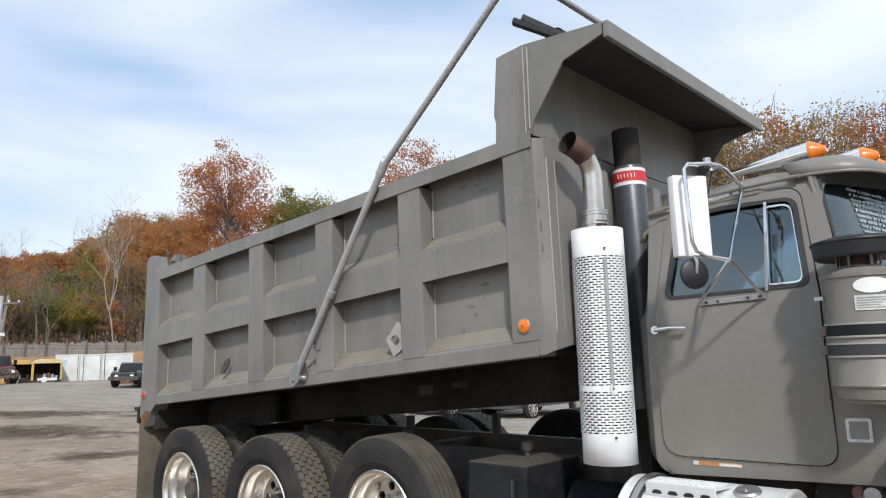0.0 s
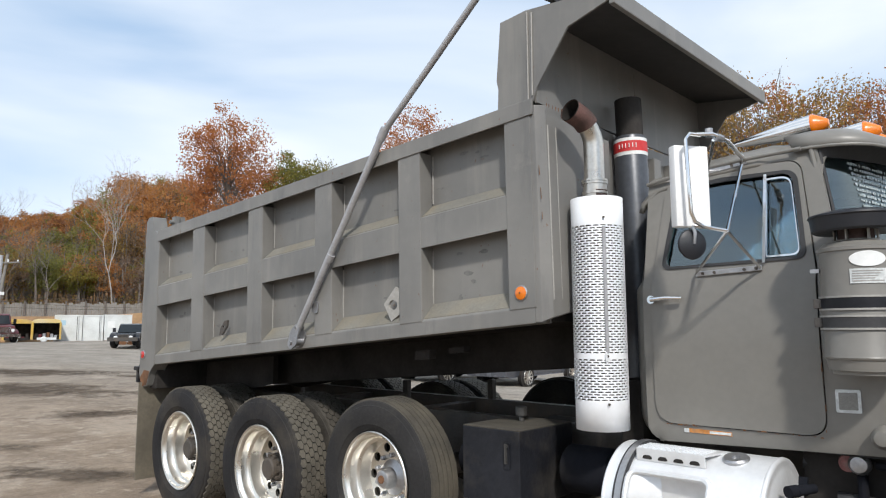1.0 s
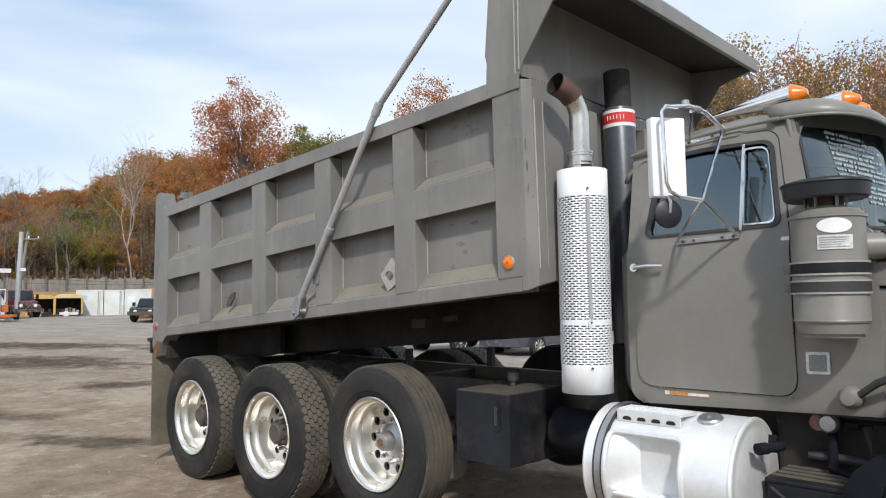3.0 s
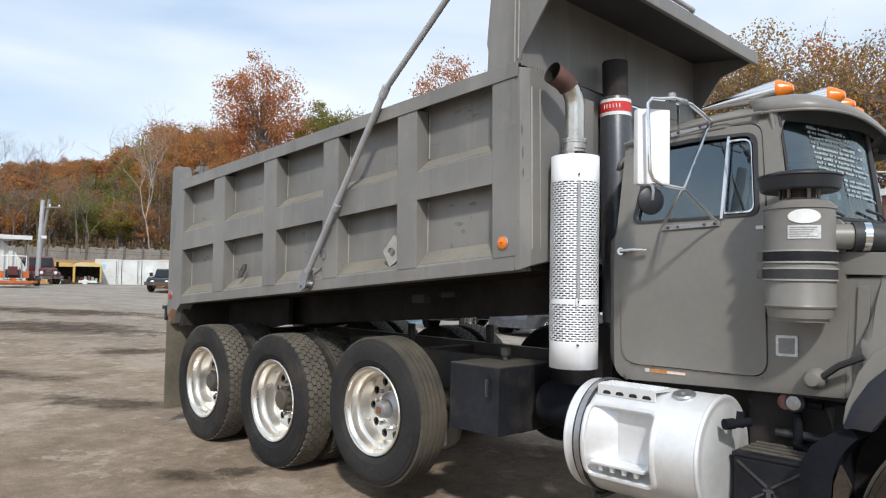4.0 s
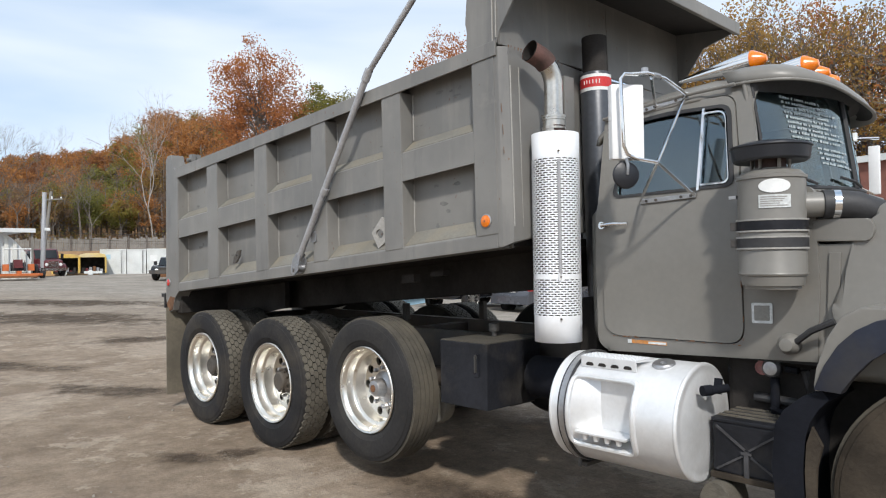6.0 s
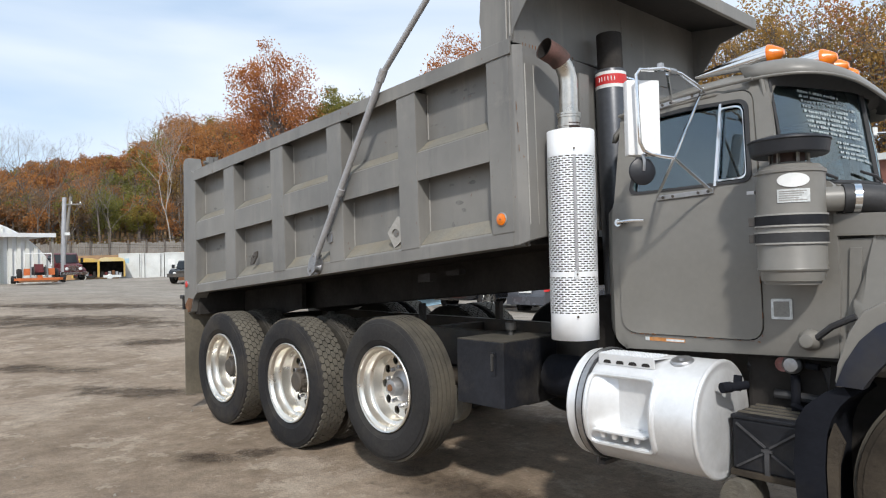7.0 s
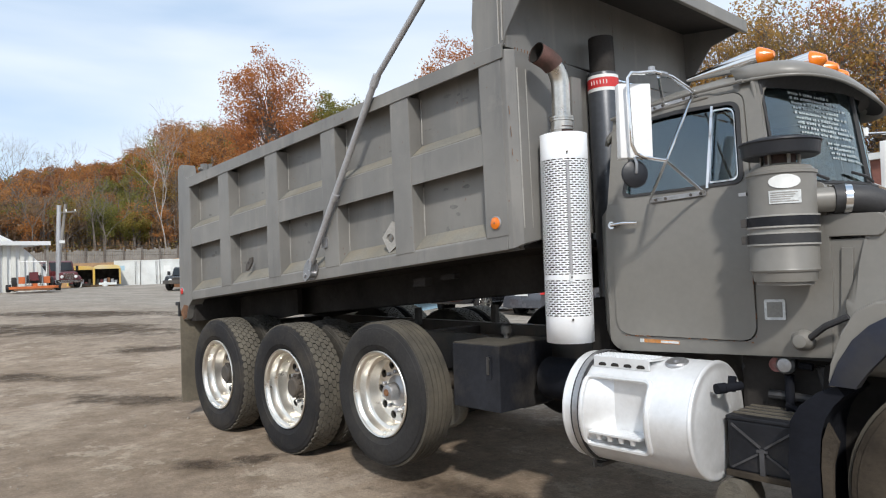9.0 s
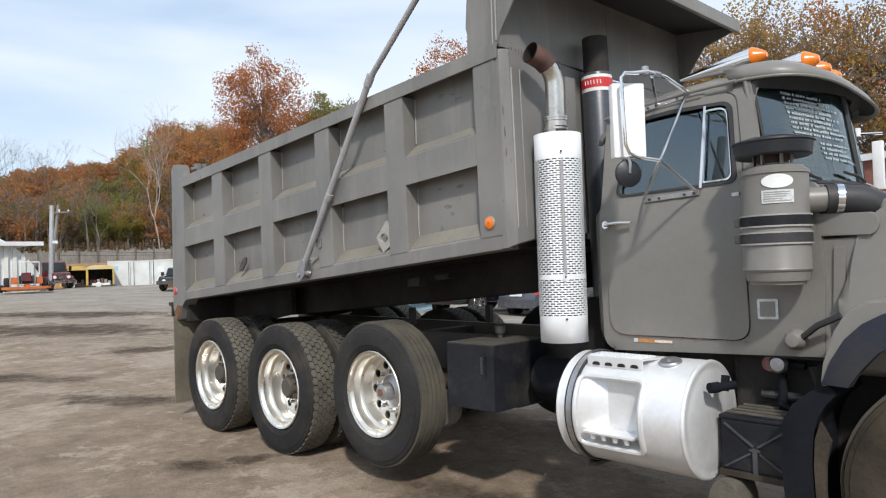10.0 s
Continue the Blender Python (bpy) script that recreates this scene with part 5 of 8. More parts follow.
# ---- cab ----
def side_y(z):
    """How far the cab's near side stands out at a height."""
    pts = [(1.0, 0.575), (1.06, 0.556), (1.5, 0.545), (1.80, 0.553), (1.86, 0.575), (2.0, 0.60), (2.41, 0.675), (2.5, 0.72)]
    for (a, p), (b, q) in zip(pts, pts[1:]):
        if z <= b:
            return p + (q - p) * max(0, (z - a)) / (b - a)
    return pts[-1][1]


def flank(sign):
    """Mapping of (x, z) onto the near (1) or far (-1) cab side; d goes inwards."""
    def place(u, v, d):
        y = side_y(v) + d
        return Vector((u, y if sign > 0 else 2 * YCAB - y, v))
    return place


def sheet(bm, outer, holes, place, thick, d0=0.0, step=0.06):
    """A panel with holes, cut along heights so that it can follow the cab's side."""
    rings = [outer] + holes
    es = []
    for ring in rings:
        dense = []
        for i, p in enumerate(ring):
            q = ring[(i + 1) % len(ring)]
            k = max(1, int(math.hypot(q[0] - p[0], q[1] - p[1]) / step))
            dense += [(p[0] + (q[0] - p[0]) * t / k, p[1] + (q[1] - p[1]) * t / k) for t in range(k)]
        vs = [bm.verts.new((u, 0, v)) for u, v in dense]
        es += [bm.edges.new((vs[i], vs[(i + 1) % len(vs)])) for i in range(len(vs))]
    bmesh.ops.triangle_fill(bm, edges=es, use_beauty=True)
    for z in (1.06, 1.5, 1.80, 1.86, 2.0):
        bmesh.ops.bisect_plane(bm, geom=bm.verts[:] + bm.edges[:] + bm.faces[:], plane_co=(0, 0, z), plane_no=(0, 0, 1))
    ex = bmesh.ops.extrude_face_region(bm, geom=bm.faces[:])
    moved = {g for g in ex["geom"] if isinstance(g, bmesh.types.BMVert)}
    for v in bm.verts:
        v.co = place(v.co.x, v.co.z, d0 + (thick if v in moved else 0.0))
    return bm


DOOR = rounded([(1.652, 1.10), (2.462, 1.105), (2.455, 1.85), (2.388, 2.40), (2.02, 2.405), (1.71, 2.385), (1.655, 1.85)], [0.11, 0.09, 0, 0.07, 0, 0.09, 0], 7)
WINDOW = rounded([(1.715, 1.905), (2.405, 1.918), (2.362, 2.345), (2.02, 2.350), (1.785, 2.335)], [0.05, 0.05, 0.06, 0.0, 0.08], 6)


def inset(ring, f):
    cx = sum(p[0] for p in ring) / len(ring)
    cz = sum(p[1] for p in ring) / len(ring)
    out = []
    for u, v in ring:
        d = math.hypot(u - cx, v - cz)
        out.append((cx + (u - cx) * (1 - f / d), cz + (v - cz) * (1 - f / d)))
    return out


def cab_side(sign):
    place = flank(sign)
    bm = B()
    outer = rounded([(1.60, 1.00), (2.80, 1.045), (2.82, 1.40), (2.80, 1.87), (2.545, 1.93), (2.462, 2.45), (1.60, 2.42), (1.60, 1.86)], [0.10, 0.0, 0, 0.05, 0.0, 0.03, 0.05, 0], 5)
    sheet(bm, outer, [inset(DOOR, -0.006)], place, 0.03, 0.004)
    part("cab_side", bm, M_GREY, truck, "grey painted cab side panel", smooth=True, sharp=30)
    bm = B()
    sheet(bm, DOOR, [WINDOW], place, 0.035, -0.006)
    door = part("cab_door", bm, M_GREY, truck, "closed grey cab door with rounded corners", smooth=True, sharp=30)
    bm = B()
    sheet(bm, DOOR, [WINDOW], place, 0.01, 0.05)
    part("door_lining", bm, M_CABIN, door)
    for ring, out, th, mat, name in ((WINDOW, -0.016, 0.016, M_RUBBER, "window_seal"),):
        bm = B()
        sheet(bm, inset(ring, out), [inset(ring, 0.008)], place, 0.014, -0.013)
        part(name, bm, mat, door)
    bm = B()
    sheet(bm, inset(WINDOW, 0.0), [], place, 0.004, 0.014)
    pane = part("side_window", bm, M_GLASS, door, "tinted reflective side window")
    pane.visible_shadow = False
    # vent window with bright frame
    bm = B()
    vent = rounded([(2.238, 1.925), (2.392, 1.928), (2.350, 2.325), (2.238, 2.325)], [0.01, 0.04, 0.05, 0.01], 5)
    sheet(bm, vent, [inset(vent, 0.009)], place, 0.016, -0.014)
    part("vent_frame", bm, M_CHROME, door, "bright vent window frame")
    bm = B()
    bar(bm, place(2.229, 1.90, -0.016), place(2.234, 2.345, -0.016), 0.012, 0.014)
    part("window_divider", bm, M_CHROME, door)
    # handle
    bm = B()
    tube(bm, [place(1.665, 1.738, -0.006), place(1.665, 1.738, -0.04)], 0.022, 14)
    tube(bm, [place(1.665, 1.738, -0.04), place(1.75, 1.745, -0.046), place(1.835, 1.742, -0.038)], 0.013, 10, 0.009)
    part("door_handle", bm, M_CHROME, door, "chrome door handle", smooth=True)
    # strips that carry the mirror arms
    low_a, low_b = place(1.895, 1.862, -0.016), place(2.222, 1.876, -0.016)
    up_a, up_b = place(1.86, 2.395, -0.02), place(2.14, 2.43, -0.02)
    for a, b in ((low_a, low_b), (up_a, up_b)):
        bm = B()
        bar(bm, a, b, 0.012, 0.026)
        strip = part("mirror_strip", soften(bm, 0.003), M_STEEL, door)
        for f in (0.12, 0.3, 0.75, 0.92):
            p = a.lerp(b, f)
            bm = B()
            o = Vector((0, -0.012 * sign, 0))
            tube(bm, [p, p + o], 0.008, 8)
            part("strip_bolt", bm, M_BLACK, door)
    # lower edge label
    if sign > 0:
        bm = B()
        prism(bm, [(1.80, 1.062), (2.04, 1.062), (2.04, 1.082), (1.80, 1.082)], lambda u, v, d: place(u, v, 0.0025 - d), 0.0, 0.0015)
        st = part("sill_sticker", bm, M_ORANGE, truck, "faded orange sill sticker")
        bm = B()
        prism(bm, [(1.80, 1.062), (1.825, 1.062), (1.825, 1.082), (1.80, 1.082)], lambda u, v, d: place(u, v, 0.0005 - d), 0.0, 0.0015)
        part("sticker_print", bm, M_FADED, st)
        bm = B()
        prism(bm, [(1.93, 1.066), (2.035, 1.066), (2.035, 1.078), (1.93, 1.078)], lambda u, v, d: place(u, v, 0.0005 - d), 0.0, 0.0015)
        part("sticker_print", bm, M_FADED, st)
    if sign < 0:
        return
    # rust where the paint has chipped along the door's lower edge
    rs = random.Random(31)
    bm = B()
    for k in range(26):
        u = rs.uniform(1.70, 2.44) if k < 18 else rs.uniform(2.455, 2.465)
        v = 1.094 + rs.uniform(0.0, 0.006) if k < 18 else rs.uniform(1.12, 1.5)
        w, hh = (rs.uniform(0.004, 0.03), rs.uniform(0.002, 0.006)) if k < 18 else (rs.uniform(0.002, 0.005), rs.uniform(0.005, 0.03))
        prism(bm, [(u, v), (u + w, v), (u + w * 0.8, v + hh), (u + w * 0.1, v + hh)], lambda a, b, d: place(a, b, -0.0075 - d), 0.0, 0.0008)
    tagged(part("rust_chip", bm, M_RUST, door), "rust chips along the door's edge", kind="stuff")
    # mirror frame of bent tube
    def q(x, y, z):
        return Vector((x, y if sign > 0 else 2 * YCAB - y, z))
    node = q(2.20, 0.20, 2.022)
    bm = B()
    for a, b in ((node, place(2.125, 2.44, -0.03)), (node, place(1.90, 1.865, -0.03)), (node, place(2.215, 1.878, -0.03)), (node, q(2.07, 0.13, 2.055))):
        tube(bm, [a, b], 0.008, 8)
    tube(bm, [place(2.13, 2.445, -0.03), q(2.16, 0.36, 2.475), q(2.15, 0.20, 2.478), q(2.12, 0.12, 2.465)], 0.011, 8)
    tube(bm, [place(1.95, 2.41, -0.03), q(2.12, 0.30, 2.475)], 0.008, 8)
    hook = [(2.135, 0.17, 2.468), (2.105, 0.065, 2.460), (2.092, 0.05, 2.435), (2.095, 0.055, 2.22), (2.098, 0.058, 2.10), (2.105, 0.08, 2.06), (2.12, 0.13, 2.045), (2.15, 0.17, 2.035), (2.20, 0.20, 2.022)]
    tube(bm, [q(*p) for p in hook], 0.009, 8)
    arm = part("mirror_arm", bm, M_CHROME, truck, "bent bright tube mirror arm", smooth=True)
    bm = B()
    tube(bm, [q(2.14, 0.20, 2.465), q(2.14, 0.20, 2.505)], 0.018, 8)
    part("arm_clamp", bm, M_STEEL, arm)
    bm = B()
    tube(bm, [q(2.15, 0.26, 2.477), q(2.155, 0.31, 2.477)], 0.018, 8)
    part("arm_clamp", bm, M_STEEL, arm)
    # mirror head: a flat box on edge
    a, b = Vector((2.03, 0.062)), Vector((2.132, 0.20))
    nrm = Vector((b.y - a.y, -(b.x - a.x))).normalized()
    bm = B()
    pl = lambda u, v, d: q(*(a + (b - a) * u + nrm * d), v)
    prism(bm, rounded([(0, 2.045), (1, 2.045), (1, 2.425), (0, 2.425)], 0.0), pl, -0.055, 0.0)
    head = part("mirror_head", soften(bm, 0.012), M_WHITE, truck, "white painted back of a tall mirror", smooth=True)
    bm = B()
    prism(bm, [(0.06, 2.06), (0.94, 2.06), (0.94, 2.41), (0.06, 2.41)], pl, -0.059, -0.055)
    part("mirror_glass", bm, M_CHROME, head)
    bm = B()
    c = q(2.072, 0.115, 1.965)
    axis = Vector((nrm.x, nrm.y if sign > 0 else -nrm.y, 0))
    rot = axis.to_track_quat("Z", "Y").to_matrix().to_4x4()
    lathe(bm, [(0.0, 0.022), (0.035, 0.02), (0.066, 0.008), (0.070, 0.0), (0.066, -0.006), (0.0, -0.008)], 28, Matrix.Translation(c) @ rot)
    spot = part("spot_mirror", bm, M_PLASTIC, truck, "round black-backed spot mirror", smooth=True)
    bm = B()
    tube(bm, [c + axis * 0.02, c + axis * 0.03 + Vector((0, 0, 0.05)), q(2.085, 0.10, 2.045)], 0.008, 8)
    part("spot_mirror_stem", bm, M_STEEL, spot, smooth=True)


cab_side(1)
cab_side(-1)

# back of the cab with rounded corners
bm = B()
levels = [1.0, 1.012, 1.035, 1.07, 1.11, 1.15, 1.5, 1.80, 1.84, 1.88, 2.05, 2.25, 2.385, 2.41]
rows = []
for z in levels:
    y0 = side_y(z) + 0.004
    back = 1.515 + (0.0 if z < 1.82 else 0.02 + (z - 1.82) * 0.09) + 0.135 * (1 - math.sqrt(max(0.0, 1 - (1 - min(1.0, (z - 1.0) / 0.15)) ** 2)))
    prof = [(1.655, y0), (1.62, y0 + 0.004), (1.57, y0 + 0.022), (1.535, y0 + 0.06), (1.518, y0 + 0.13), (1.515, y0 + 0.25)]
    pts = [(min(1.655, x - 1.515 + back), y) for x, y in prof]
    pts[0] = (1.655 if z < 1.9 else 1.655 + (z - 1.9) * 0.16, y0)
    full = pts + [(x, 2 * YCAB - y) for x, y in reversed(pts)]
    rows.append([bm.verts.new((x, y, z)) for x, y in full])
for p, q_ in zip(rows, rows[1:]):
    for i in range(len(p) - 1):
        bm.faces.new((p[i], p[i + 1], q_[i + 1], q_[i]))
rear = part("cab_back", bm, M_GREY, truck, "rounded grey cab back", smooth=True, sharp=50)
sol = rear.modifiers.new("thickness", "SOLIDIFY")
sol.thickness, sol.offset = 0.02, -1
# roof
bm = B()
rows = []
for x, top, drop in ((1.545, 2.375, 0.02), (1.56, 2.43, 0.04), (1.66, 2.50, 0.05), (1.9, 2.545, 0.06), (2.2, 2.565, 0.07), (2.4, 2.555, 0.07), (2.50, 2.53, 0.05), (2.54, 2.50, 0.03)):
    line = []
    for k in range(13):
        f = k / 12
        y0 = 0.655 + 0.30 * max(0.0, (x - 2.25) / 0.29) ** 1.5
        y = y0 + (2 * YCAB - 2 * y0) * f
        e = min(f, 1 - f)
        h = top - (0.105 + drop * 0.3) * (1 - min(1, e / 0.22)) ** 2.2 - 0.03 * (1 - e * 2) ** 2
        line.append(bm.verts.new((x, y, h)))
    rows.append(line)
for p, q_ in zip(rows, rows[1:]):
    for i in range(12):
        bm.faces.new((p[i], p[i + 1], q_[i + 1], q_[i]))
roof = part("cab_roof", bm, M_GREY, truck, "domed grey cab roof", smooth=True, sharp=60)
sol = roof.modifiers.new("thickness", "SOLIDIFY")
sol.thickness = 0.025
bm = B()
tube(bm, [(1.60, 0.655, 2.385), (1.8, 0.655, 2.415), (2.1, 0.655, 2.44), (2.4, 0.655, 2.45)], 0.010, 8)
part("drip_rail", bm, M_GREY, roof, smooth=True)

# windscreen, pillars, cowl
def screen(f, z):
    """A point of the curved windscreen: f across from the near pillar to the far one."""
    y = 0.68 + (2 * YCAB - 1.36) * f
    e = 1 - abs(2 * f - 1)
    return Vector((2.458 + 0.235 * min(1, e * 1.25) ** 0.75 + (2.40 - z) * 0.14, y, z))


bm = B()
rows = [[bm.verts.new(screen(k / 16, z)) for k in range(17)] for z in (1.90, 2.1, 2.3, 2.44)]
for p, q_ in zip(rows, rows[1:]):
    for i in range(16):
        bm.faces.new((p[i], p[i + 1], q_[i + 1], q_[i]))
ws = part("windscreen", bm, M_GLASS, truck, "tinted curved windscreen", smooth=True)
ws.visible_shadow = False
for f in (0.0, 1.0):
    bm = B()
    path = [screen(f, z) + Vector((-0.012, 0, 0)) for z in (1.88, 2.1, 2.3, 2.46)]
    tube(bm, path, 0.013, 10)
    part("screen_pillar", bm, M_GREY, truck, smooth=True)
    bm = B()
    g = 0.008 if f == 0 else 0.992
    tube(bm, [screen(g, z) + Vector((0.006, 0, 0)) for z in (1.9, 2.1, 2.3, 2.44)], 0.009, 8)
    part("screen_seal", bm, M_RUBBER, truck, smooth=True)
bm = B()
arc = [(0.075 * (1 - math.sin(radians(9 * k))), 2.445 - 0.15 * (1 - math.cos(radians(9 * k)))) for k in range(11)]
rows = [[bm.verts.new(screen(max(0.0, f), z) + Vector((0.014, -0.006, 0))) for f, z in arc], [bm.verts.new(screen(0.0, 2.455 - 0.15 * k / 10) + Vector((0.004, -0.008, 0))) for k in range(11)]]
for i in range(10):
    bm.faces.new((rows[0][i], rows[0][i + 1], rows[1][i + 1], rows[1][i]))
gusset = part("screen_corner", bm, M_GREY, truck, smooth=True)
sol = gusset.modifiers.new("thickness", "SOLIDIFY")
sol.thickness = 0.008
bm = B()
tube(bm, [screen(0.5, z) + Vector((0.004, 0, 0)) for z in (1.9, 2.1, 2.3, 2.44)], 0.016, 8)
part("screen_divider", bm, M_RUBBER, truck, smooth=True)
bm = B()
tube(bm, [screen(k / 16, 1.90) + Vector((0.004, 0, 0)) for k in range(17)], 0.016, 8)
part("screen_seal", bm, M_RUBBER, truck, smooth=True)
bm = B()
rows = []
for k in range(17):
    p = screen(k / 16, 1.90)
    rows.append([bm.verts.new((2.42, p.y, 1.91)), bm.verts.new((p.x + 0.01, p.y, 1.895)), bm.verts.new((p.x + 0.10, p.y, 1.86)), bm.verts.new((max(p.x + 0.12, 2.86), p.y, 1.80)), bm.verts.new((max(p.x + 0.12, 2.86), p.y, 1.05))])
for p, q_ in zip(rows, rows[1:]):
    for i in range(4):
        bm.faces.new((p[i], p[i + 1], q_[i + 1], q_[i]))
cowl = part("cowl", bm, M_GREY, truck, "grey cowl below the windscreen", smooth=True, sharp=40)
bm = B()
prism(bm, [(2.78, 1.045), (2.90, 1.06), (2.90, 1.80), (2.78, 1.865)], xz, 0.66, 0.69)
part("cowl_end", bm, M_GREY, cowl)
for k, (y, dy) in enumerate(((0.95, 0.30), (1.35, 0.30))):
    bm = B()
    a = screen((y - 0.68) / (2 * YCAB - 1.36), 1.92) + Vector((0.03, 0, 0))
    b = screen((y - dy - 0.60) / (2 * YCAB - 1.36) if y - dy > 0.68 else 0.06, 1.96) + Vector((0.03, 0, 0))
    tube(bm, [a, a.lerp(b, 0.5) + Vector((0.02, 0, 0.0)), b], 0.008, 6)
    part("wiper", bm, M_RUBBER, truck)

# visor: a broad curved brim round the top of the windscreen
bm = B()
outer = []
n = 40
for k in range(n + 1):
    a = math.pi * k / n
    cy_, sy_ = math.cos(a), math.sin(a)
    w = 0.69
    y = YCAB - w * (1 if cy_ > 0 else -1) * abs(cy_) ** 0.62
    fwd = sy_ ** 0.62
    z = 2.440 - 0.085 * (y - 0.67) / 1.38 + 0.012 * (1 - fwd)
    rise = 0.028 * math.sin(math.pi * min(1.0, (k / n) / 0.8)) ** 0.7
    base = 2.36 if k in (0, n) else 2.38
    rim = Vector((base + 0.41 * fwd, y, z))
    mid = Vector((base - 0.02 + 0.40 * fwd, YCAB + (y - YCAB) * 0.985, z + 0.045 + rise * 0.6))
    top = Vector((base - 0.05 + 0.34 * fwd, YCAB + (y - YCAB) * 0.94, z + 0.082 + rise))
    rear = Vector((base - 0.06 + 0.20 * fwd, YCAB + (y - YCAB) * 0.86, z + 0.095 + 0.012 * fwd + rise))
    outer.append([rear, top, mid, rim])
grid_ = [[bm.verts.new(p) for p in row] for row in outer]
for p, q_ in zip(grid_, grid_[1:]):
    for i in range(3):
        bm.faces.new((p[i], p[i + 1], q_[i + 1], q_[i]))
visor = part("sun_visor", bm, M_GREY, truck, "broad curved grey sun visor", smooth=True, sharp=70)
sol = visor.modifiers.new("thickness", "SOLIDIFY")
sol.thickness = 0.010
# separate dark sheet for the underside, from the brim back to the glass
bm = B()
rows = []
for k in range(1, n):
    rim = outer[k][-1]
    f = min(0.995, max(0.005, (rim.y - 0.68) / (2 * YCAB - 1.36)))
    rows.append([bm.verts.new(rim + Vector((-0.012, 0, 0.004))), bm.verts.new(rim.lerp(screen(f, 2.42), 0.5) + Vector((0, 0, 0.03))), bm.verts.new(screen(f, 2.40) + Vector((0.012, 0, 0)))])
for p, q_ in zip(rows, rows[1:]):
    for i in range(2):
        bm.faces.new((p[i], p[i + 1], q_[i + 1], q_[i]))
part("visor_underside", bm, M_CABIN, visor, "dark underside of the visor", smooth=True)
bm = B()
tube(bm, [row[-1] for row in outer], 0.008, 8)
part("visor_edge", bm, M_GREY, visor, smooth=True)


def roof_lamp(x, y, z, yaw):
    """Bullet marker lamp: tapered bright housing and a pointed amber lens."""
    m = Matrix.Translation((x, y, z)) @ Matrix.Rotation(radians(yaw), 4, "Z") @ Matrix.Rotation(radians(86), 4, "Y")
    bm = B()
    lathe(bm, [(0.0, -0.44), (0.010, -0.43), (0.030, -0.28), (0.053, -0.08), (0.059, 0.0)], 22, m)
    lamp = part("roof_lamp", bm, M_CHROME, truck, "bullet roof lamp with amber lens", smooth=True)
    bm = B()
    lathe(bm, [(0.060, -0.004), (0.060, 0.004), (0.053, 0.016), (0.036, 0.044), (0.021, 0.064), (0.016, 0.070), (0.0, 0.072)], 22, m)
    part("lens", bm, M_AMBER, lamp, smooth=True)
    bm = B()
    bar(bm, (x - 0.08, y, z - 0.10), (x - 0.08, y, z - 0.02), 0.03, 0.06)
    part("lamp_foot", bm, M_STEEL, lamp)


for x, y, z in ((2.405, 0.89, 2.612), (2.585, 1.14, 2.592), (2.58, 1.34, 2.58), (2.56, 1.58, 2.58)):
    roof_lamp(x, y, z, 0)
bm = B()
tube(bm, [(2.27, 1.00, 2.53), (2.27, 1.00, 2.68)], 0.012, 8)
part("roof_stub", bm, M_WHITE, truck)

# inside of the cab
bm = B()
box(bm, 1.62, 2.0, 0.72, 1.15, 1.25, 1.45, 0.04)
box(bm, 1.60, 1.72, 0.72, 1.15, 1.45, 2.02, 0.04)
part("passenger_seat", bm, M_CABIN, truck)
bm = B()
box(bm, 1.62, 2.0, 1.35, 1.78, 1.25, 1.45, 0.04)
box(bm, 1.60, 1.72, 1.35, 1.78, 1.45, 2.02, 0.04)
part("driver_seat", bm, M_CABIN, truck)
bm = B()
box(bm, 2.40, 2.62, 0.68, 1.80, 1.55, 1.89, 0.03)
part("dashboard", bm, M_CABIN, truck)
bm = B()
lathe(bm, [(0.20, -0.014), (0.214, 0.0), (0.20, 0.014), (0.186, 0.0)], 32, pose(2.30, 1.56, 1.88, 0, -40, 0), closed=True)
part("steering_wheel", bm, M_PLASTIC, truck, smooth=True)
bm = B()
box(bm, 1.6, 2.8, 0.62, 1.86, 1.02, 1.06)
part("cab_floor", bm, M_CABIN, truck)

# lettering painted on the windscreen: unreadable lines
M_LETTER = material("white_screen_paint", (0.33, 0.39, 0.40), 0.6, 0, 0.1, 30, 100, 0.0)
for k in range(13):
    z = 2.375 - k * 0.026 - (0.03 if k > 8 else 0)
    y0, y1 = 0.835 + 0.005 * k + (0.16 if k > 8 else 0), 1.10 + 0.022 * ((k * 7) % 5) + 0.012 * k
    bm = B()
    y = y0
    while y < y1:
        w = random.uniform(0.008, 0.017)
        f0, f1 = (y - 0.68) / (2 * YCAB - 1.36), (min(y + w, y1) - 0.68) / (2 * YCAB - 1.36)
        drop = (y - y0) * 0.10
        h = random.uniform(0.010, 0.015)
        off = Vector((0.004, -0.002, 0))
        lo0, lo1, hi0, hi1 = screen(f0, z - drop), screen(f1, z - drop), screen(f0, z - drop + h), screen(f1, z - drop + h)
        bm.faces.new([bm.verts.new(v + off) for v in (lo0, lo1, hi1, hi0)])
        y += w + random.choice((0.003, 0.003, 0.004, 0.012))
    part("painted_line", bm, M_LETTER, ws)


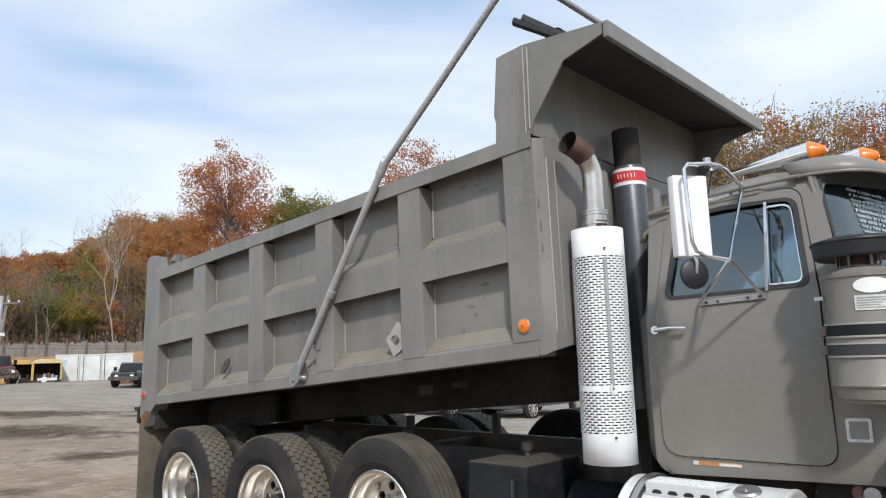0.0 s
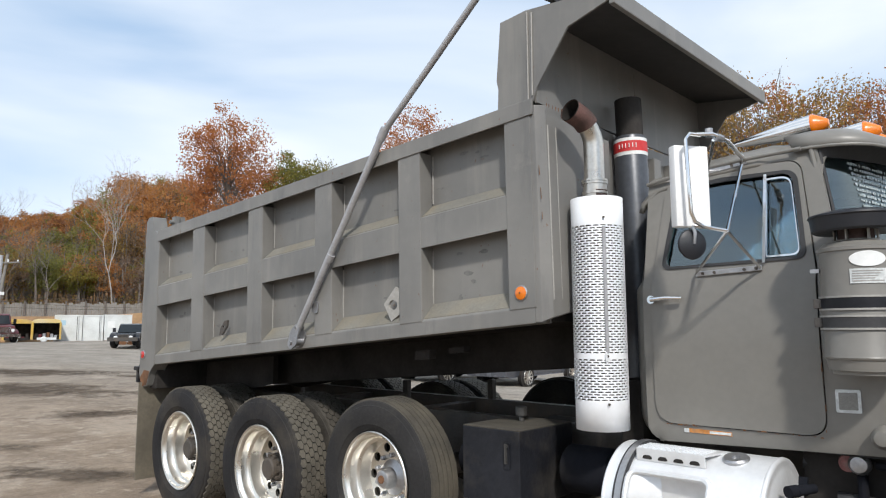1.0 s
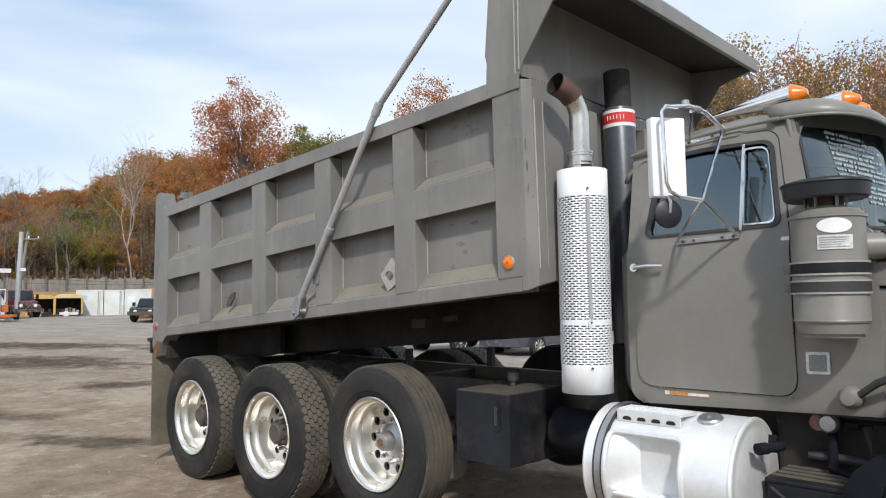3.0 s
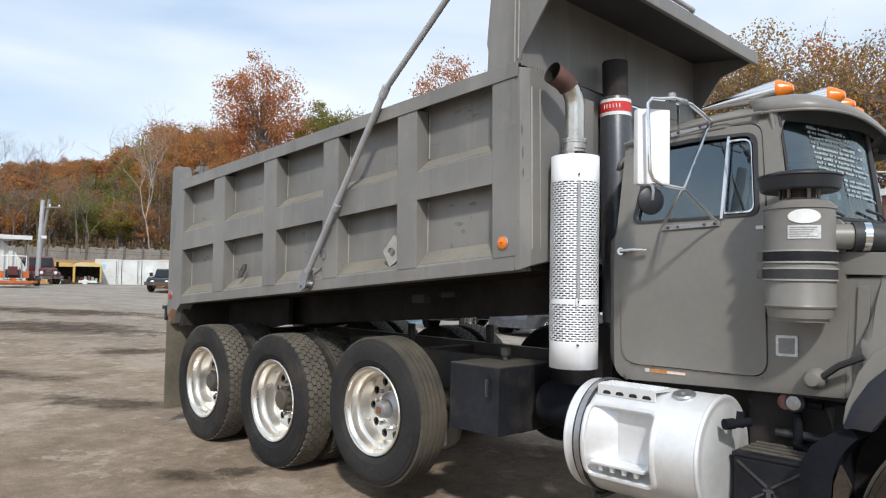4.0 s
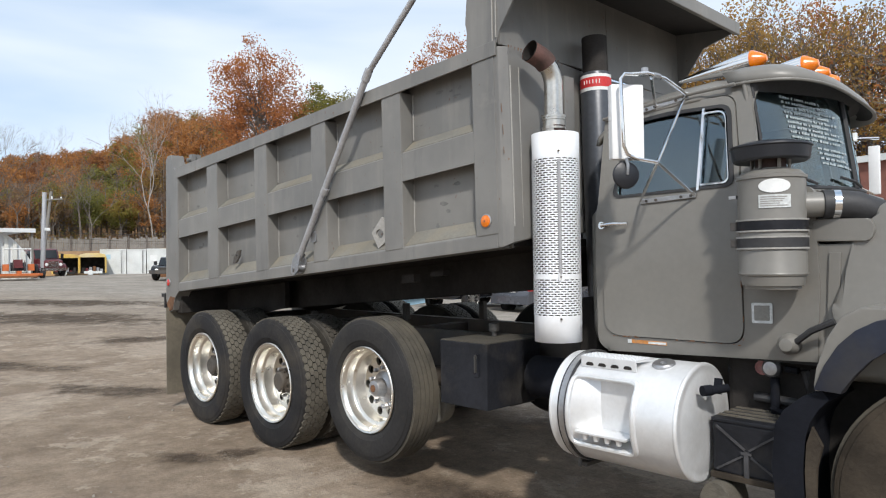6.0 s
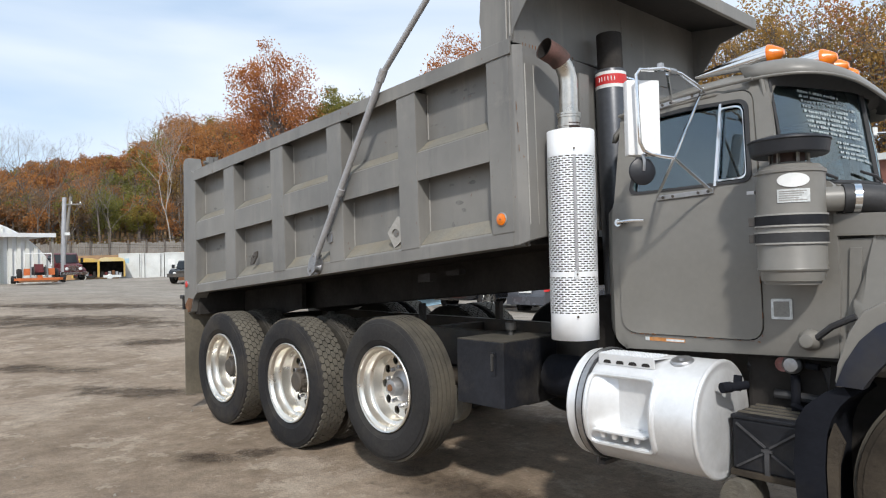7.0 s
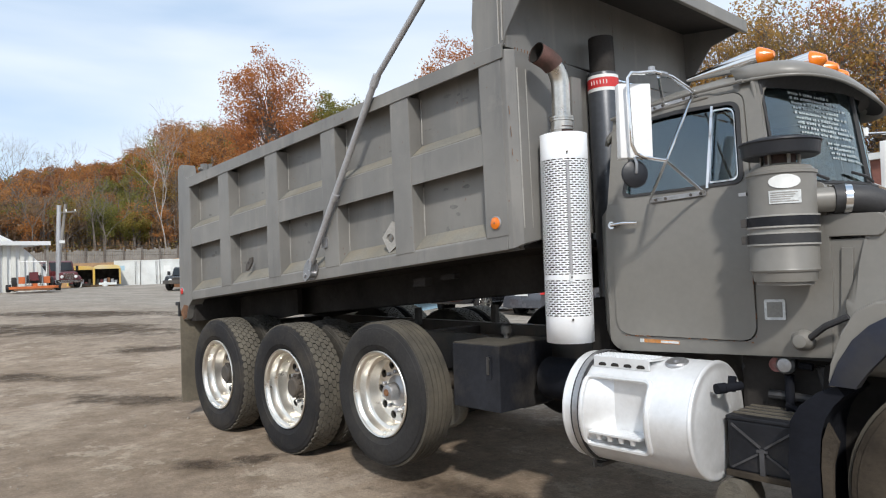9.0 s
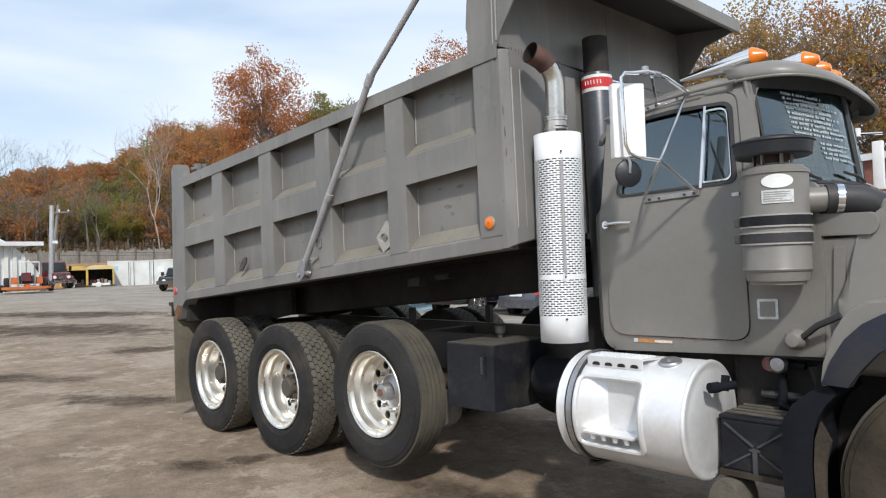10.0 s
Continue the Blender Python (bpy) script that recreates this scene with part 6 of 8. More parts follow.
# ---- air cleaner ----
def air_cleaner():
    cx, cy, r = 2.655, 0.43, 0.148
    m = Matrix.Translation((cx, cy, 0))
    bm = B()
    lathe(bm, [(0.0, 1.395), (0.12, 1.395), (0.122, 1.41), (0.134, 1.412), (0.142, 1.455), (r, 1.458), (r + 0.004, 1.466), (r, 1.474), (r, 1.905), (r + 0.006, 1.908), (r + 0.006, 1.922), (r - 0.003, 1.926), (r - 0.02, 1.945), (0.08, 1.955), (0.08, 1.96), (0.0, 1.96)], 56, m)
    ac = part("air_cleaner", bm, M_GREY, truck, "grey canister air cleaner with two straps", smooth=True)
    for z, mat in ((1.610, M_RUBBER), (1.690, M_BOXBLACK)):
        bm = B()
        lathe(bm, [(r + 0.001, z - 0.024), (r + 0.007, z - 0.024), (r + 0.007, z + 0.024), (r + 0.001, z + 0.024)], 56, m, closed=True)
        st = part("canister_strap", bm, mat, ac, "black worn strap", smooth=True)
        for zz in (z - 0.026, z + 0.026):
            bm = B()
            lathe(bm, [(r + 0.001, zz - 0.004), (r + 0.009, zz - 0.004), (r + 0.009, zz + 0.004), (r + 0.001, zz + 0.004)], 56, m, closed=True)
            part("strap_edge", bm, M_GREYPANEL, ac, smooth=True)
        bm = B()
        a = radians(208)
        c = Vector((cx + (r + 0.012) * math.cos(a), cy + (r + 0.012) * math.sin(a), z))
        box(bm, c.x - 0.02, c.x + 0.012, c.y - 0.012, c.y + 0.012, z - 0.02, z + 0.02)
        part("strap_bolt", soften(bm, 0.003), M_BLACK, ac)
    bm = B()
    a = radians(208)
    c = Vector((cx + (r + 0.012) * math.cos(a), cy + (r + 0.012) * math.sin(a), 1.83))
    box(bm, c.x - 0.025, c.x + 0.01, c.y - 0.01, c.y + 0.01, 1.822, 1.838)
    part("latch_clip", bm, M_STEEL, ac)
    # neck and rain cap
    bm = B()
    lathe(bm, [(0.068, 1.95), (0.068, 2.015)], 28, m)
    part("intake_neck", bm, M_SOOT, ac, smooth=True)
    for k in range(6):
        bm = B()
        a = k * math.pi / 3 + 0.3
        bar(bm, (cx + 0.08 * math.cos(a), cy + 0.08 * math.sin(a), 1.955), (cx + 0.08 * math.cos(a), cy + 0.08 * math.sin(a), 2.02), 0.03, 0.006)
        part("neck_post", bm, M_GREYPANEL, ac)
    bm = B()
    lathe(bm, [(0.0, 2.005), (0.10, 2.0), (0.158, 1.992), (0.168, 2.0), (0.175, 2.052), (0.181, 2.058), (0.177, 2.066), (0.12, 2.082), (0.04, 2.091), (0.0, 2.092)], 56, m)
    part("rain_cap", bm, M_PLASTIC, ac, "flat black plastic rain cap", smooth=True)
    # labels on the canister
    def on(a, z, d):
        a = radians(a)
        return Vector((cx + (r + d) * math.cos(a), cy + (r + d) * math.sin(a), z))
    bm = B()
    pts = [(on(-64 + 26 * math.cos(t * math.pi / 14), 1.868 + 0.032 * math.sin(t * math.pi / 14), 0.004)) for t in range(28)]
    vs = [bm.verts.new(p) for p in pts]
    for i in range(13):
        bm.faces.new((vs[i], vs[i + 1], vs[(26 - i) % 28], vs[27 - i]))
    part("oval_label", bm, M_STICKER, ac, "white oval label")
    bm = B()
    rows = [[bm.verts.new(on(-90 + 52 * k / 8, z, 0.004)) for k in range(9)] for z in (1.768, 1.828)]
    for i in range(8):
        bm.faces.new((rows[0][i], rows[0][i + 1], rows[1][i + 1], rows[1][i]))
    part("square_label", bm, M_FADED, ac, "worn white instruction label")
    for k in range(5):
        z = 1.776 + k * 0.010
        bm = B()
        rows = [[bm.verts.new(on(-87 + (44 - (k * 13) % 17) * i / 6, zz, 0.006)) for i in range(7)] for zz in (z, z + 0.004)]
        for i in range(6):
            bm.faces.new((rows[0][i], rows[0][i + 1], rows[1][i + 1], rows[1][i]))
        part("print_bar", bm, M_GREYPANEL, ac)
    # outlet elbow to the engine
    bm = B()
    tube(bm, [(2.77, 0.50, 1.785), (2.87, 0.56, 1.785)], 0.058, 24)
    part("outlet_pipe", bm, M_GREY, ac, smooth=True)
    bm = B()
    path = [(2.84, 0.54, 1.785), (2.89, 0.57, 1.785), (2.96, 0.61, 1.775), (3.02, 0.66, 1.745), (3.05, 0.71, 1.69), (3.06, 0.74, 1.62)]
    tube(bm, path, 0.066, 24)
    part("rubber_elbow", bm, M_RUBBER, ac, "black rubber intake elbow", smooth=True)
    bm = B()
    a, b = Vector((2.875, 0.562, 1.785)), Vector((2.90, 0.576, 1.784))
    tube(bm, [a, b], 0.0695, 24)
    part("hose_clamp", bm, M_CHROME, ac, "bright hose clamp", smooth=True)


air_cleaner()

# ---- vent panel, hinge knob, hood and fender ----
bm = B()
sheet(bm, rounded([(2.505, 1.215), (2.605, 1.217), (2.605, 1.318), (2.505, 1.316)], 0.008, 3), [], flank(1), 0.004, -0.004)
vp = part("vent_panel", bm, M_FADED, truck, "small square vent panel")
bm = B()
sheet(bm, rounded([(2.518, 1.228), (2.592, 1.230), (2.592, 1.305), (2.518, 1.303)], 0.004, 3), [], flank(1), 0.003, -0.006)
part("vent_mesh", bm, M_SCREEN, vp)
bm = B()
prism(bm, [(2.79, 1.045), (2.89, 1.06), (2.89, 1.33), (2.955, 1.49), (3.02, 1.60), (2.79, 1.60)], xz, 0.568, 0.588)
part("cowl_side", soften(bm, 0.004), M_GREY, truck, "grey cowl side below the intake elbow")
bm = B()
prism(bm, rounded([(2.79, 1.612), (3.03, 1.612), (3.05, 1.66), (3.03, 1.712), (2.79, 1.718)], 0.015, 3), xz, 0.552, 0.80)
part("cowl_shelf", soften(bm, 0.006), M_GREY, truck)
bm = B()
bar(bm, (2.865, 0.562, 1.12), (2.885, 0.562, 1.56), 0.012, 0.05)
part("cowl_strip", soften(bm, 0.003), M_GREY, truck)
bm = B()
lathe(bm, [(0.0, 0.07), (0.03, 0.065), (0.048, 0.04), (0.05, 0.0), (0.05, -0.02), (0.0, -0.02)], 20, Matrix.Translation((2.685, 0.55, 1.125)) @ Matrix.Rotation(radians(90), 4, "X"))
part("hood_stop", bm, M_GREY, truck, "grey hood hinge knob", smooth=True)
bm = B()
tube(bm, [(2.71, 0.52, 1.13), (2.80, 0.48, 1.20), (2.90, 0.48, 1.25)], 0.016, 8)
part("hood_strap", bm, M_RUBBER, truck, smooth=True)
bm = B()
bar(bm, (2.865, 0.63, 1.10), (2.93, 0.63, 1.62), 0.03, 0.06)
part("hood_seal", bm, M_GREY, truck)
bm = B()
hood = [(2.87, 1.31), (2.935, 1.476), (3.015, 1.65), (3.035, 1.77), (3.12, 1.80), (4.55, 1.66), (4.6, 1.0), (3.95, 0.98), (2.90, 0.98)]
prism(bm, hood, lambda u, v, d: Vector((u, d + 0.10 * max(0, (v - 1.3) / 0.48) * (1 if d < YCAB else -1), v)), 0.50, 2 * YCAB - 0.50)
bmesh.ops.bevel(bm, geom=bm.edges[:], offset=0.05, segments=4, affect="EDGES", profile=0.6)
hd = weighted(part("hood", bm, M_GREY, truck, "long grey engine hood", smooth=True, sharp=40))
for y0, y1 in ((0.27, 0.62), (2 * YCAB - 0.62, 2 * YCAB - 0.27)):
    bm = B()
    arch = [(2.95, 0.975), (2.995, 1.075), (3.052, 1.155), (3.125, 1.21), (3.2, 1.24), (3.35, 1.265), (3.6, 1.265), (3.85, 1.145), (4.03, 0.86)]
    top = [(4.12, 0.62), (4.2, 1.2), (3.95, 1.335), (3.06, 1.332), (2.985, 1.29), (2.93, 1.20), (2.882, 1.06), (2.872, 0.99), (2.875, 0.96)]
    prism(bm, arch + top, xz, y0, y1)
    weighted(part("fender", soften(bm, 0.012), M_GREY, hd, "grey flared front fender", smooth=True))
    bm = B()
    ring_o = [(2.875, 0.97), (2.92, 1.08), (2.973, 1.169), (3.04, 1.235), (3.119, 1.28), (3.3, 1.325), (3.6, 1.325), (3.9, 1.20)]
    ring_i = [(2.985, 0.965), (3.03, 1.05), (3.09, 1.12), (3.16, 1.17), (3.23, 1.20), (3.37, 1.225), (3.6, 1.225), (3.83, 1.11)]
    prism(bm, ring_o + list(reversed(ring_i)), xz, y0 - 0.012, y0 + 0.05)
    part("fender_lip", soften(bm, 0.006), M_BLUEPAINT, hd, "dark blue-black rubber fender lip", smooth=True)
    bm = B()
    sh_o = [(2.90, 0.965), (2.82, 0.93), (2.74, 0.86), (2.70, 0.79), (2.685, 0.60), (2.70, 0.40), (2.72, 0.25)]
    sh_i = [(2.93, 0.925), (2.88, 0.88), (2.845, 0.82), (2.825, 0.75), (2.815, 0.60), (2.82, 0.40), (2.83, 0.25)]
    prism(bm, sh_o + list(reversed(sh_i)), xz, y0 + 0.02, y1 + 0.1)
    part("mud_guard", soften(bm, 0.004), M_FLAP, truck, "dark mud guard behind the steer tyre", smooth=True)

for y0 in (0.27, 2 * YCAB - 0.33):
    bm = B()
    a = [(2.855, 0.80), (2.83, 0.72), (2.822, 0.60), (2.827, 0.40), (2.837, 0.25)]
    b = [(2.895, 0.72), (2.87, 0.62), (2.865, 0.50), (2.87, 0.38), (2.88, 0.25)]
    prism(bm, a + list(reversed(b)), xz, y0 + 0.025, y0 + 0.05)
    part("dirt_crust", bm, M_DUSTYTYRE, truck, "dried mud along the guard's edge")
    # added black panel hides the sunlit ground and stands for the arch's shade
    bm = B()
    yy = 0.64 if y0 < 1 else 2 * YCAB - 0.66
    prism(bm, [(2.74, 0.20), (2.70, 0.62), (2.74, 1.0), (4.15, 1.0), (4.15, 0.25)], xz, yy, yy + 0.02)
    part("arch_shade_panel", bm, M_UNDER, truck, "black panel added inside the wheel arch for its shade")

PLACE = Matrix()

# ---- far mirror, swung forward on its arm ----
bm = B()
box(bm, 2.555, 2.622, 2.42, 2.46, 1.95, 2.282)
part("mirror_head", soften(bm, 0.010), M_WHITE, truck, "white painted back of the far mirror", smooth=True)
bm = B()
tube(bm, [(2.40, 1.84, 2.27), (2.42, 2.10, 2.32), (2.47, 2.43, 2.345), (2.622, 2.44, 2.33)], 0.010, 8)
tube(bm, [(2.44, 1.86, 2.02), (2.48, 2.15, 2.03), (2.585, 2.44, 1.952)], 0.009, 8)
far_arm = part("mirror_arm", bm, M_CHROME, truck, "bright tube arm of the far mirror", smooth=True)
bm = B()
tube(bm, [(2.47, 2.43, 2.33), (2.47, 2.43, 2.385)], 0.022, 10)
part("arm_clamp", bm, M_STICKER, far_arm, smooth=True)


# ---- yard behind: buildings, vehicles, containers ----
def quad_wall(name, mat, thing_, x0, x1, y0, y1, z0, z1, label="", bevel=0.0):
    bm = B()
    box(bm, x0, x1, y0, y1, z0, z1, bevel)
    return part(name, bm, mat, thing_, label)


def placed(name, label, category, at, yaw, group=""):
    t = thing(name, label, category, (0, 0, 0), group)
    return t, pose(at[0], at[1], at[2], 0, 0, yaw)


def container(at, yaw, w, length, h, doors, label):
    global PLACE
    t, PLACE = placed("shipping_container", label, "container", at, yaw, "containers by the fence")
    quad_wall("box_body", M_CONT, t, 0, w, 0, length, 0.1, h)
    n = int(w / 0.28)
    for i in range(n):
        if doors:
            quad_wall("rib", M_CONT, t, 0.08 + i * 0.28, 0.2 + i * 0.28, -0.03, 0.0, 0.2, h - 0.12)
    for x in (0.0, w - 0.09):
        quad_wall("corner_post", M_CONT, t, x, x + 0.09, -0.045, 0.0, 0.1, h)
    quad_wall("top_rail", M_CONT, t, 0.09, w - 0.09, -0.045, 0.0, h - 0.12, h)
    quad_wall("sill", M_RUST, t, 0.0, w, -0.04, 0.0, 0.0, 0.12)
    if not doors and w > 2.5:
        quad_wall("painted_sign", M_BLUESIGN, t, 0.45, 1.05, -0.008, 0.0, h * 0.62, h * 0.80)
    if not doors:
        quad_wall("door_seam", M_UNDER, t, w * 0.80, w * 0.80 + 0.05, -0.012, 0.0, 0.2, h - 0.15)
        quad_wall("lock_rod", M_STEEL, t, w * 0.86, w * 0.86 + 0.04, -0.05, -0.02, 0.15, h - 0.1)
    else:
        quad_wall("door_panel", M_STICKER, t, 0.35, 1.1, -0.04, -0.032, h * 0.5, h * 0.75)
    PLACE = Matrix()


container((-78.1, 22.9, ground_z(-78.1, 22.9)), 73, 2.65, 6, 2.95, False, "weathered white container with a closed door")
container((-77.3, 25.5, ground_z(-77.3, 25.5)), 73, 2.0, 6, 2.93, False, "grubby white container beside its twin")
container((-76.7, 27.5, ground_z(-76.7, 27.5)), 73, 2.8, 6, 2.98, True, "white ribbed container with door panels")


def old_bus(at, yaw, cut, label):
    global PLACE
    t, PLACE = placed("scrap_bus", label, "bus", at, yaw, "scrap buses by the fence")
    w, h = 2.6, 2.35
    quad_wall("floor", M_UNDER, t, 0, w, 0.2, 5.5, 0.3, 0.5)
    bm = B()
    arch = [(0.0, h - 0.35), (0.15, h - 0.12), (0.6, h), (w - 0.6, h), (w - 0.15, h - 0.12), (w, h - 0.35), (w - 0.14, h - 0.42), (0.14, h - 0.42)]
    prism(bm, arch, xz, 0.0, 5.5)
    part("roof", soften(bm, 0.03), M_YELLOW if not cut else M_BUSPALE, t)
    for x in (0.0, w - 0.16):
        quad_wall("side_wall", M_YELLOW, t, x, x + 0.16, 0.0, 5.5, 0.3, h - 0.36)
    # near-black sheet partway in stands for the unlit inside of the bus
    quad_wall("dark_interior", M_UNDER, t, 0.16, w - 0.16, 2.2, 2.3, 0.4, h - 0.42)
    quad_wall("bumper", M_CONT if cut else M_UNDER, t, 0.5, w - 0.4, -0.2, 0.0, 0.25, 0.5, 0.03)
    bm = B()
    lathe(bm, [(0.0, 0), (0.22, 0.02), (0.3, 0.12), (0.2, 0.2), (0.0, 0.2)], 16, pose(1.1, -0.1, 0.32, 90, 0, 0))
    part("scrap_heap", bm, M_CONT, t, smooth=True)
    for k in range(6):
        quad_wall("scrap_piece", random.choice((M_RUST, M_DARKRED, M_STEEL, M_UNDER)), t, 0.3 + k * 0.34, 0.55 + k * 0.34, 0.2, 0.7, 0.5, 0.5 + random.uniform(0.1, 0.6), 0.03)
    PLACE = Matrix()


old_bus((-75.7, 17.4, ground_z(-75.7, 17.4)), 73, False, "yellow scrap school bus, open at the end")
old_bus((-73.3, 19.3, ground_z(-73.3, 19.3)), 73, True, "cut-open yellow and white scrap bus")

# wooden fence on the bank
fence = thing("board_fence", "weathered grey board fence along the bank", "fence")
fa, fb = Vector((-88.0, 14.0, 2.75)), Vector((-80.5, 40.0, 3.05))
nb = 110
for i in range(nb):
    p = fa.lerp(fb, i / nb)
    q = fa.lerp(fb, (i + 0.9) / nb)
    bm = B()
    h = 1.75 + random.uniform(-0.22, 0.12)
    d = (q - p)
    s = Vector((0.02, -0.005, 0))
    vs = [bm.verts.new(v) for v in (p - s, q - s, q + s, p + s)]
    top = [bm.verts.new(v.co + Vector((0, 0, h))) for v in vs]
    bm.faces.new(top)
    for k in range(4):
        bm.faces.new((vs[k], vs[(k + 1) % 4], top[(k + 1) % 4], top[k]))
    part("board", bm, M_WOOD, fence)
for i in range(14):
    p = fa.lerp(fb, i / 13)
    bm = B()
    box(bm, p.x + 0.05, p.x + 0.2, p.y - 0.08, p.y + 0.08, p.z - 1.5, p.z + 2.0)
    part("post", bm, M_BARK, fence)

# lean-to roof with a slatted screen, and the round-topped hall behind it
shed = thing("lean_to_shed", "flat metal lean-to roof on posts with a white slatted wall", "shed")
quad_wall("lean_to_roof", M_SHEDROOF, shed, -52.0, -44.2, -6.0, 8.45, 3.62, 3.74)
quad_wall("roof_edge", M_SHEDROOF, shed, -44.2, -44.14, -6.0, 8.48, 3.52, 3.77)
for y in (-5.8, 8.25):
    quad_wall("roof_post", M_WOOD, shed, -44.5, -44.38, y + 0.04, y + 0.16, 0.6, 3.62)
for k in range(14):
    quad_wall("clapboard", M_SHED, shed, -44.42, -44.35, -6.0, 5.45, 0.72 + k * 0.2, 0.90 + k * 0.2)
for y in (-5.9, -2.0, 2.0, 5.45):
    quad_wall("screen_post", M_CONT, shed, -44.5, -44.32, y - 0.06, y + 0.06, 0.6, 3.52)
hall = thing("arched_hall", "white arched metal hall with ribbed end wall", "building")
PLACE = pose(-44.85, 3.60, -0.65, 0, 0, 0)
R_H = 5.36
bm = B()
a0 = math.asin(1.2 / R_H)
arch = [(R_H * math.cos(a0 + (math.pi - 2 * a0) * k / 24), R_H * math.sin(a0 + (math.pi - 2 * a0) * k / 24)) for k in range(25)]
prism(bm, arch, yz, -14.0, 0.0)
part("hall_shell", bm, M_SHEDROOF, hall, smooth=True)
for k in range(22):
    y = -4.85 + k * 0.46
    h = math.sqrt(R_H ** 2 - y ** 2) - 0.12
    if h > 1.5:
        quad_wall("wall_rib", M_SHED, hall, 0.0, 0.14, y - 0.11, y + 0.11, 1.2, h)
PLACE = Matrix()


def mower():
    global PLACE
    t, PLACE = placed("orange_mower", "orange tractor mower parked by the shed", "mower", (-42.3, 7.15, ground_z(-42.3, 7.15) + 0.1), -8)
    bm = B()
    prism(bm, rounded([(0.05, -1.35), (0.75, -1.45), (0.95, -1.1), (0.98, 0.9), (0.75, 1.25), (0.05, 1.15)], 0.12, 3), xy, 0.16, 0.30)
    part("deck", soften(bm, 0.03), M_MOWER, t)
    quad_wall("deck_lip", M_RUST, t, 0.85, 1.0, -1.1, 0.9, 0.06, 0.17, 0.01)
    quad_wall("tow_frame", M_MOWER, t, -0.6, 0.4, -0.12, 0.12, 0.3, 0.45, 0.03)
    quad_wall("engine", M_PLASTIC, t, -1.1, -0.5, -0.35, 0.4, 0.45, 0.95, 0.1)
    for y in (-0.62, 0.66):
        quad_wall("fuel_tank", M_MOWER, t, -0.75, -0.25, y - 0.16, y + 0.16, 0.45, 0.85, 0.1)
    for y in (-0.28, 0.30):
        quad_wall("lever_post", M_BLACK, t, 0.0, 0.05, y - 0.02, y + 0.02, 0.4, 1.05)
    quad_wall("seat", M_DARKRED, t, -0.5, -0.1, -0.24, 0.24, 0.62, 0.72, 0.04)
    quad_wall("backrest", M_DARKRED, t, -0.58, -0.48, -0.24, 0.24, 0.68, 1.12, 0.04)
    quad_wall("foot_plate", M_BLACK, t, -0.1, 0.35, -0.4, 0.4, 0.34, 0.37)
    for x, y, r in ((-0.8, -1.0, 0.42), (-0.8, 0.9, 0.42), (0.6, -1.35, 0.22), (0.6, 1.15, 0.22)):
        bm = B()
        lathe(bm, [(r * 0.5, -0.13), (r * 0.9, -0.13), (r, -0.08), (r, 0.08), (r * 0.9, 0.13), (r * 0.5, 0.13)], 24, pose(x, y, r, 90, 0, 0), closed=True)
        wh = part("tyre", bm, M_TYRE, t, smooth=True)
        bm = B()
        lathe(bm, [(0.0, -0.1), (r * 0.5, -0.12), (r * 0.5, 0.12), (0.0, 0.1)], 20, pose(x, y, r, 90, 0, 0))
        part("rim", bm, M_STICKER, t, smooth=True)
    bm = B()
    tube(bm, [(-0.9, -0.7, 1.0), (-0.9, -0.7, 1.75), (-0.9, 0.7, 1.75), (-0.9, 0.7, 1.0)], 0.035, 8)
    part("roll_bar", bm, M_STICKER, t, smooth=True)
    PLACE = Matrix()


mower()


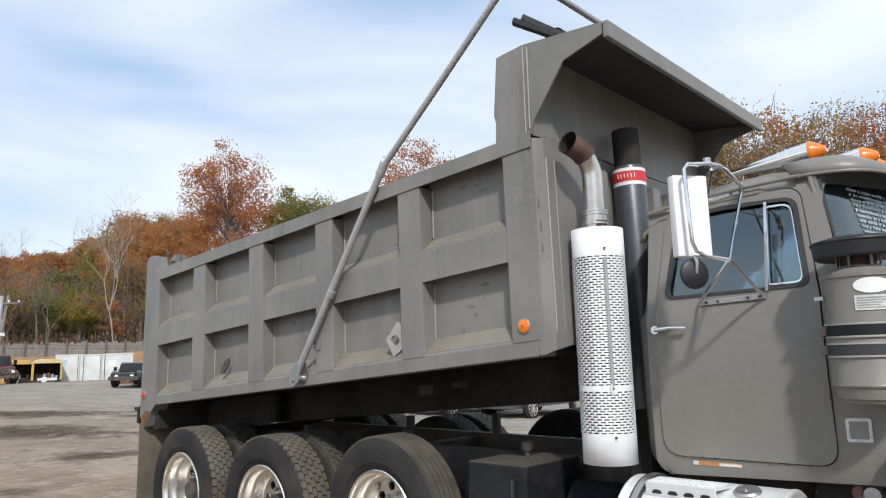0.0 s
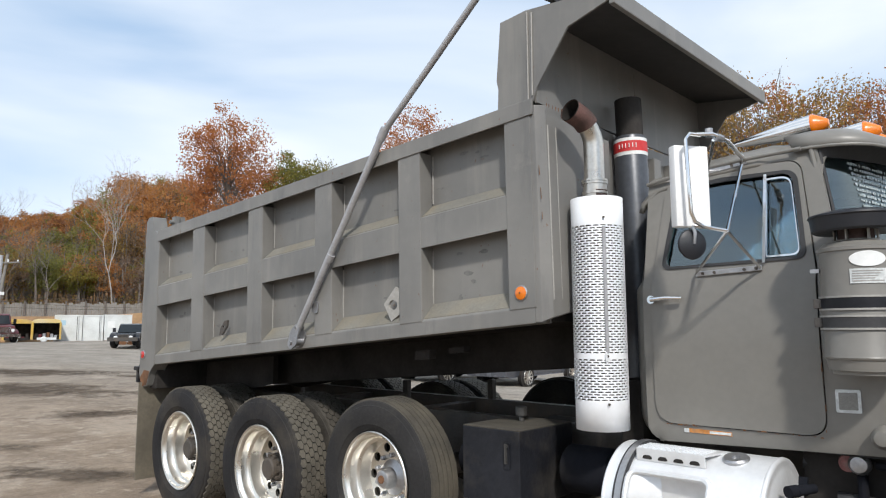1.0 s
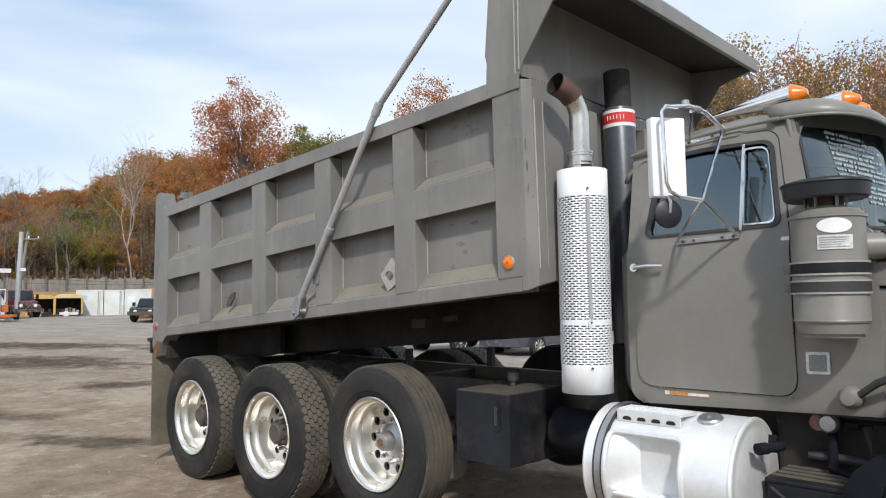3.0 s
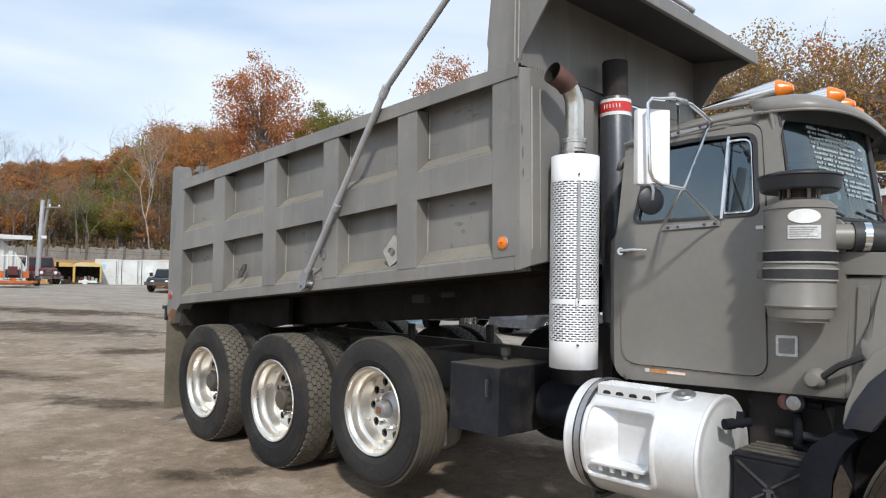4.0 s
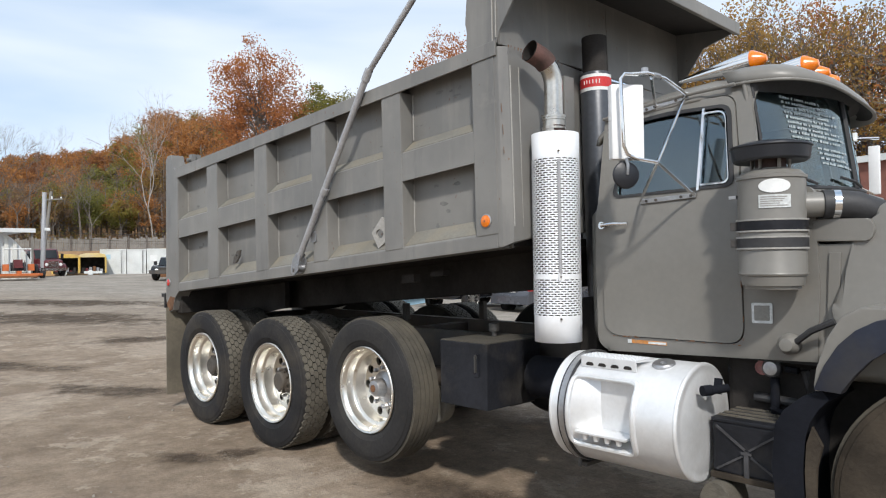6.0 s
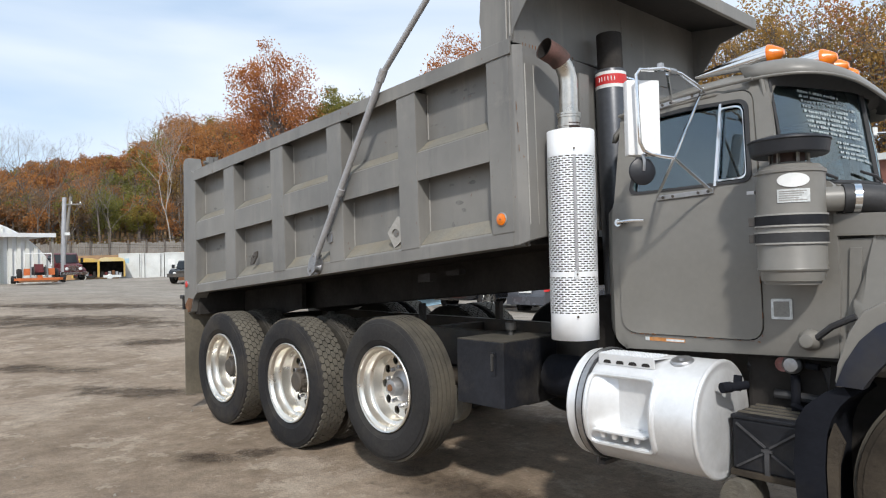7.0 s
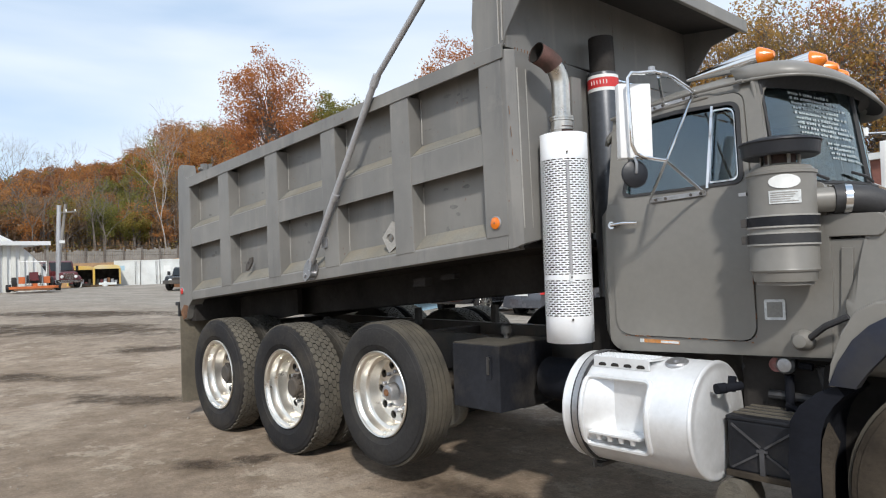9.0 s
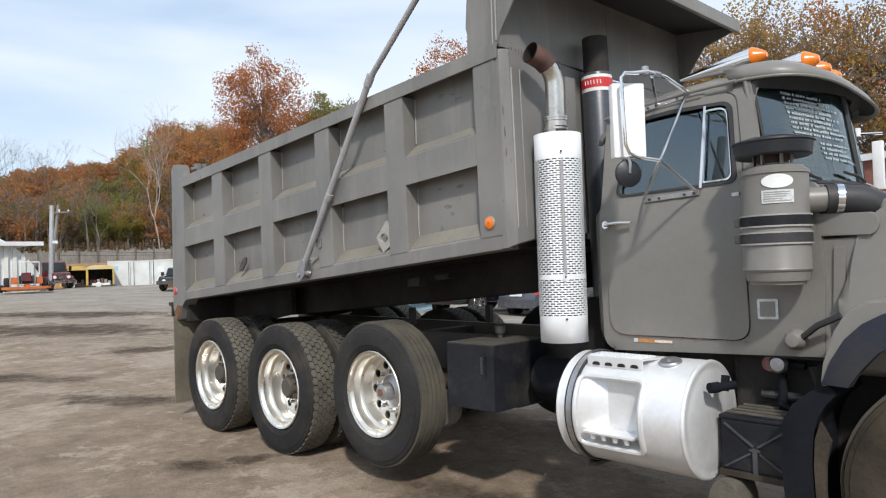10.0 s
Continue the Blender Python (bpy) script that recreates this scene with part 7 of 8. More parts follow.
def parked_truck(name, label, category, at, yaw, body, tall, w, bright):
    """A parked truck seen from its front: hood, grille, cab with screen, fenders, bed and wheels; its nose points to +x."""
    global PLACE
    t, PLACE = placed(name, label, category, at, yaw)
    h = w / 2
    lo, belt = 0.34 * tall, 0.60 * tall
    bm = B()
    prism(bm, rounded([(1.15, lo * 0.8), (2.45, lo * 0.8), (2.5, belt * 0.86), (2.38, belt * 0.97), (1.2, belt * 1.06)], 0.08, 3), xz, -h * 0.66, h * 0.66)
    part("hood", soften(bm, 0.03), body, t, smooth=True)
    bm = B()
    prism(bm, rounded([(-0.45, lo * 0.75), (1.25, lo * 0.75), (1.25, belt * 1.05), (0.92, tall * 0.95), (0.7, tall), (-0.3, tall), (-0.45, tall * 0.94)], 0.07, 3), xz, -h * 0.92, h * 0.92)
    part("cab", soften(bm, 0.03), body, t, smooth=True)
    bm = B()
    prism(bm, [(1.262, belt * 1.07), (0.945, tall * 0.945), (0.935, tall * 0.94), (1.25, belt * 1.07)], xz, -h * 0.80, h * 0.80)
    part("windscreen", bm, M_CARGLASS, t)
    for s in (-1, 1):
        bm = B()
        prism(bm, [(0.1, belt * 1.08), (1.08, belt * 1.08), (0.82, tall * 0.92), (0.1, tall * 0.92)], xz, s * h * 0.922, s * h * 0.93)
        part("side_glass", bm, M_CARGLASS, t)
        bm = B()
        arc = [(1.85 + 0.52 * math.cos(radians(a)), 0.42 + 0.50 * math.sin(radians(a))) for a in range(0, 181, 20)]
        arc_in = [(1.85 + 0.46 * math.cos(radians(a)), 0.42 + 0.44 * math.sin(radians(a))) for a in range(180, -1, -20)]
        y0, y1 = sorted((s * h * 0.64, s * h))
        prism(bm, arc + arc_in, xz, y0, y1)
        part("fender", soften(bm, 0.012), body, t, smooth=True)
        bm = B()
        lathe(bm, [(0.0, 0.0), (0.10, 0.01), (0.115, 0.04), (0.10, 0.05), (0.0, 0.06)], 18, pose(2.47, s * h * 0.50, belt * 0.70, 0, 90, 0))
        part("headlamp", bm, M_STICKER, t, smooth=True)
        bm = B()
        bar(bm, (1.0, s * h * 0.95, belt * 1.15), (1.05, s * (h + 0.20), belt * 1.18), 0.03, 0.03)
        box(bm, 1.0, 1.06, s * (h + 0.2) - 0.09, s * (h + 0.2) + 0.09, belt * 1.08, belt * 1.36)
        part("door_mirror", bm, M_PLASTIC, t)
        for x in (1.85, -1.7):
            bm = B()
            lathe(bm, [(0.22, -0.12), (0.38, -0.13), (0.42, -0.08), (0.42, 0.08), (0.38, 0.13), (0.22, 0.12)], 26, pose(x, s * (h - 0.14), 0.42, 90, 0, 0), closed=True)
            tw = part("wheel", bm, M_TYRE, t, smooth=True)
            bm = B()
            lathe(bm, [(0.0, -0.07), (0.12, -0.08), (0.22, -0.11), (0.22, 0.11), (0.12, 0.08), (0.0, 0.07)], 20, pose(x, s * (h - 0.14), 0.42, 90, 0, 0))
            part("rim", bm, M_STEEL, tw, smooth=True)
    quad_wall("grille_frame", bright, t, 2.47, 2.52, -h * 0.36, h * 0.36, lo, belt * 0.90, 0.012)
    for k in range(5):
        z = lo + 0.03 + (belt * 0.90 - lo - 0.06) * k / 4.5
        quad_wall("grille_slot", M_UNDER, t, 2.515, 2.525, -h * 0.31, h * 0.31, z, z + 0.03)
    quad_wall("bumper", bright, t, 2.5, 2.64, -h * 0.98, h * 0.98, 0.40, 0.62, 0.03)
    quad_wall("load_bed", body, t, -2.6, -0.5, -h * 0.95, h * 0.95, lo * 0.9, belt, 0.04)
    quad_wall("chassis", M_BLACK, t, -2.6, 1.6, -h * 0.4, h * 0.4, 0.40, lo)
    PLACE = Matrix()


parked_truck("red_truck", "dark red old truck with chrome grille facing the yard", "truck", (-52.6, 10.75, ground_z(-52.6, 10.75)), 6, M_DARKRED, 2.0, 1.85, M_CHROME)
parked_truck("dark_pickup", "dark pickup truck parked nose-out near the containers", "pickup", (-39.2, 15.3, ground_z(-39.2, 15.3)), -42, M_CARBLACK, 1.42, 1.7, M_BLACK)
# heap of rusty scrap behind the pickup
heap = thing("scrap_heap", "rusty brown heap of scrap behind the pickup", "heap")
hr = random.Random(8)
for k in range(26):
    x, y = -41.6 + hr.gauss(0, 0.7), 17.9 + hr.gauss(0, 0.9)
    z = ground_z(x, y)
    top = 1.75 * math.exp(-((x + 41.6) ** 2 + (y - 17.9) ** 2) / 1.8)
    bm = B()
    box(bm, -0.3, 0.3, -0.2, 0.2, -0.14, 0.14, 0.02)
    bm.transform(Matrix.Translation((x, y, z + max(0.12, top * hr.uniform(0.3, 1.0)))) @ Euler((hr.uniform(0, 3), hr.uniform(0, 3), hr.uniform(0, 3))).to_matrix().to_4x4())
    part("scrap_piece", bm, hr.choice((M_RUST, M_RUST, M_DARKRED, M_UNDER)), heap)


def car(name, label, at, yaw, paint, suv=False):
    """A parked car with rounded body, glasshouse, lamps and wheels; its front points to +x before turning."""
    global PLACE
    t, PLACE = placed(name, label, "car", at, yaw)
    L, h = 4.6, (1.68 if suv else 1.46)
    bm = B()
    prof = rounded([(-2.25, 0.32), (-2.32, 0.62), (-2.22, 0.98), (-1.65, 1.02), (0.85, 0.98), (1.9, 0.86), (2.25, 0.66), (2.28, 0.34)], 0.12, 4)
    if suv:
        prof = rounded([(-2.2, 0.38), (-2.26, 0.8), (-2.2, 1.08), (0.9, 1.08), (2.0, 0.98), (2.26, 0.78), (2.28, 0.4)], 0.12, 4)
    prism(bm, prof, xz, -0.90, 0.90)
    for v in bm.verts:
        f = abs(v.co.x) / 2.3
        v.co.y *= 1 - 0.14 * f ** 4
    body = part("body", soften(bm, 0.05), paint, t, smooth=True, sharp=50)
    bm = B()
    top = [(-1.75, 1.0), (-1.15, h - 0.05), (-0.5, h), (0.3, h - 0.03), (1.15, 0.98)] if not suv else [(-2.1, 1.06), (-1.85, h - 0.06), (-0.6, h), (0.3, h - 0.04), (1.15, 1.06)]
    prism(bm, rounded(top, [0, 0.2, 0.3, 0.2, 0], 4), lambda u, v, d: Vector((u, d * (1 - 0.22 * max(0, (v - 1.0) / 0.5)), v)), -0.82, 0.82)
    part("roof", soften(bm, 0.03), paint, t, smooth=True, sharp=50)
    for s in (-1, 1):
        bm = B()
        glass = [(u * 0.86 - 0.02, 1.03 + (v - 1.0) * 0.82) for u, v in top]
        prism(bm, glass, lambda u, v, d: Vector((u, s * (d * (1 - 0.22 * max(0, (v - 1.0) / 0.5))), v)), 0.822, 0.835)
        part("side_glass", bm, M_CARGLASS, t)
        quad_wall("door_pillar", paint, t, -0.28, -0.22, s * 0.80 - 0.03, s * 0.80 + 0.03, 1.0, h - 0.1)
        bm = B()
        prism(bm, rounded([(-2.29, 0.78), (-2.20, 0.98), (-1.82, 0.95), (-1.9, 0.84)], 0.03, 3), lambda u, v, d: Vector((u, s * (d - 0.12 * max(0, -u - 1.7)), v)), 0.80, 0.915)
        part("tail_lamp", bm, M_RED, t)
        bm = B()
        prism(bm, rounded([(2.26, 0.66), (2.1, 0.80), (1.7, 0.84), (1.9, 0.70)], 0.03, 3), lambda u, v, d: Vector((u, s * (d - 0.12 * max(0, u - 1.7)), v)), 0.80, 0.91)
        part("headlamp", bm, M_STICKER, t)
        for x in (-1.35, 1.35):
            bm = B()
            r = 0.37 if suv else 0.325
            lathe(bm, [(0.21, -0.10), (r - 0.03, -0.11), (r, -0.07), (r, 0.07), (r - 0.03, 0.11), (0.21, 0.10)], 28, pose(x, s * 0.83, r, 90, 0, 0), closed=True)
            wh = part("wheel", bm, M_TYRE, t, smooth=True)
            bm = B()
            lathe(bm, [(0.0, -0.085), (0.06, -0.09), (0.06, 0.09), (0.0, 0.085)], 14, pose(x, s * 0.83, r, 90, 0, 0))
            for k in range(10):
                a = k * math.pi / 5
                bar(bm, (x + 0.05 * math.cos(a), s * 0.915, r + 0.05 * math.sin(a)), (x + (r - 0.09) * math.cos(a), s * 0.93, r + (r - 0.09) * math.sin(a)), 0.03, 0.045)
            lathe(bm, [(r - 0.10, 0.0), (r - 0.085, 0.015), (r - 0.07, 0.0)], 26, Matrix.Translation((x, s * 0.925, r)) @ Matrix.Rotation(radians(-90 * s), 4, "X"))
            part("rim", bm, M_ALU, wh, "bright spoked rim")
            bm = B()
            lathe(bm, [(0.0, 0.0), (r + 0.05, 0.0), (r + 0.05, 0.02), (0.0, 0.02)], 24, Matrix.Translation((x, s * 0.885, r + 0.01)) @ Matrix.Rotation(radians(-90 * s), 4, "X"))
            part("wheel_arch", bm, M_UNDER, t)
    quad_wall("bumper", paint, t, -2.36, -2.2, -0.78, 0.78, 0.36, 0.60, 0.05)
    quad_wall("number_plate", M_STICKER, t, -2.345, -2.325, -0.26, 0.26, 0.74, 0.86)
    for s in (-1, 1):
        quad_wall("door_mirror", paint, t, 0.72, 0.90, s * 0.88 - 0.08, s * 0.88 + 0.08, 1.0, 1.12, 0.03)
        for x in (-0.45, 0.42):
            quad_wall("door_handle", M_CHROME, t, x - 0.1, x + 0.1, s * 0.905 - 0.012, s * 0.905 + 0.012, 0.86, 0.89, 0.005)
    PLACE = Matrix()


car("grey_sedan", "dark grey sedan parked at the yard's edge", (-10.88, 16.6, ground_z(-10.88, 16.6)), 91, M_CARGREY)
car("black_suv", "black car with bright alloy wheels, parked", (-13.05, 15.1, ground_z(-13.05, 15.1)), -87, M_CARBLACK, True)
# small orange barrier and a pale steel beam lying beyond the truck
crate = thing("orange_barrier", "low orange plastic barrier standing on the yard", "barrier")
PLACE = pose(-13.7, 11.4, ground_z(-13.7, 11.4), 0, 0, 115)
quad_wall("barrier_body", M_MOWER, crate, -0.35, 0.35, -0.14, 0.14, 0.0, 0.30, 0.04)
quad_wall("barrier_top", M_ORANGE, crate, -0.36, 0.36, -0.15, 0.15, 0.27, 0.36, 0.02)
PLACE = pose(-14.9, 13.7, ground_z(-14.9, 13.7), 0, 0, 115)
beam = thing("steel_beam", "pale blue-grey steel beam lying on the yard", "beam")
quad_wall("web", M_BLUESIGN, beam, -1.3, 1.3, -0.012, 0.012, 0.012, 0.27)
for z in (0.0, 0.27):
    quad_wall("flange", M_BLUESIGN, beam, -1.3, 1.3, -0.09, 0.09, z, z + 0.014)
PLACE = Matrix()
brick = thing("brick_building", "low red brick building beyond the cab", "building")
PLACE = pose(-9.7, 46.0, -2.6, 0, 0, -14)
quad_wall("brick_wall", M_BRICK, brick, 0, 26, 0, 12, 0, 9.7)
quad_wall("roof_edge", M_CONT, brick, -0.3, 26.3, -0.3, 12.3, 9.7, 10.1)
for k in range(6):
    quad_wall("window", M_CARGLASS, brick, 2 + k * 4, 3.6 + k * 4, -0.06, 0.0, 4.6, 6.6)
    quad_wall("window_sill", M_CONT, brick, 1.9 + k * 4, 3.7 + k * 4, -0.12, 0.0, 4.45, 4.6)
PLACE = Matrix()

# poles and wires
pole = thing("steel_pole", "plain grey steel yard pole", "pole")
bm = B()
tube(bm, [(-50.3, 10.35, 0.6), (-50.25, 10.5, 6.6)], 0.17, 14, 0.14)
shaft = part("shaft", bm, M_ARM, pole, smooth=True)
quad_wall("lamp_box", M_STICKER, pole, -50.2, -49.95, 10.45, 10.75, 3.9, 4.1)
upole = thing("utility_pole", "leaning wooden utility pole with crossarm", "pole")
bm = B()
tube(bm, [(-65.2, 13.9, 0.6), (-65.2, 14.75, 8.1)], 0.16, 12, 0.12)
part("shaft", bm, M_WOOD, upole, smooth=True)
bm = B()
bar(bm, (-65.1, 14.0, 7.3), (-64.9, 15.6, 7.45), 0.12, 0.12)
part("crossarm", bm, M_WOOD, upole)
for y in (14.1, 14.75, 15.5):
    bm = B()
    tube(bm, [(-65.0, y, 7.4), (-65.0, y, 7.65)], 0.06, 8)
    part("insulator", bm, M_STICKER, upole)
for k, (z0, z1, sag) in enumerate(((4.4, 5.2, 0.5), (4.0, 4.4, 0.7), (3.5, 3.9, 0.4))):
    wire = thing("overhead_wire", "thin black overhead wire", "wire", group="wires of the utility pole")
    bm = B()
    a, b = Vector((-65.1, 14.4, z0)), Vector((-70.0, 46.0, z1 + 0.5))
    pts = [a.lerp(b, i / 16) - Vector((0, 0, sag * 4 * (i / 16) * (1 - i / 16))) for i in range(17)]
    tube(bm, pts, 0.018, 5)
    part("cable", bm, M_BLACK, wire)

# ---- wooded hill ----
EYE0 = Vector((3.5, -3.0, 1.6))


def at_bearing(b, r):
    a = radians(b)
    return EYE0.x - r * math.cos(a), EYE0.y + r * math.sin(a)


RIDGE = [(-20, 3.0), (0, 7.0), (8, 12.6), (11, 15.0), (13.5, 16.8), (16, 17.4), (18, 19.2), (20, 22.2), (24, 25.0), (30, 22.0), (45, 18.0), (60, 12.0), (72, 9.0), (90, 8.0), (120, 12.0)]


def ridge(b):
    for (a, p), (c, q) in zip(RIDGE, RIDGE[1:]):
        if b <= c:
            return p + (q - p) * (b - a) / (c - a)
    return RIDGE[-1][1]


def hill_z(b, r):
    f = min(1, max(0, (r - 96) / 75))
    base = 0.4 + 2.9 * min(1, max(0, (r - 86) / 5))
    if b > 40:
        base -= 3.0
    return base + (ridge(b) - base) * (f * f * (3 - 2 * f)) + 1.2 * noise.noise(Vector((b * 0.4, r * 0.06, 0)))


bm = B()
bs = [-20 + 4 * i for i in range(36)]
rs = [86, 91, 96, 102, 110, 120, 132, 145, 160, 172, 200, 260]
hg = [[bm.verts.new((*at_bearing(b, r), hill_z(b, min(r, 172)) - (0.15 * max(0, r - 172)) - (0.8 if r == 86 else 0))) for r in rs] for b in bs]
for i in range(len(bs) - 1):
    for j in range(len(rs) - 1):
        bm.faces.new((hg[i][j], hg[i + 1][j], hg[i + 1][j + 1], hg[i][j + 1]))
tagged(part("hillside", bm, M_FLOOR, smooth=True), "wooded autumn hillside covered in leaf litter", "hill", kind="structure")

L_RUST = leaf_material("rust_leaves", [(0.19, 0.105, 0.075), (0.30, 0.135, 0.06), (0.40, 0.185, 0.065), (0.46, 0.215, 0.07), (0.38, 0.20, 0.08)], 0.45)
L_BROWN = leaf_material("brown_leaves", [(0.15, 0.105, 0.085), (0.21, 0.145, 0.10), (0.28, 0.175, 0.095), (0.32, 0.195, 0.085)], 0.45)
L_GREEN = leaf_material("olive_leaves", [(0.12, 0.125, 0.045), (0.18, 0.185, 0.05), (0.25, 0.22, 0.055), (0.33, 0.225, 0.06)], 0.45)
L_YELLOW = leaf_material("yellow_leaves", [(0.29, 0.18, 0.045), (0.24, 0.155, 0.05), (0.34, 0.21, 0.05)])
L_RED = leaf_material("red_maple_leaves", [(0.36, 0.145, 0.055), (0.46, 0.185, 0.06), (0.40, 0.165, 0.07), (0.47, 0.20, 0.075), (0.31, 0.145, 0.08)], 0.4)
L_GOLD = leaf_material("gold_leaves", [(0.40, 0.24, 0.07), (0.46, 0.27, 0.08), (0.34, 0.21, 0.065), (0.30, 0.21, 0.075), (0.42, 0.21, 0.07)], 0.4)


class Cloud:
    """Collects leaves or twigs and makes one mesh of them."""

    def __init__(self):
        self.v, self.f = [], []

    def leaf(self, c, s, rnd):
        n = Vector((rnd.gauss(0, 1), rnd.gauss(0, 1), rnd.gauss(0.3, 1))).normalized()
        a = n.orthogonal().normalized()
        a.rotate(Matrix.Rotation(rnd.uniform(0, 6.28), 3, n))
        b = n.cross(a)
        i = len(self.v)
        w = s * rnd.uniform(0.35, 0.55)
        self.v += [c - a * s * 0.5, c + b * w, c + a * s * 0.5, c - b * w]
        self.f.append((i, i + 1, i + 2, i + 3))

    def twig(self, p, q, r0, r1):
        d = (q - p)
        if d.length < 1e-4:
            return
        d.normalize()
        a = d.orthogonal().normalized()
        b = d.cross(a)
        i = len(self.v)
        for c, r in ((p, r0), (q, r1)):
            for k in range(3):
                t = k * 2.0944
                self.v.append(c + (a * math.cos(t) + b * math.sin(t)) * r)
        for k in range(3):
            m = (k + 1) % 3
            self.f.append((i + k, i + m, i + 3 + m, i + 3 + k))

    def make(self, name, mat, parent=None, label=""):
        me = bpy.data.meshes.new(name)
        me.from_pydata([tuple(v) for v in self.v], [], self.f)
        me.materials.append(mat)
        ob = new(name, me)
        if parent is not None:
            ob.parent = parent
        if label:
            tagged(ob, label)
        return ob


rnd = random.Random(5)
clouds = {k: Cloud() for k in ("rust", "brown", "green", "yellow", "bark")}


def hill_tree(base, h, kind, fine):
    crown = clouds[kind]
    top = base + Vector((rnd.uniform(-0.6, 0.6), rnd.uniform(-0.6, 0.6), h))
    clouds["bark"].twig(base, base.lerp(top, 0.9), 0.18, 0.05)
    for k in range(6):
        p = base.lerp(top, rnd.uniform(0.3, 0.8))
        q = p + Vector((rnd.uniform(-1, 1), rnd.uniform(-1, 1), rnd.uniform(0.4, 1.3))) * h * 0.18
        clouds["bark"].twig(p, q, 0.07, 0.02)
    n = 9 if kind == "brown" else 13
    for c in range(n):
        u = Vector((rnd.gauss(0, 1), rnd.gauss(0, 1), rnd.gauss(0.25, 1))).normalized() * rnd.random() ** 0.4
        cc = base + Vector((u.x * 0.27 * h, u.y * 0.27 * h, h * (0.66 + 0.31 * u.z)))
        rad = h * rnd.uniform(0.07, 0.13)
        for k in range(int((44 if kind != "brown" else 30) * fine)):
            w = Vector((rnd.gauss(0, 1), rnd.gauss(0, 1), rnd.gauss(0, 0.8))).normalized() * rnd.random() ** 0.5
            crown.leaf(cc + w * rad, rnd.uniform(0.16, 0.36) / fine, rnd)


spots = []
for k in range(1300):
    b = rnd.uniform(6, 27) if k < 1090 else (rnd.uniform(60, 84) if k < 1190 else rnd.uniform(27, 60))
    r = 98 + 78 * rnd.random() ** 1.1
    spots.append((b, r))
for b, r in spots:
    x, y = at_bearing(b, r)
    z = hill_z(b, r)
    t = noise.noise(Vector((b * 0.35, r * 0.03, 9.0)))
    u = rnd.random()
    if 16.3 < b < 20.6 and r < 140 and u < 0.62:
        kind = "green"
    elif r < 112 and u < 0.55:
        kind = "brown"
    elif r < 118 and u < 0.68:
        kind = "yellow" if rnd.random() < 0.25 else "brown"
    else:
        kind = "rust" if u + t * 0.5 < 0.80 else ("brown" if u < 0.9 else "green")
    hill_tree(Vector((x, y, z)), (rnd.uniform(5.5, 9.0) if b < 21 else rnd.uniform(8, 13) * (0.62 if r < 110 else 1.0)), kind, 1.5 if r < 118 else 0.95)
# low scrub along the foot of the bank
for k in range(240):
    b, r = rnd.uniform(5, 26), rnd.uniform(95, 103)
    x, y = at_bearing(b, r)
    c = Vector((x, y, hill_z(b, r) + 0.6))
    cl = clouds[rnd.choice(("brown", "yellow", "brown", "green", "brown"))]
    for i in range(56):
        cl.leaf(c + Vector((rnd.gauss(0, 0.7), rnd.gauss(0, 0.7), abs(rnd.gauss(0.4, 0.8)))), rnd.uniform(0.10, 0.22), rnd)
for key, mat, label in (("rust", L_RUST, "rust-orange autumn woods on the hill"), ("brown", L_BROWN, "brown half-bare woods on the hill"), ("green", L_GREEN, "olive green trees on the hill"),
                        ("yellow", L_YELLOW, "yellow vines and scrub at the hill's foot"), ("bark", M_BARK, "grey trunks and twigs of the hill's woods")):
    tagged(clouds[key].make("far_woods", mat), label, "woods", kind="stuff")


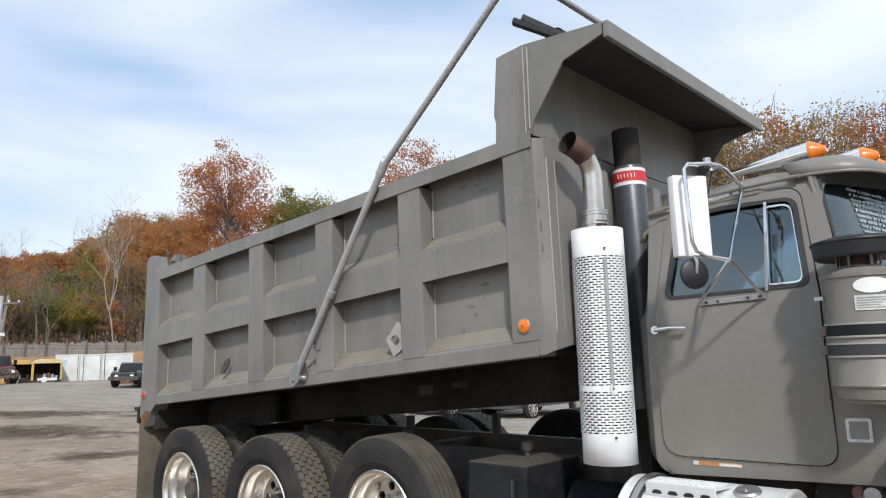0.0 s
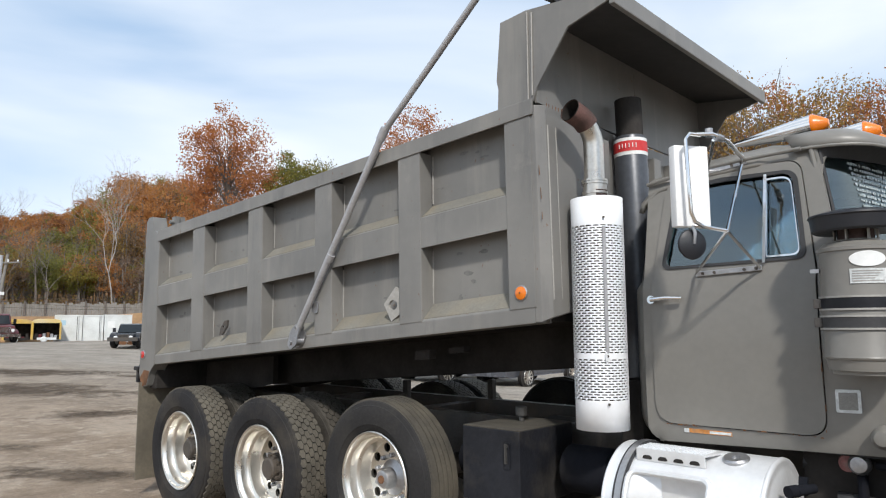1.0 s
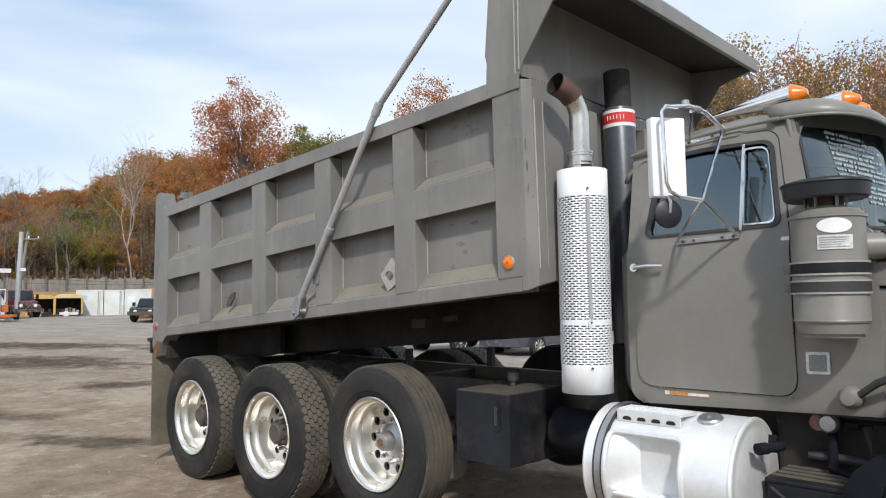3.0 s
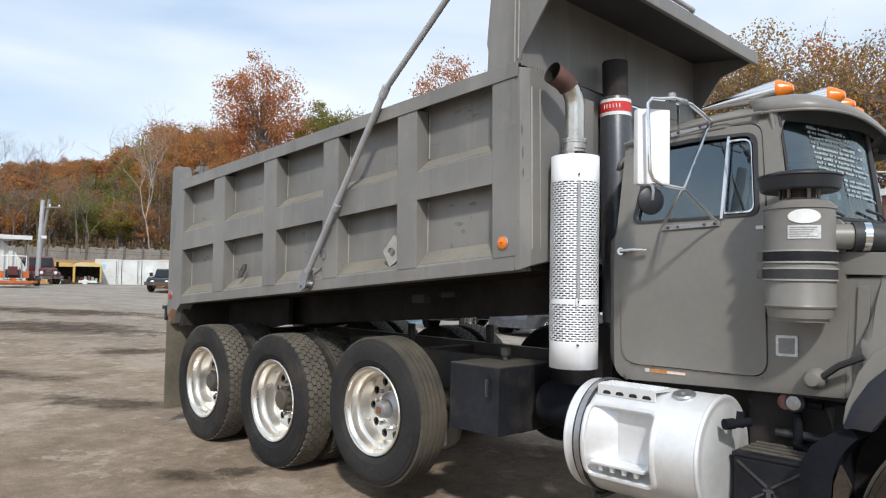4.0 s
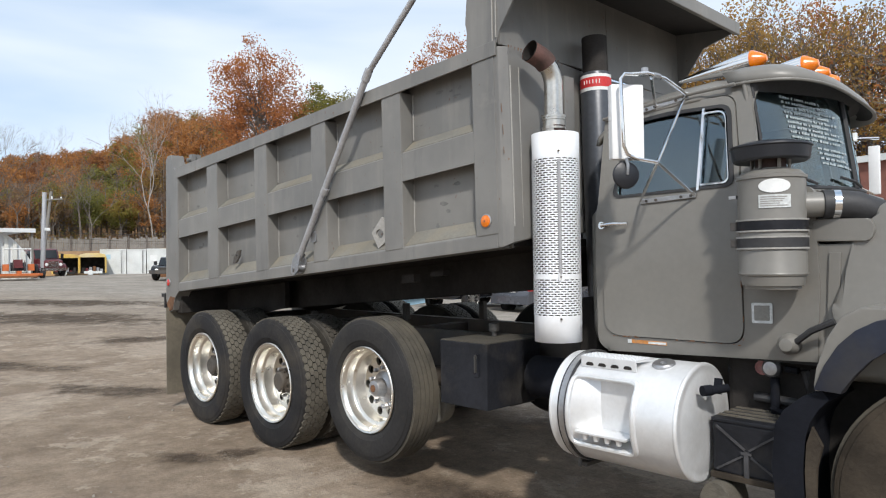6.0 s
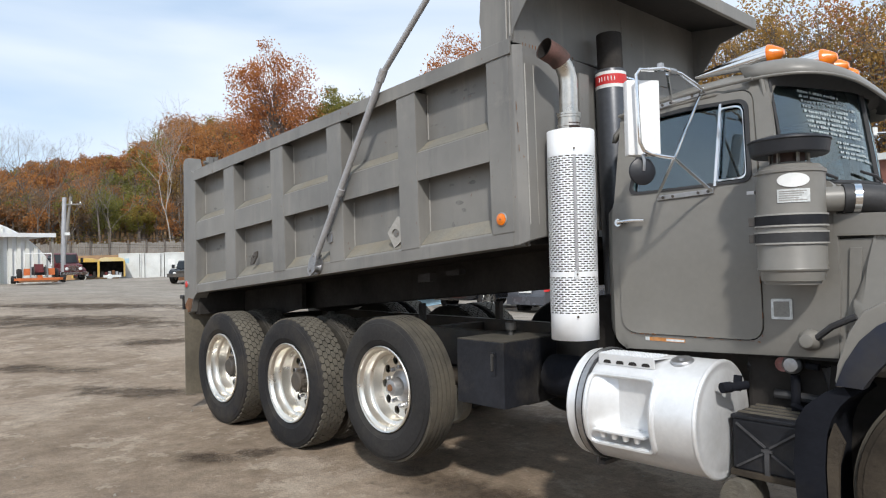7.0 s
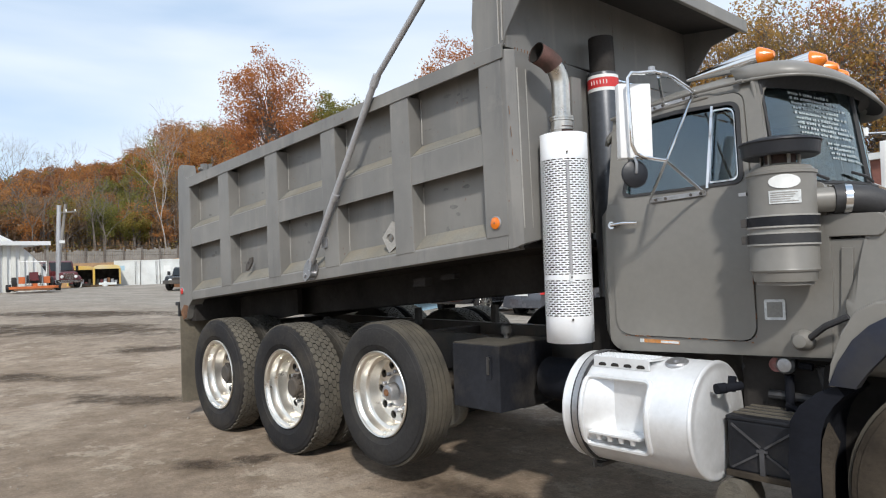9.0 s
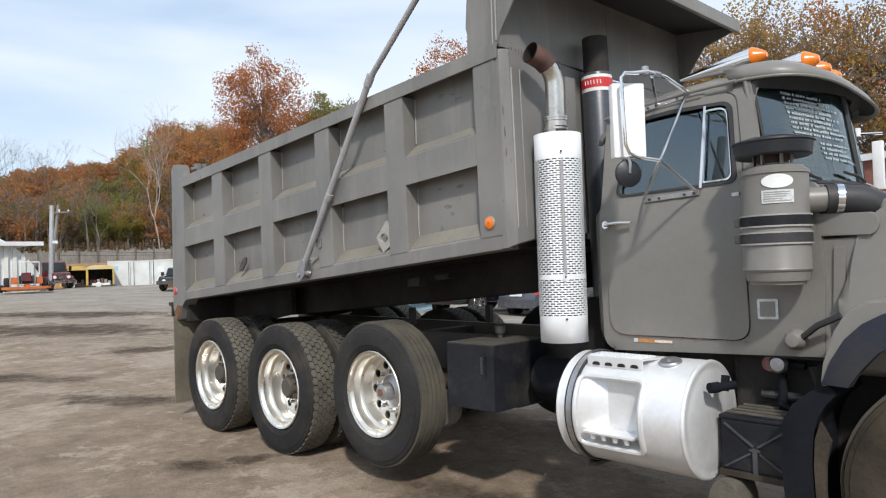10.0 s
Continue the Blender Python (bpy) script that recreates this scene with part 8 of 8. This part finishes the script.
def tree(name, label, base, h, spread, leaf_mat, bark, leaves, seed, crown_from=0.25, leaf_size=0.34, clump=0.55, lean=0.0, girth=0.012, fill=0):
    """A tree grown in forks: tapered trunk and limbs, small leaves round the outer twigs."""
    r = random.Random(seed)
    t = thing(name, label, "tree", base)
    wood, green = Cloud(), Cloud()
    tips = []

    def grow(p, d, length, rad, depth):
        q = p
        steps = 3
        for s in range(steps):
            d = (d + Vector((r.gauss(0, 0.13), r.gauss(0, 0.13), r.gauss(0.03, 0.08)))).normalized()
            n = q + d * length / steps
            wood.twig(q, n, rad * (1 - 0.3 * s / steps), rad * (1 - 0.3 * (s + 1) / steps))
            q = n
            if depth <= 2:
                tips.append(q)
        if depth == 0:
            return
        for k in range(3 if depth > 3 else 2 + (r.random() < 0.6)):
            side = Vector((r.gauss(0, 1), r.gauss(0, 1), r.gauss(0.15, 0.5)))
            nd = (d * 0.75 + side.normalized() * spread).normalized()
            grow(q, nd, length * r.uniform(0.62, 0.85), rad * 0.62, depth - 1)

    grow(Vector(base), Vector((lean, lean * 0.3, 1)).normalized(), h * crown_from, h * girth, 6)
    mid = Vector(base) + Vector((0, 0, h * 0.60))
    for k in range(fill):
        u = Vector((r.gauss(0, 1), r.gauss(0, 1), r.gauss(0, 1))).normalized() * r.random() ** 0.42
        c = mid + Vector((u.x * h * 0.225, u.y * h * 0.225, u.z * h * 0.35))
        root = Vector(base) + Vector((0, 0, max(h * 0.2, (c.z - base[2]) * 0.72)))
        wood.twig(root, root.lerp(c, 0.5) + Vector((0, 0, 0.3)), h * 0.0022, h * 0.0014)
        wood.twig(root.lerp(c, 0.5) + Vector((0, 0, 0.3)), c, h * 0.0014, h * 0.0006)
        s = h * r.uniform(0.022, 0.046)
        for q in range(100):
            w = Vector((r.gauss(0, 1), r.gauss(0, 1), r.gauss(0, 0.8))).normalized() * r.random() ** 0.45 * 1.6
            green.leaf(c + w * s, r.uniform(0.6, 1.2) * leaf_size, r)
    made = wood.make("trunk", bark, t)
    made.matrix_parent_inverse = t.matrix_world.inverted()
    if leaves:
        for k in range(leaves):
            c = r.choice(tips) + Vector((r.gauss(0, clump), r.gauss(0, clump), r.gauss(0, clump * 0.8)))
            green.leaf(c, r.uniform(0.6, 1.2) * leaf_size, r)
        made = green.make("crown", leaf_mat, t)
        made.matrix_parent_inverse = t.matrix_world.inverted()
    return t


def on_hill(b, r, dz=0.0):
    x, y = at_bearing(b, r)
    return (x, y, dz)


tree("maple_tree", "tall maple with red-orange autumn leaves", on_hill(29.3, 92, 5.8), 26, 0.42, L_RED, M_BARK, 3000, 11, 0.22, 0.25, 0.4, girth=0.007, fill=180)
tree("maple_tree", "maple with dense russet leaves above the bed", on_hill(45.0, 92, 7.3), 26, 0.42, L_RED, M_BARK, 3000, 23, 0.22, 0.25, 0.4, girth=0.007, fill=210)
tree("elm_tree", "small olive green tree beside the maple", on_hill(34.0, 96, 11.0), 16, 0.5, L_GREEN, M_BARK, 9000, 31, 0.26, 0.25, 0.5, fill=90)
tree("bare_tree", "leafless grey tree with fine twigs", on_hill(36.2, 98, 12.0), 14, 0.45, L_RED, M_BARK, 0, 37, 0.28)
for b, r, h, z, s, lean in ((21.3, 93, 21, 2.5, 41, -0.10), (12.2, 95, 18, 2.5, 43, 0.05), (17.0, 93, 13, 2.5, 47, 0.0), (9.7, 97, 18, 2.5, 53, -0.08), (13.6, 96, 13, 2.5, 59, 0.1)):
    tree("sycamore_tree", "bare pale-barked sycamore on the bank", on_hill(b, r, z), h, 0.48, L_RED, M_PALEBARK if s == 41 else M_BARK, 0, s, 0.28, lean=lean, girth=0.005)
for b, r, h, z, s, mat, n, label in ((64.5, 62, 23.5, -1.5, 61, L_GOLD, 4200, "tall golden-brown oak behind the cab"), (68.5, 60, 25, -1.5, 67, L_GOLD, 4200, "tall oak with thinning orange leaves"),
                                     (72.5, 63, 25, -1.5, 71, L_RED, 3000, "tall tree with thinning rust leaves"), (76.0, 60, 23.5, -1.5, 73, L_GOLD, 4000, "tall tree with golden leaves"),
                                     (80.0, 62, 23.5, -1.5, 79, L_RED, 3600, "tall tree with russet leaves"), (61.0, 66, 20.5, -1.5, 83, L_GOLD, 4000, "yellow-brown tree behind the cab guard"), (84.0, 60, 22.5, -1.5, 89, L_GOLD, 3000, "tall golden-leaved tree by the yard")):
    tree("oak_tree", label, on_hill(b, r, z), h, 0.55, mat, M_BARK, n // 2, s, 0.28, 0.21, 0.35, fill=150)

# ---- stains, stones and litter on the yard ----
def stain(cx, cy, rx, ry, yaw, seed, label="dark oily stain on the dirt"):
    r = random.Random(seed)
    bm = B()
    pts = []
    for k in range(36):
        a = 2 * math.pi * k / 36
        f = 1 + 0.32 * noise.noise(Vector((math.cos(a) * 1.7, math.sin(a) * 1.7, seed))) + r.uniform(-0.10, 0.10)
        u, v = rx * f * math.cos(a), ry * f * math.sin(a)
        c, s = math.cos(radians(yaw)), math.sin(radians(yaw))
        pts.append((cx + u * c - v * s, cy + u * s + v * c))
    core = bm.verts.layers.float.new("core")
    rings = []
    for f, val in ((1.5, 0.0), (0.9, 0.42), (0.4, 0.75)):
        ring = []
        for x, y in pts:
            x, y = cx + (x - cx) * f, cy + (y - cy) * f
            v = bm.verts.new((x, y, ground_z(x, y) + 0.006))
            v[core] = val
            ring.append(v)
        rings.append(ring)
    for p, q in zip(rings, rings[1:]):
        for k in range(36):
            bm.faces.new((p[k], p[(k + 1) % 36], q[(k + 1) % 36], q[k]))
    bm.faces.new(rings[-1])
    tagged(part("ground_stain", bm, M_WET), label, "stain", kind="structure")


for i, s in enumerate(((-4.95, 0.05, 0.85, 0.30, 35), (-1.46, -0.62, 0.30, 0.17, 30), (-1.30, -0.28, 0.22, 0.12, 75), (-15.6, 2.3, 3.2, 1.3, 33), (-20.8, 3.8, 3.4, 1.2, 38), (-10.4, 2.3, 0.9, 0.45, 60), (-8.2, -0.4, 1.0, 0.35, 30),
                       (-13.5, -0.9, 1.2, 0.5, 30), (0.9, 0.3, 0.9, 0.25, 10), (-16.5, 6.5, 1.6, 0.5, 40), (2.0, 0.1, 0.5, 0.2, 10))):
    stain(*s, seed=i + 3)
r = random.Random(77)
bm = B()
for k in range(420):
    d = r.random() ** 1.6 * 14
    a = r.uniform(1.6, 3.9)
    x, y = 2.5 + d * math.cos(a), -1.6 + d * math.sin(a) * 0.8
    s = r.uniform(0.004, 0.012) * (1.8 if r.random() < 0.06 else 1)
    z = ground_z(x, y)
    m = Matrix.Translation((x, y, z + s * 0.2)) @ Euler((r.uniform(0, 3), r.uniform(0, 3), r.uniform(0, 3))).to_matrix().to_4x4()
    vs = [bm.verts.new(m @ Vector(p)) for p in ((s, 0, 0), (-s, 0, 0), (0, s * 0.8, 0), (0, -s * 0.8, 0), (0, 0, s * 0.6), (0, 0, -s * 0.6))]
    for q in ((0, 2, 4), (2, 1, 4), (1, 3, 4), (3, 0, 4), (2, 0, 5), (1, 2, 5), (3, 1, 5), (0, 3, 5)):
        bm.faces.new([vs[i] for i in q])
tagged(part("gravel", bm, M_STONE), "small pale stones scattered on the dirt", "gravel", kind="stuff")
